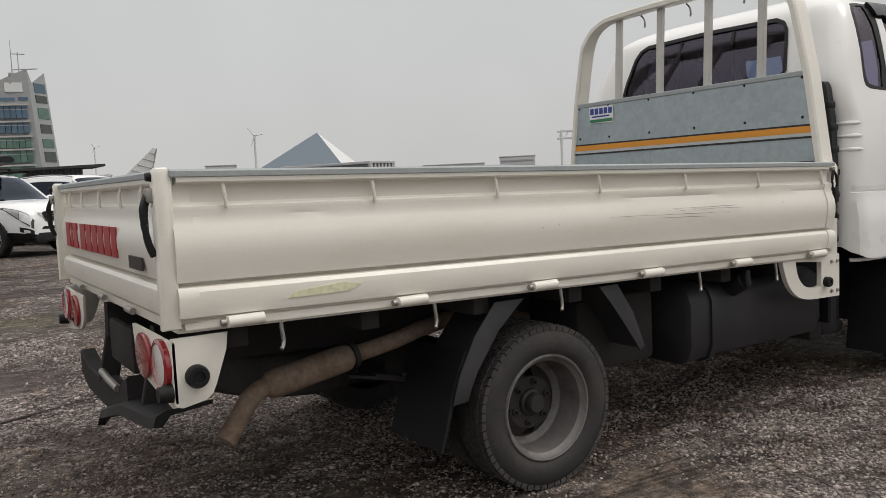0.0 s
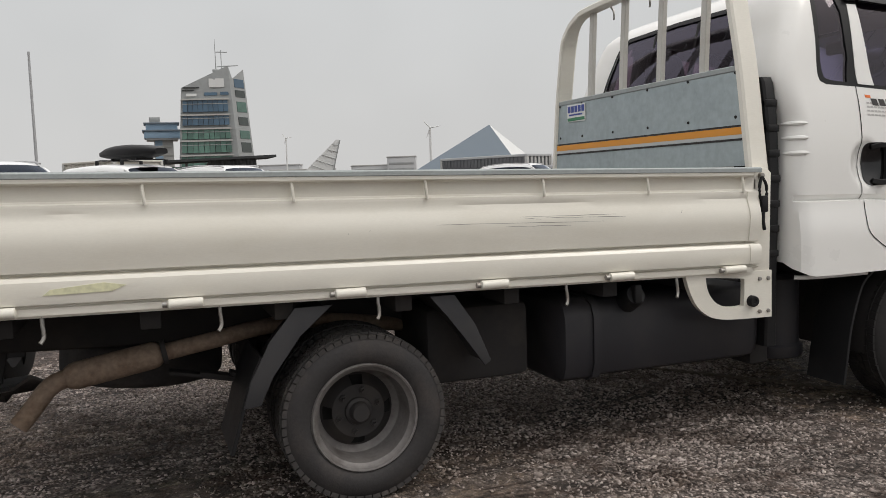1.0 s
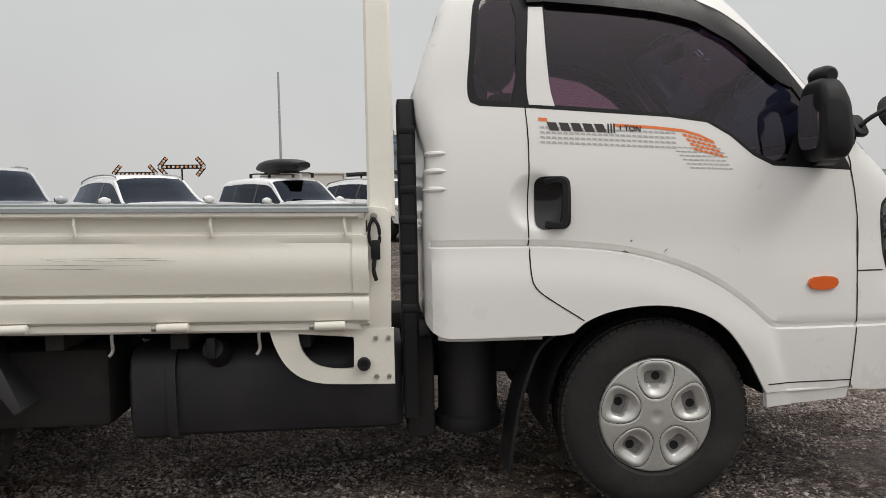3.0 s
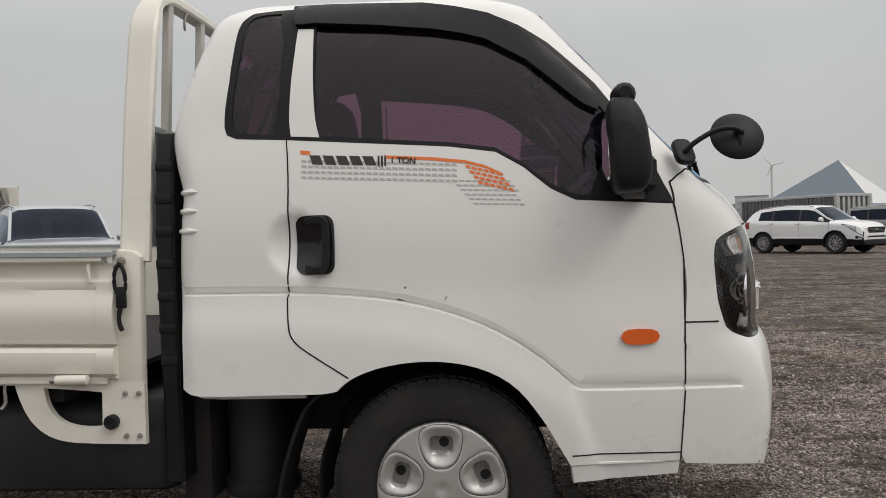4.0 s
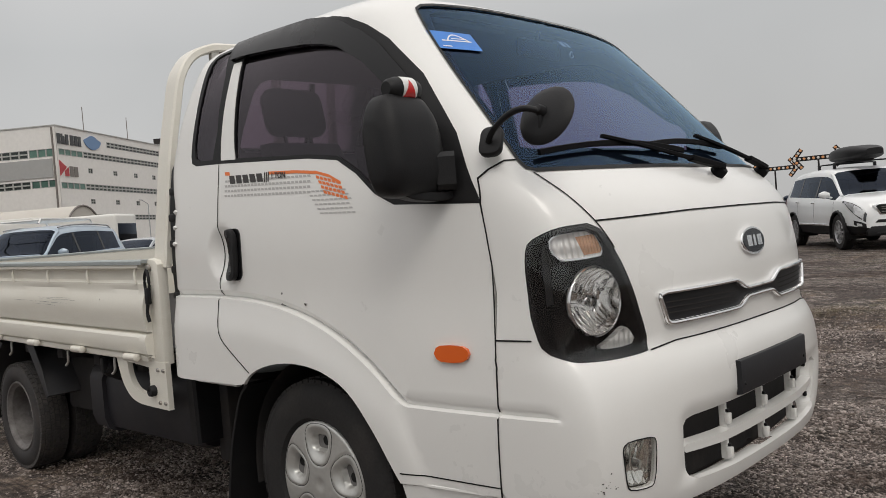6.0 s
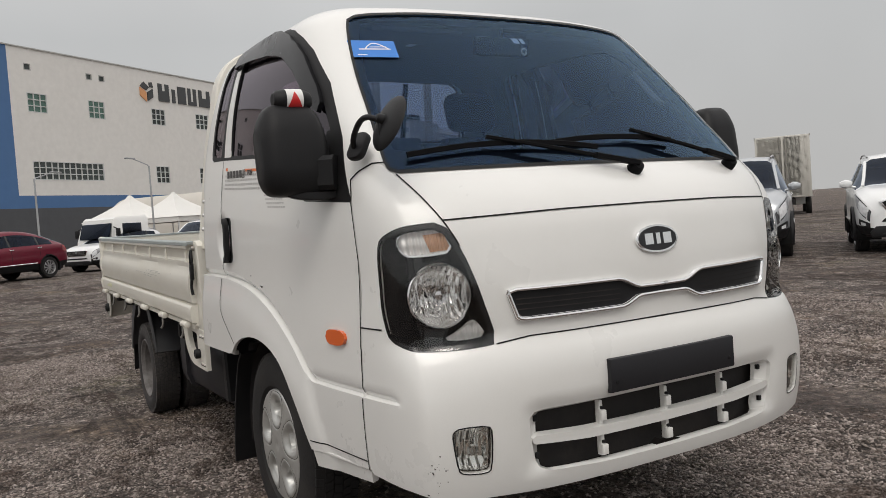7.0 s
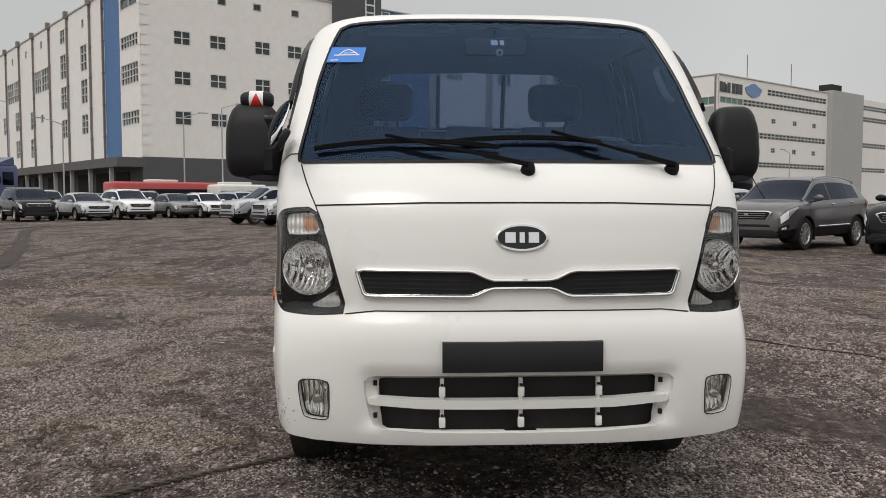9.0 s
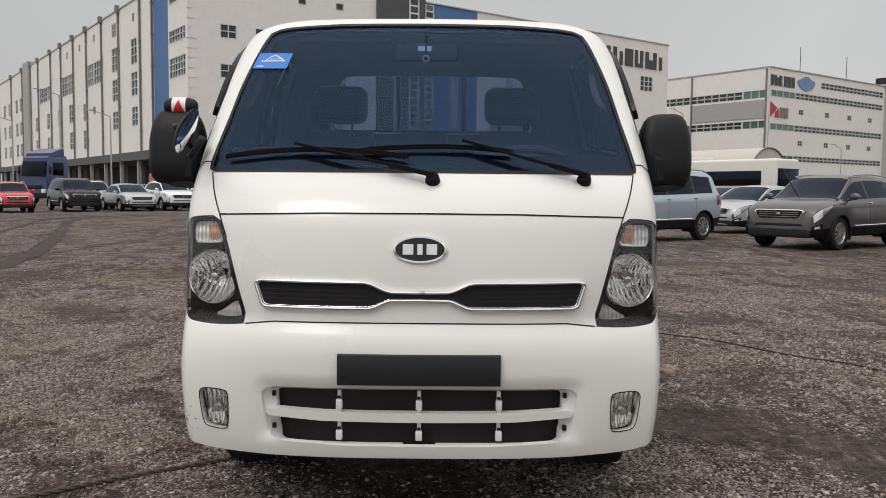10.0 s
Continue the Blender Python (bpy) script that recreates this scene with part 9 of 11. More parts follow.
for s0, w_, h_ in ((0.3, 1.0, 1.9), (1.6, 0.5, 1.9), (2.2, 0.5, 1.5), (3.0, 0.9, 1.9), (4.6, 1.1, 1.9), (6.0, 1.0, 1.9), (7.3, 0.9, 1.9)):
    bm = bmesh.new()
    GR.box(bm, s0, s0 + w_, 21.6, 21.6 + h_, 0.02, 0.15)
    bm.transform(inv)
    fill(bm)
    part("sign_bar", bm, M["sign_dark"], sign)
bm = bmesh.new()
outline = [(12.4 + 3.0 * math.cos(a) * (1 + 0.08 * math.sin(5 * a)), 22.7 + 1.25 * math.sin(a) * (1 + 0.12 * math.cos(4 * a))) for a in [2 * math.pi * k / 28 for k in range(28)]]
a = [bm.verts.new(inv @ GR.at(s, z, 0.02)) for s, z in outline]
b = [bm.verts.new(inv @ GR.at(s, z, 0.15)) for s, z in outline]
bm.faces.new(a)
bm.faces.new(b)
for k in range(28):
    bm.faces.new((a[k], a[(k + 1) % 28], b[(k + 1) % 28], b[k]))
fill(bm)
part("mark", bm, M["sign_blue"], sign)
sign = thing("wall_sign", "red triangle and grey strokes of a smaller sign", "sign", GR.at(0, 16, 0))
inv = Matrix.Translation(-GR.at(0, 16, 0))
for pts, m_ in ((((0.4, 18.5), (2.6, 17.4), (0.4, 15.7)), "sign_red"), (((2.0, 16.6), (3.2, 17.4), (3.2, 15.7), (2.0, 15.7)), "sign_red"), (((3.6, 17.6), (4.8, 17.6), (4.8, 15.7), (3.6, 15.7)), "pipe"), (((5.1, 17.6), (6.3, 17.6), (6.3, 15.7), (5.1, 15.7)), "pipe")):
    bm = bmesh.new()
    a = [bm.verts.new(inv @ GR.at(s, z, 0.02)) for s, z in pts]
    b = [bm.verts.new(inv @ GR.at(s, z, 0.15)) for s, z in pts]
    bm.faces.new(a)
    bm.faces.new(b)
    for k in range(len(pts)):
        bm.faces.new((a[k], a[(k + 1) % len(pts)], b[(k + 1) % len(pts)], b[k]))
    fill(bm)
    part("mark", bm, M[m_], sign)


def seen(az, dist, z=0.0):
    """A place by its bearing and distance from the truck's flank."""
    return Vector((0.5 + dist * math.cos(radians(az)), -3.0 + dist * math.sin(radians(az)), z))


# glass office tower with a slanted top
tower = thing("office_tower", "grey glass office tower with a slanted roof and mast", "building", seen(85.0, 200), -5.0 + 0.0)


def tower_x(k, z):
    """Corner lines that lean together: 0 left, 1 middle, 2 right."""
    t = z / 29.0
    return (-9.4 + 2.1 * t, 5.2 - 1.6 * t, 9.0 - 2.3 * t)[k]


def tower_y(k, z):
    return (1.0 + 0.6 * z / 29, -1.0 + 0.8 * z / 29, 3.6)[k]


def tower_quad(bm, ka, kb, fa, fb, z0, z1, d, z1b=None):
    """A slab on the face between two corner lines, from share fa to fb of its width, d proud."""
    def q(f, z, o):
        x = tower_x(ka, z) + (tower_x(kb, z) - tower_x(ka, z)) * f
        y = tower_y(ka, z) + (tower_y(kb, z) - tower_y(ka, z)) * f
        nx, ny = (0.13, -1.0) if ka == 0 else (0.85, -0.6)
        return Vector((x + nx * o, y + ny * o, z))
    zb = z1 if z1b is None else z1b
    v = [bm.verts.new(q(f, z, o)) for o in (-0.5, d) for f, z in ((fa, z0), (fb, z0), (fb, zb), (fa, z1))]
    for f in ((0, 1, 2, 3), (4, 5, 6, 7), (0, 1, 5, 4), (1, 2, 6, 5), (2, 3, 7, 6), (3, 0, 4, 7)):
        bm.faces.new([v[k] for k in f])


bm = bmesh.new()
low = [(tower_x(k, 0), tower_y(k, 0), 0) for k in range(3)] + [(tower_x(2, 0) - 1, 14, 0), (tower_x(0, 0), 12, 0)]
low.insert(2, (tower_x(1, 0) + 0.25, tower_y(1, 0) + 0.3, 0))
up_ = [(tower_x(0, 24.6), tower_y(0, 24.6), 24.6), (tower_x(1, 29.0) - 0.4, tower_y(1, 29), 29.6), (tower_x(1, 26.6) + 0.3, tower_y(1, 26.6) + 0.4, 26.6), (tower_x(2, 28.2), tower_y(2, 28), 29.2), (tower_x(2, 28) - 1, 13, 27.0), (tower_x(0, 24.6), 11, 24.6)]
add_rings(bm, [low, up_])
fill(bm)
part("wall", bm, M["tower_grey"], tower)
for k, (z0, z1, g) in enumerate(((2.5, 5.0, "green_glass"), (5.8, 8.6, "green_glass"), (9.4, 12.0, "green_glass"), (12.6, 14.8, "green_glass"), (15.8, 18.0, "blue_glass"), (18.9, 21.6, "blue_glass"))):
    w0, w1 = (0.03, 0.88)
    n_ = 9
    for j in range(n_):
        bm = bmesh.new()
        tower_quad(bm, 0, 1, w0 + (w1 - w0) * j / n_ + 0.004, w0 + (w1 - w0) * (j + 1) / n_ - 0.004, z0, z1, 0.9)
        fill(bm)
        part("window", bm, M[g], tower)
    bm = bmesh.new()
    tower_quad(bm, 0, 1, w0 - 0.03, w1 + 0.02, z1, z1 + 0.35, 1.3)
    fill(bm)
    part("ledge", bm, M["frame_grey"], tower)
    bm = bmesh.new()
    tower_quad(bm, 0, 1, w0 - 0.01, w1, (z0 + z1) / 2 + 0.4, (z0 + z1) / 2 + 0.55, 0.98)
    fill(bm)
    part("transom", bm, M["tower_grey"], tower)
    bm = bmesh.new()
    tower_quad(bm, 1, 2, 0.22, 0.88, z0, z1 - 0.3, 0.12)
    fill(bm)
    part("window", bm, M["green_glass" if k % 2 else "far_glass"], tower)
for f0, f1, z0, z1, g in ((0.10, 0.30, 22.6, 23.2, "frame_white"), (0.45, 0.70, 22.7, 23.4, "blue_glass"), (0.76, 0.92, 22.8, 23.5, "blue_glass"), (0.02, 0.25, 23.9, 24.1, "roof_dark"), (0.55, 0.85, 24.6, 26.6, "frame_white"), (0.62, 0.68, 24.4, 27.2, "tower_grey"), (0.03, 0.35, 24.5, 24.7, "roof_dark")):
    bm = bmesh.new()
    tower_quad(bm, 0, 1, f0, f1, z0, z1, 0.35)
    fill(bm)
    part("window", bm, M[g], tower)
for z0, z1, g in ((22.4, 24.0, "far_glass"), (24.6, 26.6, "blue_glass")):
    bm = bmesh.new()
    tower_quad(bm, 1, 2, 0.2, 0.9, z0, z1, 0.12)
    fill(bm)
    part("window", bm, M[g], tower)
bm = bmesh.new()
add_tube(bm, [(0.5, 2, 27), (0.5, 2, 36.0)], [0.16, 0.05], 6)
add_tube(bm, [(0.7, 2, 29.6), (5.5, 2, 29.9)], 0.14, 6)
add_tube(bm, [(1.8, 2, 28.5), (1.8, 2, 33.4)], 0.10, 6)
add_tube(bm, [(0.6, 2, 33.0), (3.2, 2, 33.0)], 0.12, 6)
add_box(bm, (1.0, 2, 28.6), (2.6, 1.6, 0.6), 0.1)
part("mast", bm, M["tower_grey"], tower)

# blue control tower beside it
control = thing("control_tower", "blue-grey control tower with a wide glazed head", "tower", seen(88.5, 222), -1.5)
for nm, c, sz, m_ in (("shaft", (0.3, 0, 6.8), (4.6, 4.6, 13.6), "panel_grey"), ("shaft_glass", (-0.9, -2.35, 6.8), (1.8, 0.1, 13.4), "tower_blue"), ("lower_deck", (0, 0, 13.8), (7.6, 7.6, 0.5), "tower_grey"), ("cabin", (0, 0, 14.9), (8.6, 8.0, 1.7), "tower_blue"), ("upper_deck", (0, 0, 15.95), (9.4, 8.8, 0.4), "slate"), ("lantern", (0.0, 0, 16.9), (7.6, 7.0, 1.5), "tower_blue"), ("roof", (0, 0, 17.8), (8.6, 8.0, 0.35), "slate"), ("roof_hut", (-1.6, 0, 18.7), (2.6, 3, 1.5), "tower_grey")):
    bm = bmesh.new()
    add_box(bm, c, sz, 0.06)
    part(nm, bm, M[m_], control)
for k in range(6):
    bm = bmesh.new()
    add_box(bm, (0.6, -2.38, 1.5 + 2.1 * k), (3.4, 0.12, 0.5), 0.02)
    part("shaft_band", bm, M["frame_grey"], control)

# hall with a pyramid roof
pyr = thing("pyramid_hall", "low hall under a blue-grey pyramid roof", "building", seen(66.8, 124), 66.8 - 90)
bm = bmesh.new()
add_box(bm, (0, 0, 1.2), (13.6, 13.6, 2.4), 0.05)
part("wall", bm, M["panel_grey"], pyr)
bm = bmesh.new()
c4 = [bm.verts.new(p) for p in ((-10.8, -5, 2.4), (5.0, -6.5, 2.4), (9.2, 5.5, 2.4), (-9, 7, 2.4))]
ap = bm.verts.new((0.6, 0.5, 9.3))
bm.faces.new(c4[::-1])
for k in (0, 2, 3):
    bm.faces.new((c4[k], c4[(k + 1) % 4], ap))
fill(bm)
part("roof", bm, M["slate"], pyr)
bm = bmesh.new()
bm.faces.new([bm.verts.new(p) for p in ((5.0, -6.5, 2.4), (9.2, 5.5, 2.4), (0.6, 0.5, 9.3))])
part("roof", bm, M["frame_white"], pyr, "white sheet slope of the roof")

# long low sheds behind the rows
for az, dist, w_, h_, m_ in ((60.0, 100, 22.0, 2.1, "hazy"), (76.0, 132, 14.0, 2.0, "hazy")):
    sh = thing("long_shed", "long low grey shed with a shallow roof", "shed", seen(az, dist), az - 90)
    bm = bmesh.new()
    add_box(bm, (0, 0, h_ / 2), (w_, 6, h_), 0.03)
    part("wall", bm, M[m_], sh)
    bm = bmesh.new()
    add_rings(bm, [[(x, -3.4, h_), (x, 0, h_ + 0.7), (x, 3.4, h_), (x, 3.4, h_ - 0.1), (x, -3.4, h_ - 0.1)] for x in (-w_ / 2 - 0.3, w_ / 2 + 0.3)])
    fill(bm)
    part("roof", bm, M["slate"], sh)

M["dull_sheet"] = surface("dull_grey_sheet", (0.105, 0.108, 0.115), 0.7, stain=0.4, stain_scale=0.6, stain_color=(0.075, 0.075, 0.08))
crate = thing("freight_container", "dark grey ribbed freight container with paler door end", "container", (18.3, 38.8, 0), -67.5)
bm = bmesh.new()
add_box(bm, (0, 0, 1.18), (6.5, 2.0, 2.06), 0.02)
part("body", bm, M["dull_sheet"], crate)
for k in range(24):
    bm = bmesh.new()
    add_box(bm, (-3.1 + 0.27 * k, -1.01, 1.18), (0.13, 0.05, 1.98), 0.01)
    part("rib", bm, M["dull_sheet"], crate)
for k in range(7):
    bm = bmesh.new()
    add_box(bm, (3.28, -0.9 + 0.30 * k, 1.18), (0.06, 0.15, 1.98), 0.01)
    part("end_rib", bm, M["panel_grey"], crate)
for z in (0.08, 2.25):
    bm = bmesh.new()
    add_box(bm, (0, 0, z), (6.66, 2.10, 0.14), 0.02)
    part("rail", bm, M["hazy"] if z > 1 else M["dull_sheet"], crate)
for x in (-3.25, 3.27):
    for y in (-0.98, 0.98):
        bm = bmesh.new()
        add_box(bm, (x, y, 1.16), (0.16, 0.16, 2.10), 0.02)
        part("corner_post", bm, M["panel_grey"], crate)


def turbine(az, dist, h):
    t_ = thing("wind_turbine", "small white wind turbine on a slim mast", "wind turbine", seen(az, dist), az - 90)
    bm = bmesh.new()
    add_tube(bm, [(0, 0, 0), (0, 0, h)], [0.30, 0.17], 8)
    part("mast", bm, M["frame_white"], t_)
    bm = bmesh.new()
    add_box(bm, (0, -0.2, h + 0.1), (0.4, 1.4, 0.45), 0.1)
    part("nacelle", bm, M["frame_white"], t_)
    for a in (10, 130, 250):
        bm = bmesh.new()
        add_tube(bm, [(0, -0.95, h + 0.1), (1.9 * math.cos(radians(a)), -0.95, h + 0.1 + 1.9 * math.sin(radians(a)))], [0.14, 0.06], 6)
        part("blade", bm, M["frame_white"], t_)


turbine(70.6, 150, 10.6)
turbine(80.4, 265, 15.9)
# white fin of a sculpture
fin = thing("white_fin", "tall white triangular fin with a lattice edge", "sculpture", seen(76.9, 180), -13)
bm = bmesh.new()
add_prism(bm, [(-9.5, 0.0), (-2.0, 0.0), (-1.5, 2.5), (-0.8, 6.2), (0.25, 10.6), (-0.6, 10.7), (-3.0, 8.4), (-6.3, 5.3), (-9.5, 2.2)], Matrix(((1, 0, 0, 0), (0, 0, -1, 0), (0, 1, 0, 0), (0, 0, 0, 1))), 0.5)
fill(bm)
part("blade", bm, M["frame_white"], fin)
bm = bmesh.new()
add_tube(bm, [(-1.7, -0.6, 2.5), (-0.9, -0.6, 6.2), (0.2, -0.6, 10.6)], 0.14, 6)
for k in range(5):
    add_tube(bm, [(-6.2 + 1.2 * k, -0.6, 5.3 + 1.1 * k), (-1.5 + 0.35 * k, -0.6, 3.5 + 1.5 * k)], 0.07, 5)
part("lattice", bm, M["tower_grey"], fin)
# flagpole
bm = bmesh.new()
add_tube(bm, [(0, 0, 0), (0, 0, 21.7), (0, 0, 22.1)], [0.24, 0.17, 0.19], 8)
fp = part("flagpole", bm, M["lamp_post"], None)
fp.location = (-14.4, 133.0, 0)
tagged(fp, "tall slim bare steel flagpole", "flagpole")
# overhead gantry
gan = thing("gantry", "white steel gantry over the far road", "gantry", seen(48.8, 82), 48.8 - 90)
for x in (-1.6, 1.6):
    bm = bmesh.new()
    add_tube(bm, [(x, 0, 0), (x, 0, 5.6)], 0.12, 8)
    part("post", bm, M["frame_white"], gan)
for z in (4.8, 5.5):
    bm = bmesh.new()
    add_tube(bm, [(-2.0, 0, z), (2.0, 0, z)], 0, flat=(0.08, 0.10))
    part("beam", bm, M["frame_white"], gan)
for k in range(6):
    bm = bmesh.new()
    add_tube(bm, [(-1.9 + 0.65 * k, 0, 4.85), (-1.55 + 0.65 * k, 0, 5.45)], 0.04, 6)
    part("brace", bm, M["frame_white"], gan)

# faint far blocks, their walls paled with painted haze
random.seed(41)
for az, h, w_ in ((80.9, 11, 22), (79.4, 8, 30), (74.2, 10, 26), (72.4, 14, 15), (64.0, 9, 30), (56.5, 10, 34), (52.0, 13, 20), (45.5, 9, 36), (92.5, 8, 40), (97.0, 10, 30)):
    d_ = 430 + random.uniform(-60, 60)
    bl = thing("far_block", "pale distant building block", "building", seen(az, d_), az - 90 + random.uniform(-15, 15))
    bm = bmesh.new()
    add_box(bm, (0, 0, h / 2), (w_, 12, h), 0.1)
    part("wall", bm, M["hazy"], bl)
    bm = bmesh.new()
    add_box(bm, (0, 0, h + 0.3), (w_ + 0.5, 12.5, 0.6), 0.1)
    part("roof", bm, M["panel_grey"], bl)
    for k in range(int(h // 3)):
        bm = bmesh.new()
        add_box(bm, (0, -6.05, 1.8 + 3 * k), (w_ - 2, 0.2, 1.2), 0.02)
        part("window", bm, M["tower_grey"], bl)

# the dark shed behind the cars
shed = thing("storage_shed", "low storage shed with dark corrugated wall and black roof", "shed", (2.9, 40.0, 0), -2.0)
bm = bmesh.new()
n_ = 26
rows_ = []
for k in range(n_ + 1):
    x = 0.0 + 2.4 * k / n_
    rows_.append([(x, -0.04 * (k % 2), 0), (x, -0.04 * (k % 2), 2.46 + 0.035 * x)])
for a, b in zip(rows_, rows_[1:]):
    bm.faces.new([bm.verts.new(p) for p in (a[0], b[0], b[1], a[1])])
bmesh.ops.remove_doubles(bm, verts=bm.verts, dist=1e-4)
add_box(bm, (1.2, 1.6, 1.2), (2.35, 3.1, 2.40), 0.0)
part("wall", bm, M["corrugated"], shed, "dark corrugated sheet wall")
bm = bmesh.new()
add_rings(bm, [[(x, -0.7, z), (x, 3.6, z + 0.03), (x, 3.6, z + 0.15), (x, -0.7, z + 0.12)] for x, z in ((-3.35, 2.34), (3.35, 2.56))])
fill(bm)
part("roof", bm, M["roof_dark"], shed, "thin black sloping roof")
for k in range(3):
    bm = bmesh.new()
    add_tube(bm, [(-3.2 + 1.05 * k, -0.6, 0), (-3.2 + 1.05 * k, -0.6, 2.38)], 0, flat=(0.05, 0.05))
    part("post", bm, M["matt"], shed)
bm = bmesh.new()
add_box(bm, (-1.2, 1.2, 1.1), (2.38, 0.1, 2.2), 0.02)
part("back_wall", bm, M["green_sheet"], shed, "green sheet wall")
for x, y, rows_up in ((-1.16, 39.75, 9), (-0.45, 39.75, 9), (-2.0, 40.0, 7), (-0.80, 40.3, 7)):
    st = thing("panel_stack", "white slatted stack of plastic panels", "stack", (2.9 + x, y, 0), -2.0, group="stacks in the shed")
    for j in range(rows_up):
        bm = bmesh.new()
        add_box(bm, (0.02 * (j % 2), 0, 0.11 + 0.22 * j), (0.44, 0.5, 0.185), 0.02)
        part("panel", bm, M["paper"], st)


# ---- street lamps ----
def lamp(at, h, turn, reach=1.7, rise=0.25):
    t_ = thing("street_lamp", "slim grey steel street lamp with a single arm", "street lamp", (*at, 0), turn, group="street lamps")
    bm = bmesh.new()
    add_tube(bm, [(0, 0, 0), (0, 0, h - 0.1)], [0.065, 0.045], 8)
    add_box(bm, (0, 0, 0.25), (0.26, 0.26, 0.5), 0.03)
    part("post", bm, M["lamp_post"], t_)
    bm = bmesh.new()
    add_tube(bm, [(0, 0, h - 0.15), (0.12, 0, h - 0.05), (reach * 0.7, 0, h + rise)], 0.03, 6)
    part("arm", bm, M["lamp_post"], t_)
    bm = bmesh.new()
    add_box(bm, (reach * 0.85, 0, h + rise + 0.03), (0.70, 0.18, 0.07), 0.02)
    part("head", bm, M["lamp_post"], t_)


for at, h, way in (((-51.3, -23.3), 6.3, -1), ((-57.2, -29.6), 8.4, -1), ((-51.9, -15.3), 6.9, 1), ((-52.5, -12.8), 7.6, 1), ((-48.7, -6.7), 5.5, 1), ((-44.2, -0.7), 6.0, -1), ((-44.1, 1.8), 4.8, 1), ((-43.9, 7.8), 5.3, -1), ((-65.9, 20.9), 8.2, -1), ((-74.9, 39.2), 5.8, -1), ((-64.6, -37.2), 7.0, -1)):
    lamp(at, h, 126.5 if way > 0 else -53.5)


# ---- tents, buses and lorries behind the cars ----
def tent(at, w_, eave, peak):
    t_ = thing("pagoda_tent", "white fabric tent with a pointed roof", "tent", (*at, 0), 36.5, group="white tents")
    bm = bmesh.new()
    rings = []
    for k in range(7):
        f = k / 6
        r_ = (w_ / 2) * (1 - f) ** 1.35 + 0.05
        rings.append([(r_ * a, r_ * b, eave + (peak - eave) * f) for a, b in ((1, 1), (0, 1.0), (-1, 1), (-1.0, 0), (-1, -1), (0, -1.0), (1, -1), (1.0, 0))])
    add_rings(bm, rings)
    add_rings(bm, [[(w_ / 2 * a, w_ / 2 * b, z) for a, b in ((1, 1), (-1, 1), (-1, -1), (1, -1))] for z in (eave - 0.3, eave + 0.02)], caps=False)
    fill(bm)
    part("canopy", bm, M["tent"], t_)
    for a, b in ((1, 1), (-1, 1), (-1, -1), (1, -1)):
        bm = bmesh.new()
        add_tube(bm, [(a * (w_ / 2 - 0.06), b * (w_ / 2 - 0.06), 0), (a * (w_ / 2 - 0.06), b * (w_ / 2 - 0.06), eave)], 0.04, 6)
        part("post", bm, M["frame_white"], t_)


tent((-48.0, 7.3), 4.0, 2.2, 3.75)
tent((-46.5, 9.6), 4.0, 2.2, 3.75)
hall = thing("fabric_hall", "long beige fabric storage hall with a round roof", "hall", (-68.2, 29.5, 0), 36.5)
bm = bmesh.new()
prof = [(3.5 * math.cos(math.pi * k / 16), max(0.0, 5.4 * math.sin(math.pi * k / 16) ** 0.75)) for k in range(17)]
add_rings(bm, [[(x, y, z) for y, z in prof] for x in (-26, -20, -13, -6, 0)])
fill(bm)
part("cover", bm, M["canvas"], hall)
bm = bmesh.new()
add_tube(bm, [(0.03, y, z) for y, z in prof], 0.09, 6)
part("end_hoop", bm, M["pipe"], hall)


def wheel(parent, x, y, r, w_=0.24):
    bm = bmesh.new()
    m_ = Matrix.Translation((x, y, r)) @ Matrix.Rotation(radians(90), 4, "X")
    add_lathe(bm, [(r * 0.55, -w_ / 2), (r * 0.93, -w_ / 2), (r, -w_ / 3), (r, w_ / 3), (r * 0.93, w_ / 2), (r * 0.55, w_ / 2)], m_, 20, close=True)
    fill(bm)
    t_ = part("wheel", bm, M["tyre"], parent)
    bm = bmesh.new()
    add_lathe(bm, [(0, -w_ * 0.4), (r * 0.3, -w_ * 0.42), (r * 0.55, -w_ * 0.25), (r * 0.55, w_ * 0.25), (r * 0.3, w_ * 0.42), (0, w_ * 0.4)], m_, 20)
    fill(bm)
    part("rim", bm, M["rim"], t_)


def coach(name, label, at, turn, size, body, second=None):
    """A bus: rounded body, window band, windscreen, roof unit and wheels."""
    L_, W_, H_ = size
    c_ = thing(name, label, "bus", (*at, 0), turn)
    bm = bmesh.new()
    add_box(bm, (0, 0, 0.35 + (H_ - 0.35) / 2), (L_, W_, H_ - 0.35), 0.16, segs=3)
    part("body", bm, M[body], c_)
    for s in (-1, 1):
        bm = bmesh.new()
        add_box(bm, (-0.1, s * W_ / 2, H_ * 0.66), (L_ * 0.86, 0.05, H_ * 0.26), 0.02)
        part("window_band", bm, M["car_glass"], c_)
        for x in (-L_ * 0.3, L_ * 0.28):
            wheel(c_, x, s * (W_ / 2 - 0.12), 0.45)
        bm = bmesh.new()
        add_box(bm, (L_ / 2 - 0.0, s * W_ * 0.36, H_ * 0.22), (0.06, 0.3, 0.16), 0.02)
        part("headlamp", bm, M["lamp_clear"], c_)
    bm = bmesh.new()
    add_box(bm, (L_ / 2, 0, H_ * 0.66), (0.06, W_ * 0.86, H_ * 0.34), 0.02)
    part("windscreen", bm, M["car_glass"], c_)
    bm = bmesh.new()
    add_box(bm, (-L_ * 0.05, 0, H_ + 0.08), (2.0, 1.3, 0.20), 0.06)
    part("roof_unit", bm, M[second or body], c_)
    return c_


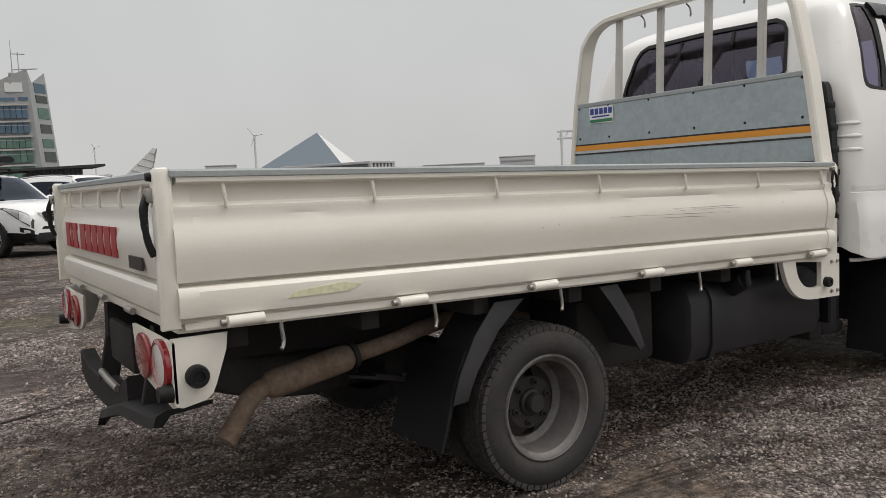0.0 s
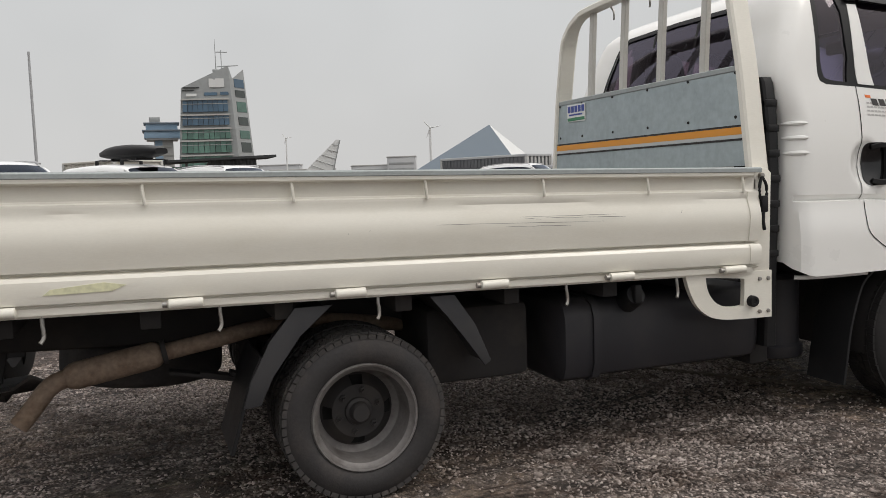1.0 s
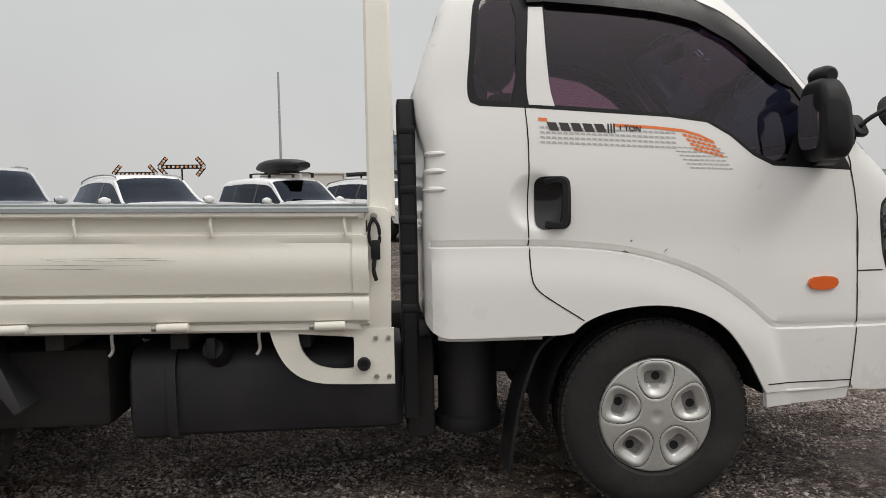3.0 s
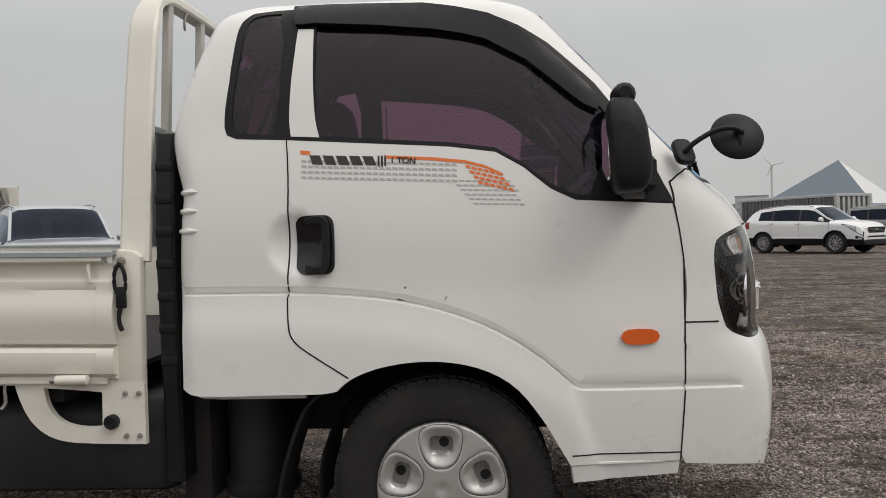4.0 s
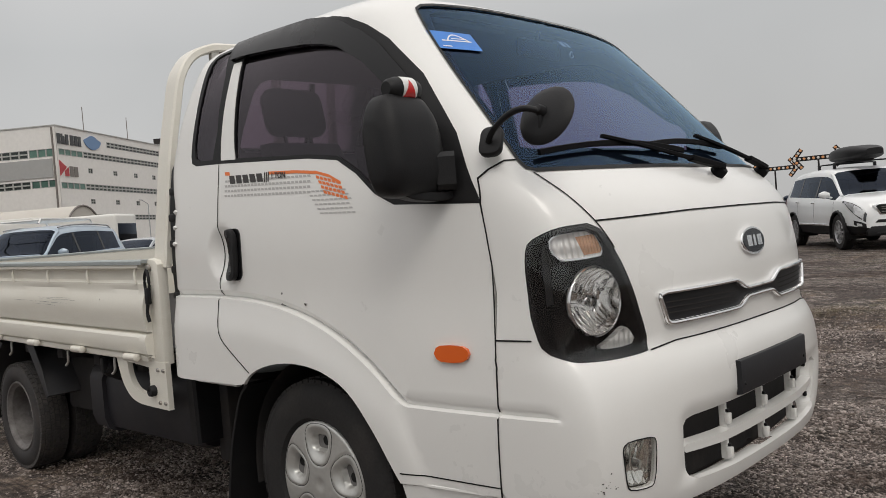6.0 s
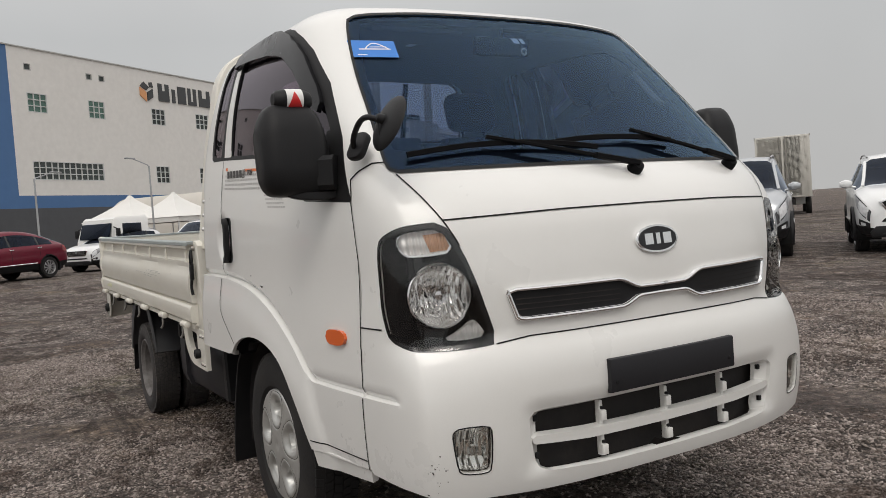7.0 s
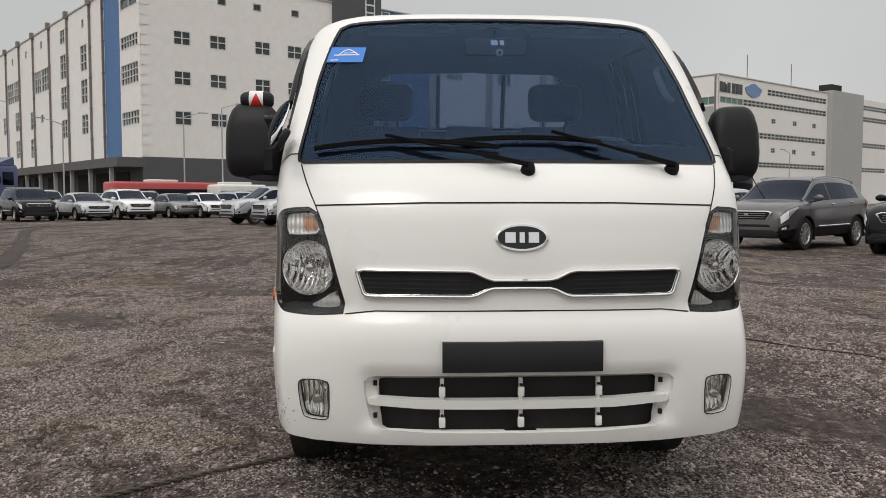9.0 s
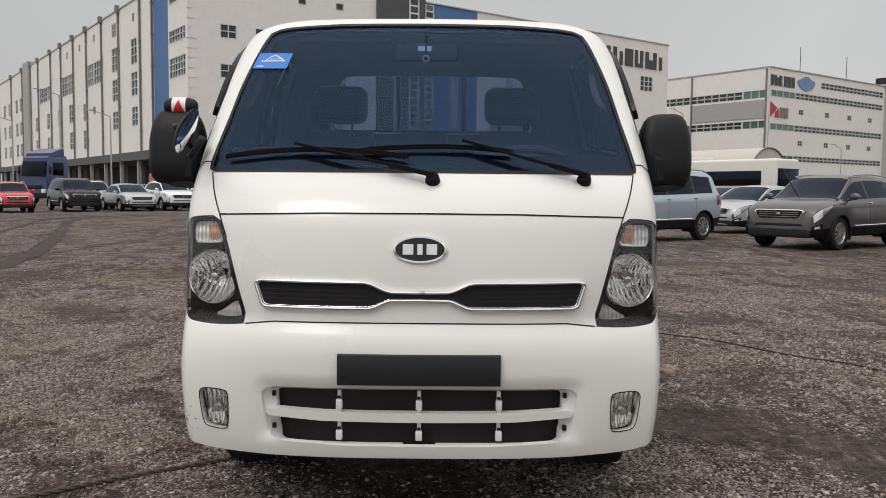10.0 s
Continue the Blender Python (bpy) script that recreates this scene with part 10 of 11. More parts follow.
def lorry(name, label, at, turn, size, cab_m, box_m=None, cab_l=1.9, box_h=None, deflector=False, cage=False):
    """A cab-over lorry: cab, windscreen, bumper, chassis, wheels and its body."""
    L_, W_, H_ = size
    c_ = thing(name, label, "lorry", (*at, 0), turn)
    x1 = L_ / 2
    bm = bmesh.new()
    z0 = 0.16 * H_
    add_rings(bm, [[(x1 - cab_l, y, z) for y, z in ((-W_ / 2, z0), (W_ / 2, z0), (W_ / 2, H_ * 0.92), (W_ * 0.44, H_), (-W_ * 0.44, H_), (-W_ / 2, H_ * 0.92))],
                   [(x1 - cab_l * 0.22, y, z) for y, z in ((-W_ / 2, z0), (W_ / 2, z0), (W_ / 2, H_ * 0.92), (W_ * 0.44, H_ * 0.99), (-W_ * 0.44, H_ * 0.99), (-W_ / 2, H_ * 0.92))],
                   [(x1 - (0.0 if z < H_ * 0.55 else cab_l * 0.14), y, z) for y, z in ((-W_ / 2.04, z0), (W_ / 2.04, z0), (W_ / 2.04, H_ * 0.54), (W_ * 0.43, H_ * 0.95), (-W_ * 0.43, H_ * 0.95), (-W_ / 2.04, H_ * 0.54))]])
    fill(bm)
    part("cab", bm, M[cab_m], c_)
    bm = bmesh.new()
    m_ = Matrix.Translation((x1 - cab_l * 0.055, 0, H_ * 0.73)) @ Matrix.Rotation(-math.atan2(cab_l * 0.14, H_ * 0.41), 4, "Y")
    vs = add_box(bm, (0, 0, 0), (0.06, W_ * 0.84, H_ * 0.30), 0.02)
    bm.transform(m_)
    part("windscreen", bm, M["car_glass"], c_)
    bm = bmesh.new()
    add_box(bm, (x1 + 0.03, 0, H_ * 0.19), (0.14, W_, H_ * 0.11), 0.04)
    part("bumper", bm, M["black" if cab_m != "white" else "white"], c_)
    bm = bmesh.new()
    add_box(bm, (x1 + 0.01, 0, H_ * 0.36), (0.05, W_ * 0.6, H_ * 0.08), 0.02)
    part("grille", bm, M["black"], c_)
    for s in (-1, 1):
        bm = bmesh.new()
        add_box(bm, (x1 + 0.01, s * W_ * 0.38, H_ * 0.28), (0.06, W_ * 0.16, H_ * 0.08), 0.02)
        part("headlamp", bm, M["lamp_clear"], c_)
        bm = bmesh.new()
        add_box(bm, (x1 - cab_l * 0.55, s * W_ / 2, H_ * 0.73), (cab_l * 0.5, 0.04, H_ * 0.26), 0.02)
        part("side_window", bm, M["car_glass"], c_)
        bm = bmesh.new()
        add_box(bm, (x1 - cab_l * 0.1, s * (W_ / 2 + 0.16), H_ * 0.70), (0.10, 0.16, H_ * 0.15), 0.03)
        add_tube(bm, [(x1 - cab_l * 0.1, s * W_ / 2.1, H_ * 0.80), (x1 - cab_l * 0.1, s * (W_ / 2 + 0.16), H_ * 0.76)], 0.02, 6)
        part("mirror", bm, M["black"], c_)
        r_ = 0.135 * H_ + 0.04
        for x in (x1 - cab_l * 0.55, -L_ * 0.28):
            wheel(c_, x, s * (W_ / 2 - 0.12), r_)
    bm = bmesh.new()
    add_box(bm, (-0.2, 0, 0.24 * H_), (L_ - 0.6, W_ * 0.4, 0.12 * H_), 0.02)
    part("chassis", bm, M["matt"], c_)
    if deflector:
        bm = bmesh.new()
        add_rings(bm, [[(x1 - cab_l * 0.9, y * W_ * 0.46, z) for y, z in ((-1, H_), (1, H_), (0.96, H_ + 0.55), (-0.96, H_ + 0.55))], [(x1 - cab_l * 0.3, y * W_ * 0.46, z) for y, z in ((-1, H_ - 0.05), (1, H_ - 0.05), (0.96, H_ + 0.16), (-0.96, H_ + 0.16))]])
        fill(bm)
        part("wind_deflector", bm, M[cab_m], c_)
    if box_m:
        bh = box_h or H_ * 0.45
        bl = L_ - cab_l - 0.12
        bm = bmesh.new()
        zc = 0.31 * H_
        if cage:
            add_box(bm, (-cab_l / 2 - 0.06, 0, zc + 0.25), (bl, W_, 0.5), 0.03)
        else:
            add_box(bm, (-cab_l / 2 - 0.06, 0, zc + bh / 2), (bl, W_, bh), 0.03)
        part("body", bm, M[box_m], c_)
        if cage:
            for s in (-1, 1):
                for k in range(6):
                    x = -L_ / 2 + 0.1 + bl * k / 5.2
                    bm = bmesh.new()
                    add_tube(bm, [(x, s * (W_ / 2 - 0.04), zc + 0.5), (x, s * (W_ / 2 - 0.04), zc + bh)], 0, flat=(0.03, 0.03))
                    part("cage_post", bm, M["frame_white"], c_)
                for k in range(4):
                    bm = bmesh.new()
                    z = zc + 0.65 + (bh - 0.65) * k / 3
                    add_tube(bm, [(-L_ / 2 + 0.06, s * (W_ / 2 - 0.04), z), (-L_ / 2 + bl, s * (W_ / 2 - 0.04), z)], 0, flat=(0.02, 0.03))
                    part("cage_rail", bm, M["frame_white"], c_)
        else:
            for k in range(2):
                bm = bmesh.new()
                add_box(bm, (-L_ / 2 + 0.03, (k - 0.5) * W_ * 0.48, zc + bh / 2), (0.06, W_ * 0.46, bh - 0.12), 0.015)
                d_ = part("rear_door", bm, M[box_m], c_)
                bm = bmesh.new()
                add_tube(bm, [(-L_ / 2 - 0.03, (k - 0.5) * 0.24, zc + 0.05), (-L_ / 2 - 0.03, (k - 0.5) * 0.24, zc + bh - 0.05)], 0.02, 6)
                part("lock_bar", bm, M["steel"], d_)
            for s in (-1, 1):
                for z in (zc + 0.03, zc + bh - 0.03):
                    bm = bmesh.new()
                    add_tube(bm, [(-L_ / 2, s * W_ / 2, z), (-L_ / 2 + bl, s * W_ / 2, z)], 0, flat=(0.03, 0.04))
                    part("edge_rail", bm, M["frame_grey"], c_)
    return c_


coach("white_bus", "white coach with dark windows and roof unit", (-42.4, 15.3), 36.5, (11.0, 2.3, 3.1), "bus_white")
coach("red_bus", "long faded red and white coach behind the parked cars", (-52.0, -16.6), 126.5, (7.9, 2.3, 2.28), "bus_red", "bus_white")
coach("white_bus", "white minibus with a flat roof behind the cars", (-51.9, -11.7), 126.5, (3.6, 2.0, 2.12), "bus_white")
coach("blue_bus", "pale blue coach with a white roof unit", (-50.0, -7.2), 126.5, (5.0, 2.0, 1.95), "bus_blue", "bus_white")
lorry("blue_lorry", "deep blue tractor lorry with roof wind deflector", (-53.5, -27.5), -20.0, (6.0, 2.5, 3.45), "lorry_blue", None, deflector=True)
lorry("small_truck", "white cab-over small truck with dropside bed", (-28.4, 4.3), FACING, (4.8, 1.70, 1.95), "white", "box_cream", box_h=0.5)
lorry("box_lorry", "cream box lorry with closed rear doors", (-20.8, 33.2), 127.5, (7.0, 2.3, 2.6), "white", "box_cream", box_h=2.8)
lorry("cage_lorry", "small white lorry with an open cage body", (-19.3, 21.8), FACING, (5.0, 1.8, 2.05), "white", "panel_grey", box_h=1.75, cage=True)
lorry("box_lorry", "small white box lorry with a tall cab", (-21.5, 19.1), -36.0, (4.6, 1.85, 2.3), "white", "box_cream", box_h=1.6)
lorry("small_truck", "small truck with a green canvas body behind the parked cars", (-16.6, 21.6), FACING, (4.6, 1.70, 1.60), "white", "green_sheet", box_h=1.32)
# site container
con = thing("storage_container", "white steel storage container with grey corner posts", "container", (-1.4, 29.6, 0), -53.5)
bm = bmesh.new()
ridge = []
for k in range(24):
    x0, y0 = -1.5 + 3.0 * k / 24, 1.0 - 0.025 * (k % 2)
    ridge += [(x0 + 0.015, y0), (x0 + 0.110, y0)]
foot = ridge + [(x, -y) for x, y in reversed(ridge)]
add_rings(bm, [[(x, y, z) for x, y in foot] for z in (0.1, 2.1)])
fill(bm)
part("wall", bm, M["box_cream"], con)
bm = bmesh.new()
add_box(bm, (0, 0, 2.13), (3.1, 2.1, 0.08), 0.02)
part("roof", bm, M["box_cream"], con)
for a, b in ((1, 1), (1, -1), (-1, 1), (-1, -1)):
    bm = bmesh.new()
    add_box(bm, (1.5 * a, 1.0 * b, 1.06), (0.12, 0.12, 2.12), 0.01)
    part("corner_post", bm, M["frame_grey"], con)
bm = bmesh.new()
add_box(bm, (0, 0, 0.05), (3.0, 2.0, 0.1), 0.01)
part("base", bm, M["matt"], con)


def arrow_board(at, z, turn):
    """A two-headed arrow of lamps on a stand."""
    t_ = thing("arrow_board", "dark road-works arrow board with rows of orange lamps", "arrow board", (*at, 0), turn, group="arrow boards")
    bm = bmesh.new()
    add_tube(bm, [(0, 0, 0), (0, 0, z)], 0.04, 8)
    add_box(bm, (0, 0, 0.06), (0.7, 0.7, 0.12), 0.03)
    part("stand", bm, M["matt"], t_)
    bm = bmesh.new()
    segs = [((-0.85, 0), (0.85, 0))] + [((s * 1.0, 0), (s * 0.66, v * 0.42)) for s in (-1, 1) for v in (-1, 1)]
    for a, b in segs:
        add_tube(bm, [(a[0], 0, z + a[1]), (b[0], 0, z + b[1])], 0, flat=(0.10, 0.04), up=(0, 1, 0.01))
    part("arrow_panel", bm, M["black"], t_)
    for a, b in segs:
        n_ = 9 if a[1] == b[1] else 4
        for k in range(n_):
            f = (k + 0.5) / n_
            bm = bmesh.new()
            m_ = Matrix.Translation((a[0] + (b[0] - a[0]) * f, -0.055, z + a[1] + (b[1] - a[1]) * f)) @ Matrix.Rotation(radians(90), 4, "X")
            add_lathe(bm, [(0, 0.02), (0.06, 0.01), (0.065, -0.06), (0, -0.06)], m_, 8)
            part("lamp", bm, M["orange_dot" if k % 2 else "tent"], t_)


arrow_board((-7.4, 35.1), 2.75, 12)
arrow_board((-10.3, 37.8), 2.55, 14)


# ---- ground ----
def lot_patches(n, l):
    """Where mud with painted ridge shade, dry straw and thin moss lie on the lot: masks shared by the soil and its
    loose stones.
    """
    tc = n.new("ShaderNodeNewGeometry").outputs["Position"]

    def noise_(scale, detail, rough, distort=0.0, squash=None):
        t = n.new("ShaderNodeTexNoise")
        t.inputs["Scale"].default_value, t.inputs["Detail"].default_value, t.inputs["Roughness"].default_value, t.inputs["Distortion"].default_value = scale, detail, rough, distort
        src = tc
        if squash:
            mp = n.new("ShaderNodeMapping")
            mp.inputs["Rotation"].default_value, mp.inputs["Scale"].default_value = (0, 0, radians(squash[0])), squash[1]
            l.new(tc, mp.inputs[0])
            src = mp.outputs[0]
        l.new(src, t.inputs["Vector"])
        return t.outputs[0]

    def op(kind, *vals):
        x = n.new("ShaderNodeMath")
        x.operation = kind
        for k, val in enumerate(vals):
            if isinstance(val, (int, float)):
                x.inputs[k].default_value = val
            else:
                l.new(val, x.inputs[k])
        return x.outputs[0]

    def mapped(sock, a, b, c, d):
        r = n.new("ShaderNodeMapRange")
        for key, val in (("From Min", a), ("From Max", b), ("To Min", c), ("To Max", d)):
            r.inputs[key].default_value = val
        l.new(sock, r.inputs[0])
        return r.outputs[0]

    # winding ruts and painted ridge shade: thin dark lines, broken up
    ridge = op("ABSOLUTE", op("SUBTRACT", noise_(0.85, 5.0, 0.62, 0.8, (20, (0.55, 1.3, 1.0))), 0.5))
    rut_shade = op("MULTIPLY", mapped(ridge, 0.008, 0.034, 1.0, 0.0), mapped(noise_(0.9, 3.0, 0.6), 0.46, 0.54, 0.0, 1.0))
    # trodden hollows of a hand's breadth to a stride, darkened as ridge shade
    hollow_shade = op("MULTIPLY", mapped(noise_(1.5, 6.0, 0.68, 0.5), 0.550, 0.60, 0.0, 1.0), mapped(noise_(0.4, 4.0, 0.6), 0.44, 0.56, 0.15, 1.0))
    mud = op("MINIMUM", op("ADD", rut_shade, hollow_shade), 1.0)
    mud = op("MULTIPLY", mud, mapped(noise_(26.0, 5.0, 0.75), 0.36, 0.56, 0.45, 1.0))
    straw = op("MULTIPLY", mapped(noise_(0.62, 6.0, 0.68, 0.4), 0.53, 0.66, 0.0, 0.8), mapped(noise_(9.0, 5.0, 0.75), 0.40, 0.60, 0.1, 1.0))
    moss = op("MULTIPLY", mapped(noise_(0.47, 6.0, 0.66, 0.3, (75, (1.0, 1.0, 1.0))), 0.55, 0.66, 0.0, 0.7), mapped(noise_(7.0, 5.0, 0.75), 0.40, 0.60, 0.1, 1.0))
    return mud, straw, moss


def gravel_material():
    m, n, l, b = shader("damp_gravel")
    tc = n.new("ShaderNodeTexCoord")

    def noise_(scale, detail=4.0, rough=0.6, distort=0.0):
        t = n.new("ShaderNodeTexNoise")
        t.inputs["Scale"].default_value, t.inputs["Detail"].default_value, t.inputs["Roughness"].default_value = scale, detail, rough
        t.inputs["Distortion"].default_value = distort
        l.new(tc.outputs["Object"], t.inputs["Vector"])
        return t.outputs[0]

    def cells(scale, feature="F1"):
        v = n.new("ShaderNodeTexVoronoi")
        v.feature = feature
        v.inputs["Scale"].default_value = scale
        l.new(tc.outputs["Object"], v.inputs["Vector"])
        c = n.new("ShaderNodeSeparateColor")
        l.new(v.outputs["Color"], c.inputs[0])
        return v.outputs["Distance"], c.outputs[0], c.outputs[1], c.outputs[2]

    def mapped(sock, a, b_, c, d):
        r = n.new("ShaderNodeMapRange")
        r.inputs["From Min"].default_value, r.inputs["From Max"].default_value = a, b_
        r.inputs["To Min"].default_value, r.inputs["To Max"].default_value = c, d
        l.new(sock, r.inputs[0])
        return r.outputs[0]

    def op(kind, a, c):
        x = n.new("ShaderNodeMath")
        x.operation = kind
        for k, val in enumerate((a, c)):
            if isinstance(val, (int, float)):
                x.inputs[k].default_value = val
            else:
                l.new(val, x.inputs[k])
        return x.outputs[0]

    def mix(fac, a, c):
        x = n.new("ShaderNodeMix")
        x.data_type = "RGBA"
        l.new(fac, x.inputs["Factor"])
        for sock, val in (("A", a), ("B", c)):
            if isinstance(val, tuple):
                x.inputs[sock].default_value = (*val, 1)
            else:
                l.new(val, x.inputs[sock])
        return x.outputs["Result"]

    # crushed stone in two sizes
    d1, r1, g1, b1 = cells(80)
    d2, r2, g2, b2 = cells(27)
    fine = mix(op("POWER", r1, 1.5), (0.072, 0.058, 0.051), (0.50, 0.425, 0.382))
    # gaps between stones go near-black: crevice shade put into the colour
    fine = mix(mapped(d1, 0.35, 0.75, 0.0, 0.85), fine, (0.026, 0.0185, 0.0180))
    big = mix(r2, (0.125, 0.104, 0.094), (0.44, 0.385, 0.352))
    big_here = op("MULTIPLY", mapped(g2, 0.62, 0.66, 0.0, 1.0), mapped(d2, 0.50, 0.58, 1.0, 0.0))
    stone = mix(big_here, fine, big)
    # bare, trodden soil between the drifts of stone
    place = n.new("ShaderNodeSeparateXYZ")
    l.new(tc.outputs["Object"], place.inputs[0])
    gx, gy = place.outputs[0], place.outputs[1]

    def wave_(a, ka, b_, kb, c_=0.0):
        return op("SINE", op("ADD", op("MULTIPLY", a, ka), b_ if kb is None else op("MULTIPLY", b_, kb)), c_)
    drift = op("ADD", op("ADD", wave_(gx, 1.7, op("SINE", op("MULTIPLY", gy, 1.1), 0), 1.3), wave_(gy, 2.3, op("SINE", op("ADD", op("MULTIPLY", gx, 0.8), 1.0), 0), 1.7)), op("MULTIPLY", wave_(gx, 4.1, gy, -3.3), 0.8))
    clump = op("SUBTRACT", noise_(1.15, 9.0, 0.70, 0.4), op("MULTIPLY", drift, 0.05))
    grit = noise_(16.0, 6.0, 0.75)
    bare = op("MULTIPLY", mapped(clump, 0.55, 0.60, 0.0, 1.0), mapped(grit, 0.34, 0.52, 0.30, 1.0))
    soil = mix(mapped(grit, 0.3, 0.7, 0.0, 1.0), (0.034, 0.0235, 0.0195), (0.088, 0.063, 0.052))
    base = mix(bare, stone, soil)
    # straw-brown drifts and paler, dusty ones
    mud, straw, moss = lot_patches(n, l)
    base = mix(straw, base, (0.200, 0.135, 0.078))
    base = mix(moss, base, (0.150, 0.140, 0.070))
    pale = mapped(noise_(0.33, 7.0, 0.66), 0.50, 0.72, 0.0, 0.50)
    base = mix(pale, base, (0.27, 0.230, 0.200))
    # dark tread marks winding over the lot
    mp = n.new("ShaderNodeMapping")
    mp.inputs["Rotation"].default_value = (0, 0, radians(28))
    mp.inputs["Scale"].default_value = (0.16, 1.25, 1.0)
    l.new(tc.outputs["Object"], mp.inputs[0])
    tr = n.new("ShaderNodeTexNoise")
    tr.inputs["Scale"].default_value, tr.inputs["Detail"].default_value, tr.inputs["Roughness"].default_value, tr.inputs["Distortion"].default_value = 1.0, 7.0, 0.72, 0.7
    l.new(mp.outputs[0], tr.inputs["Vector"])
    tread = op("MULTIPLY", mapped(tr.outputs[0], 0.535, 0.560, 0.0, 0.9), mapped(noise_(7.0, 5.0, 0.7), 0.36, 0.56, 0.2, 1.0))
    base = mix(tread, base, (0.054, 0.037, 0.029))
    # mud, and the shade of small ridges painted with the same mask
    base = mix(mud, base, (0.056, 0.038, 0.030))
    # coarse grain that still tells from afar
    speck = n.new("ShaderNodeVectorMath")
    speck.operation = "SCALE"
    l.new(base, speck.inputs[0])
    l.new(op("MULTIPLY", op("MULTIPLY", mapped(noise_(24.0, 7.0, 0.85), 0.38, 0.62, 0.35, 1.50), mapped(cells(19)[1], 0.0, 1.0, 0.62, 1.34)), mapped(noise_(4.6, 8.0, 0.76, 0.3), 0.41, 0.59, 0.62, 1.32)), speck.inputs["Scale"])
    base = speck.outputs[0]
    # oil under the parked truck, with the shade beneath it painted in
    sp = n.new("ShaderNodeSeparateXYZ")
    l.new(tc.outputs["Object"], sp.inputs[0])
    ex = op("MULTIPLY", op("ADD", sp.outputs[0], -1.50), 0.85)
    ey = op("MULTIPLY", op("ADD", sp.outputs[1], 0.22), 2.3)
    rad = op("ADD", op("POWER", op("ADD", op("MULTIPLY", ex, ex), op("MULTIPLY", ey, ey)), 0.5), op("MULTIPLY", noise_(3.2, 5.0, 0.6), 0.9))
    oil_and_shade = mapped(rad, 0.88, 1.08, 0.9, 0.0)
    base = mix(oil_and_shade, base, (0.020, 0.017, 0.016))
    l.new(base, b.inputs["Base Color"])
    l.new(mapped(bare, 0.2, 0.9, 0.9, 0.72), b.inputs["Roughness"])
    b.inputs["Specular IOR Level"].default_value = 0.3
    h = op("ADD", op("MULTIPLY", mapped(d1, 0.0, 0.7, 1.0, 0.0), 0.45), op("MULTIPLY", big_here, 0.8))
    h = op("MULTIPLY", h, mapped(bare, 0.0, 1.0, 1.0, 0.15))
    h = op("ADD", h, op("MULTIPLY", r1, 0.35))
    bp = n.new("ShaderNodeBump")
    bp.inputs["Strength"].default_value, bp.inputs["Distance"].default_value = 1.0, 0.016
    l.new(h, bp.inputs["Height"])
    bp2 = n.new("ShaderNodeBump")
    bp2.inputs["Strength"].default_value, bp2.inputs["Distance"].default_value = 0.8, 0.09
    l.new(noise_(2.6, 8.0, 0.70), bp2.inputs["Height"])
    l.new(bp2.outputs[0], bp.inputs["Normal"])
    l.new(bp.outputs[0], b.inputs["Normal"])
    return m


def stone_material():
    m, n, l, b = shader("loose_stones")
    g = n.new("ShaderNodeNewGeometry")
    ramp = n.new("ShaderNodeValToRGB")
    l.new(g.outputs["Random Per Island"], ramp.inputs[0])
    e = ramp.color_ramp.elements
    e[0].position, e[0].color = 0.0, (0.105, 0.086, 0.077, 1)
    e[1].position, e[1].color = 1.0, (0.55, 0.485, 0.45, 1)
    for pos, c in ((0.35, (0.235, 0.197, 0.178)), (0.7, (0.37, 0.317, 0.288)), (0.93, (0.46, 0.40, 0.366))):
        k = e.new(pos)
        k.color = (*c, 1)
    t = n.new("ShaderNodeTexNoise")
    t.inputs["Scale"].default_value, t.inputs["Detail"].default_value = 120, 4.0
    x = n.new("ShaderNodeVectorMath")
    x.operation = "SCALE"
    r = n.new("ShaderNodeMapRange")
    r.inputs["To Min"].default_value, r.inputs["To Max"].default_value = 0.6, 1.4
    l.new(t.outputs[0], r.inputs[0])
    l.new(ramp.outputs[0], x.inputs[0])
    l.new(r.outputs[0], x.inputs["Scale"])
    col = x.outputs[0]
    mud, straw, moss = lot_patches(n, l)
    # the mud tint also carries the ridge shade onto the stones
    for mask, tint, amount in ((straw, (0.24, 0.165, 0.095), 0.6), (moss, (0.20, 0.185, 0.10), 0.6), (mud, (0.085, 0.064, 0.052), 0.8)):
        k = n.new("ShaderNodeMath")
        k.operation = "MULTIPLY"
        k.inputs[1].default_value = amount
        l.new(mask, k.inputs[0])
        mx = n.new("ShaderNodeMix")
        mx.data_type = "RGBA"
        l.new(k.outputs[0], mx.inputs["Factor"])
        l.new(col, mx.inputs["A"])
        mx.inputs["B"].default_value = (*tint, 1)
        col = mx.outputs["Result"]
    l.new(col, b.inputs["Base Color"])
    b.inputs["Roughness"].default_value = 0.9
    b.inputs["Specular IOR Level"].default_value = 0.25
    return m


M["gravel"] = gravel_material()
bm = bmesh.new()
# one sheet: fine near the truck, coarse to the horizon
xs = sorted(set([-2500, -900, -400, -200, -120] + [-80 + 4 * k for k in range(17)] + [-14 + k for k in range(9)] + [round(-5 + 0.16 * k, 3) for k in range(88)] + [10, 12, 16, 24, 40, 80, 160, 400, 900, 2500]))
ys = sorted(set([-2500, -900, -300, -100, -50, -30] + [-20 + 2 * k for k in range(8)] + [round(-5 + 0.16 * k, 3) for k in range(56)] + [5, 7, 9, 12, 16, 20, 26, 34, 44, 60, 90, 160, 400, 900, 2500]))


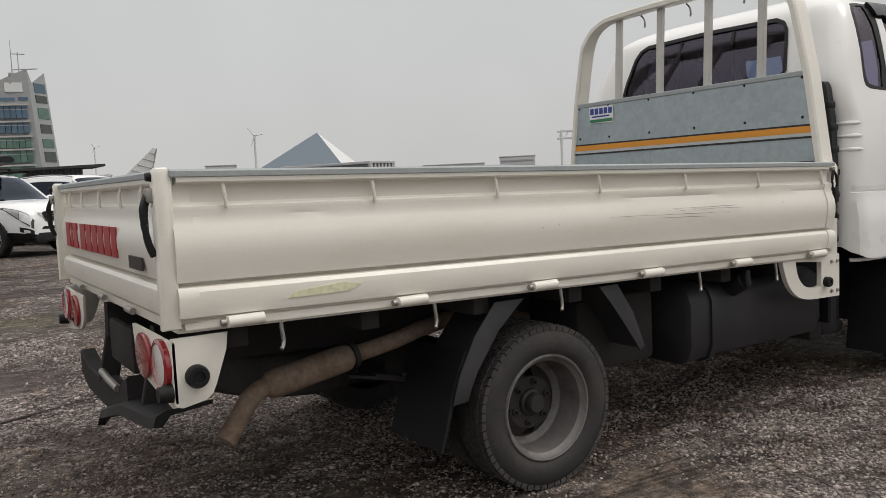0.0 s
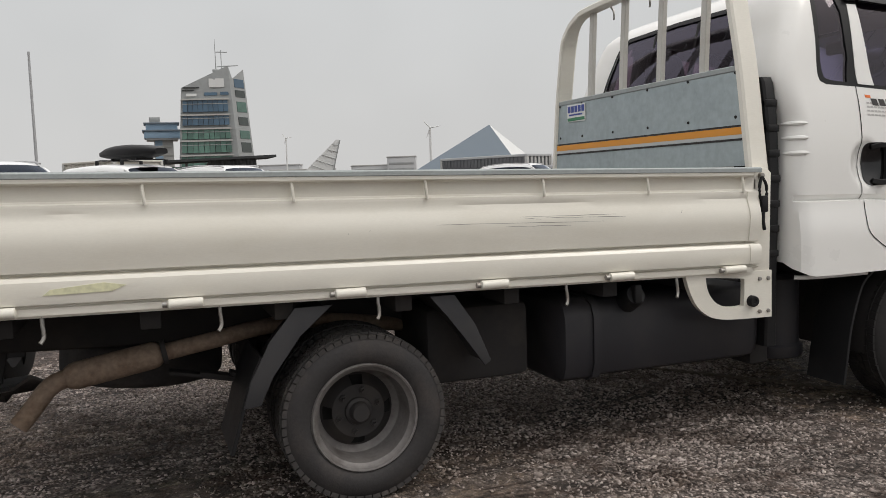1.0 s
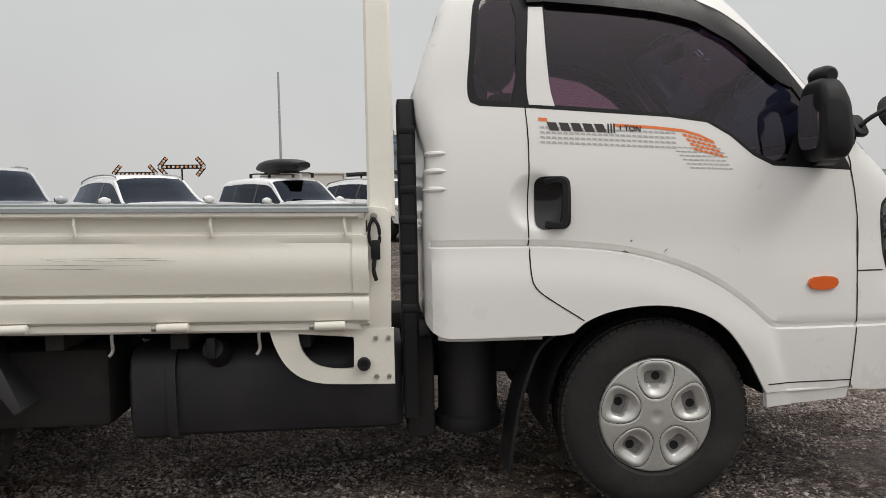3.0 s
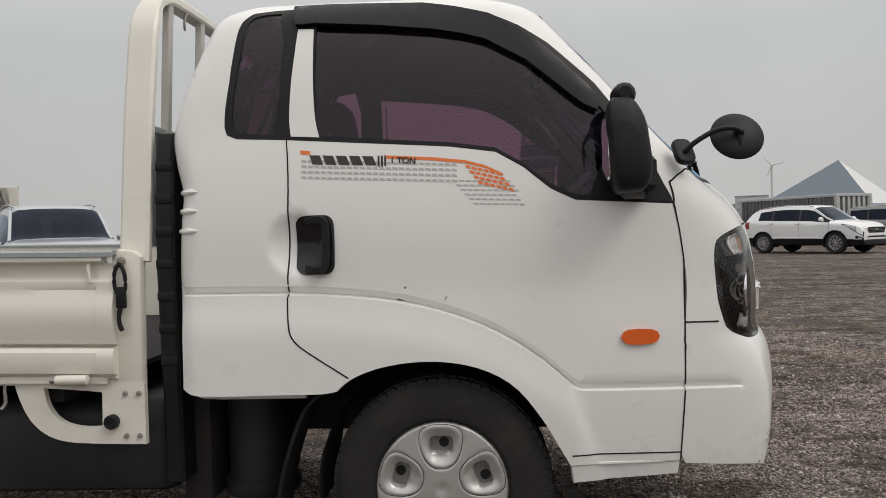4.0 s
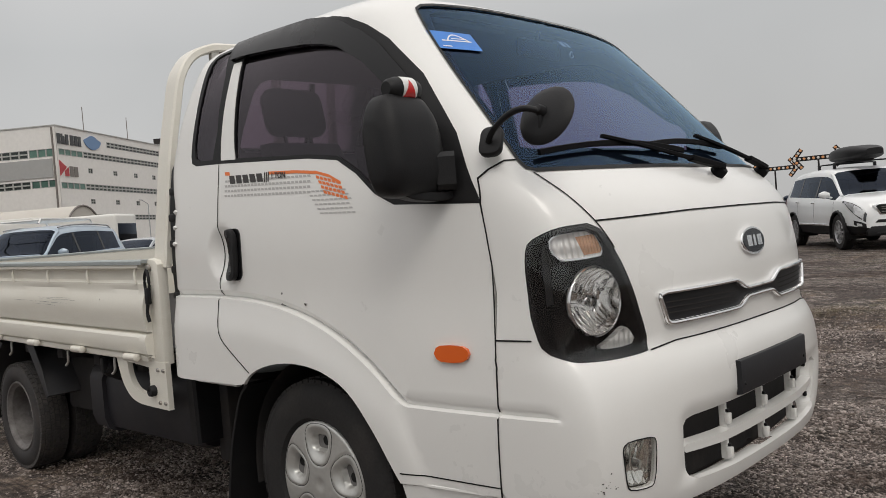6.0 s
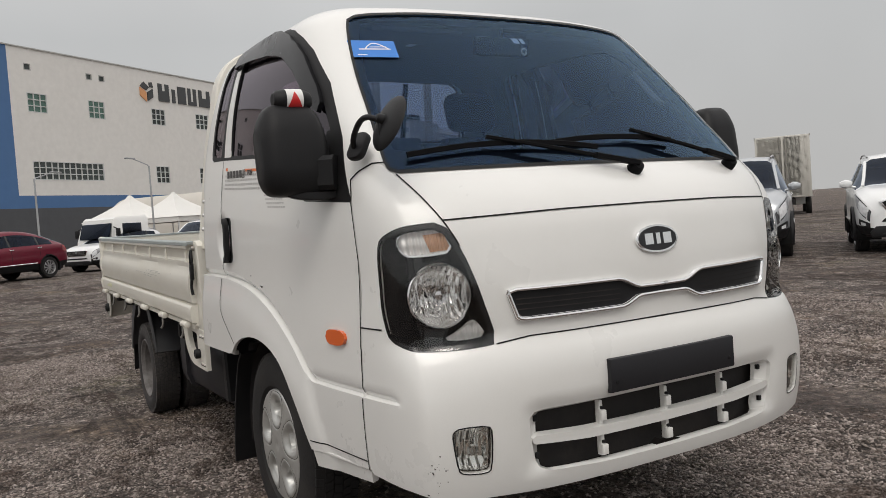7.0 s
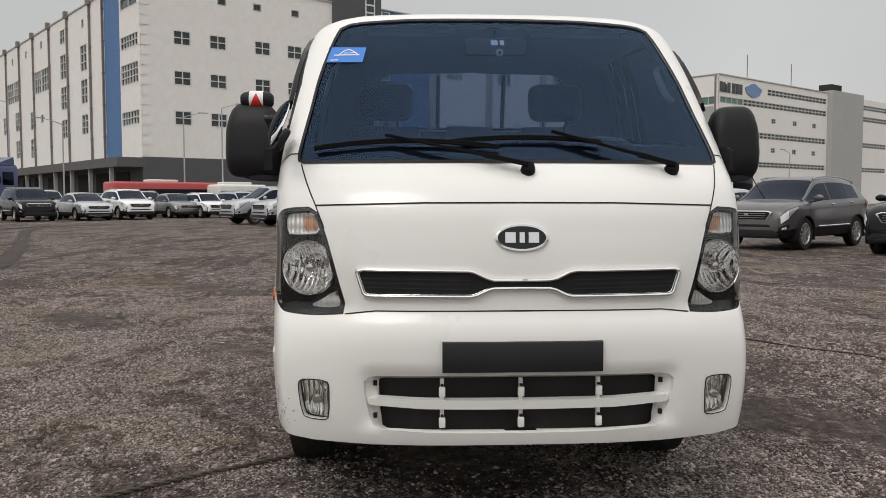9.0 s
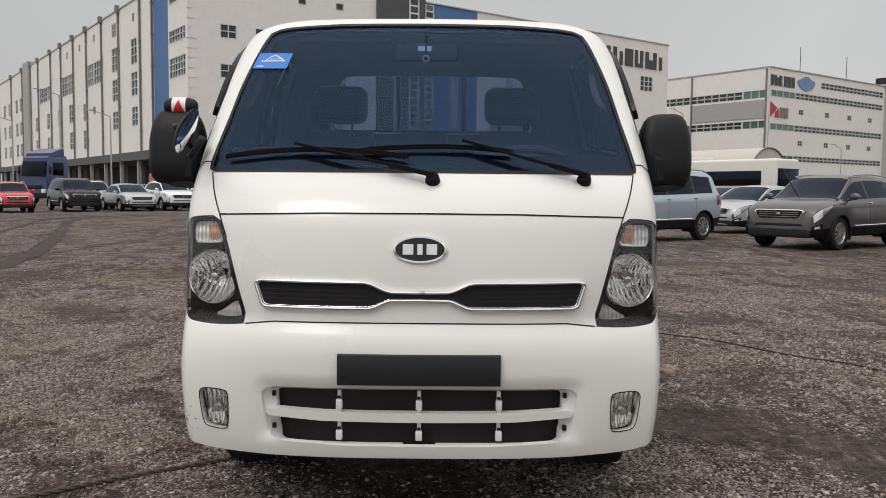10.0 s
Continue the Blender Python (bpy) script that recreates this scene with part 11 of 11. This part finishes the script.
def ground_z(x, y):
    d = math.hypot((x - 1.3) * 0.7, y)
    w = soft(1.1, 2.4, d)
    return (0.022 * noise.noise((x * 0.5, y * 0.5, 0.3)) + 0.016 * noise.noise((x * 1.3, y * 1.3, 4.0)) + 0.008 * noise.noise((x * 3.1, y * 3.1, 7.0))) * w if d < 60 else 0.0


grid = [[bm.verts.new((x, y, ground_z(x, y))) for x in xs] for y in ys]
for j in range(len(ys) - 1):
    for i in range(len(xs) - 1):
        bm.faces.new((grid[j][i], grid[j][i + 1], grid[j + 1][i + 1], grid[j + 1][i]))
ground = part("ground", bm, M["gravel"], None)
tagged(ground, "dark grey gravel lot with tyre tracks and damp soil", "ground", kind="structure")


# ---- loose stones ----

M["stones"] = stone_material()


def scatter(name, label, count, x0, x1, y0, y1, small, large, seed):
    """Crushed stones lying in drifts: one joined mesh of angular lumps."""
    rng = np.random.default_rng(seed)
    px, py = rng.uniform(x0, x1, count), rng.uniform(y0, y1, count)
    # drifts: keep more of them where a slow wave says so
    wave = np.sin(px * 1.7 + 1.3 * np.sin(py * 1.1)) + np.sin(py * 2.3 + 1.7 * np.sin(px * 0.8 + 1.0)) + 0.8 * np.sin(px * 4.1 - py * 3.3)
    keep = rng.uniform(-2.0, 1.4, count) < wave
    # thinning out away from the truck
    keep &= rng.uniform(0, 1, count) < np.clip((9.0 - np.hypot((px - 1.5) / 1.15, py)) / 4.0, 0, 1)
    px, py = px[keep], py[keep]
    k = len(px)
    size = small * (large / small) ** (rng.uniform(0, 1, k) ** 2.6)
    base = np.array([(1, 0, 0), (0, 1, 0), (-1, 0, 0), (0, -1, 0), (0, 0, 1), (0, 0, -1)], float)
    v = base[None] * rng.uniform(0.65, 1.2, (k, 6, 1)) + rng.uniform(-0.28, 0.28, (k, 6, 3))
    v[:, :, 0] *= rng.uniform(1.0, 1.7, (k, 1))
    v[:, :, 2] *= rng.uniform(0.45, 0.85, (k, 1))
    q = rng.normal(size=(k, 3)) * (0.35, 0.35, 3.0)
    for ax, (i, j) in enumerate(((1, 2), (0, 2), (0, 1))):
        ca, sa = np.cos(q[:, ax])[:, None], np.sin(q[:, ax])[:, None]
        a_, b_ = v[:, :, i].copy(), v[:, :, j].copy()
        v[:, :, i], v[:, :, j] = a_ * ca - b_ * sa, a_ * sa + b_ * ca
    v *= size[:, None, None]
    v[:, :, 0] += px[:, None]
    v[:, :, 1] += py[:, None]
    zs = np.array([ground_z(a, b) for a, b in zip(px, py)])
    v[:, :, 2] += (zs + size * 0.22)[:, None]
    tri = np.array([(0, 1, 4), (1, 2, 4), (2, 3, 4), (3, 0, 4), (1, 0, 5), (2, 1, 5), (3, 2, 5), (0, 3, 5)])
    f = (tri[None] + 6 * np.arange(k)[:, None, None]).reshape(-1)
    me = bpy.data.meshes.new(name)
    me.vertices.add(6 * k)
    me.vertices.foreach_set("co", v.reshape(-1))
    me.loops.add(24 * k)
    me.loops.foreach_set("vertex_index", f.astype(np.int32))
    me.polygons.add(8 * k)
    me.polygons.foreach_set("loop_start", (3 * np.arange(8 * k)).astype(np.int32))
    me.materials.append(M["stones"])
    me.update(calc_edges=True)
    ob = new(name, me)
    tagged(ob, label, "gravel", kind="stuff")


scatter("gravel", "grey crushed stones scattered over the damp lot", 350000, -3.2, 7.2, -4.2, 1.4, 0.0045, 0.0115, 5)
scatter("gravel", "grey-brown crushed stones strewn across the open lot", 160000, -6.5, 6.0, 1.4, 6.0, 0.0055, 0.0145, 15)
scatter("gravel", "brown-grey crushed stones beside the tyre tracks", 80000, -9.0, 4.5, -8.0, -4.2, 0.0065, 0.015, 16)
scatter("gravel", "larger pale stones lying loose on the lot", 420, -6.0, 8.5, -6.0, 5.0, 0.013, 0.026, 8)

# ---- rope lying across the lot ----
line = bend([(p[0], p[1], 0) for p in ((1.5, 0.9), (1.9, 0.33), (2.28, -0.22), (2.6, -0.72), (2.76, -0.955), (2.94, -1.225), (3.10, -1.465), (3.30, -1.80))], 60)
bm = bmesh.new()
for strand in range(2):
    pts = []
    run = 0.0
    for i, p in enumerate(line):
        q = line[min(i + 1, len(line) - 1)] - line[max(i - 1, 0)]
        side = Vector((-q.y, q.x, 0)).normalized()
        if i:
            run += (p - line[i - 1]).length
        a = 2 * math.pi * run / 0.095 + math.pi * strand
        pts.append(p + side * (0.0055 * math.cos(a)) + Vector((0, 0, ground_z(p.x, p.y) + 0.010 + 0.0055 * math.sin(a))))
    add_tube(bm, pts, 0.0055, 6)
fill(bm)
rope = part("rope", bm, surface("weathered_rope", (0.085, 0.068, 0.052), 0.85, stain=0.5, stain_scale=20, stain_color=(0.20, 0.17, 0.14), grain=0.2, grain_scale=200), None)
tagged(rope, "weathered twisted rope lying on the gravel", "rope")

# thin dark cord and a lone brown stone on the open lot
cord_line = bend([(x, y, ground_z(x, y) + 0.008) for x, y in ((-1.6, 1.35), (-0.63, 1.85), (-0.26, 2.20), (0.387, 2.56), (0.66, 2.83), (0.86, 2.98), (1.3, 3.25))], 40)
bm = bmesh.new()
add_tube(bm, cord_line, 0.006, 6)
fill(bm)
cord = part("cord", bm, surface("muddy_cord", (0.045, 0.034, 0.028), 0.9, grain=0.4, grain_scale=60), None)
tagged(cord, "thin muddy cord lying on the open gravel", "cord")
bm = bmesh.new()
bmesh.ops.create_icosphere(bm, subdivisions=3, radius=0.05)
for v in bm.verts:
    v.co *= 1 + 0.45 * noise.noise(v.co * 22) + 0.2 * noise.noise(v.co * 60)
    v.co = Vector((0.867 + v.co.x * 0.9, 1.552 + v.co.y * 1.15, ground_z(0.867, 1.552) + 0.016 + v.co.z * 0.55))
rock = part("stone", bm, surface("brown_stone", (0.30, 0.225, 0.165), 0.9, stain=0.5, stain_scale=18, stain_color=(0.16, 0.12, 0.09), grain=0.4, grain_scale=90, bump=0.4, bump_scale=60), None)
tagged(rock, "fist-sized brown stone lying on the gravel", "stone")

# ---- curved tyre track ----
M["mud"] = surface("dark_pressed_mud", (0.030, 0.020, 0.017), 0.85, stain=0.4, stain_scale=6, stain_color=(0.075, 0.056, 0.047), grain=0.5, grain_scale=25, bump=0.4, bump_scale=12)
for off, wide in ((0.0, 0.19), (1.7, 0.10)):
    mid_ = bend([(-4.6, -6.3 - off, 0), (-6.18, -6.6 - off, 0), (-7.8, -7.05 - off, 0), (-9.8, -7.8 - off, 0), (-12.7, -8.95 - off, 0), (-18.0, -11.2 - off * 0.8, 0), (-23.9, -13.6 - off * 0.6, 0), (-27.5, -14.0 - off * 0.4, 0), (-30.0, -12.9, 0)], 90)
    bm = bmesh.new()
    last = None
    for i, p in enumerate(mid_):
        q = mid_[min(i + 1, len(mid_) - 1)] - mid_[max(i - 1, 0)]
        side = Vector((-q.y, q.x, 0)).normalized()
        w0 = wide + 0.07 * noise.noise((p.x * 2.2, p.y * 2.2, off)) + 0.07 * noise.noise((p.x * 13, p.y * 13, off))
        w1 = wide + 0.07 * noise.noise((p.x * 2.2, p.y * 2.2, off + 9)) + 0.07 * noise.noise((p.x * 13, p.y * 13, off + 5))
        row_ = [bm.verts.new((v.x, v.y, max(0.0, ground_z(v.x, v.y)) + z)) for v, z in ((p - side * w0, 0.003), (p - side * w0 * 0.6, 0.018), (p, 0.008), (p + side * w1 * 0.6, 0.018), (p + side * w1, 0.003))]
        if last:
            for k in range(4):
                bm.faces.new((last[k], row_[k], row_[k + 1], last[k + 1]))
        last = row_
    fill(bm)
    tk = part("tyre_track", bm, M["mud"], None)
    tagged(tk, "dark curved tyre track pressed into damp soil", "tyre track", kind="structure")
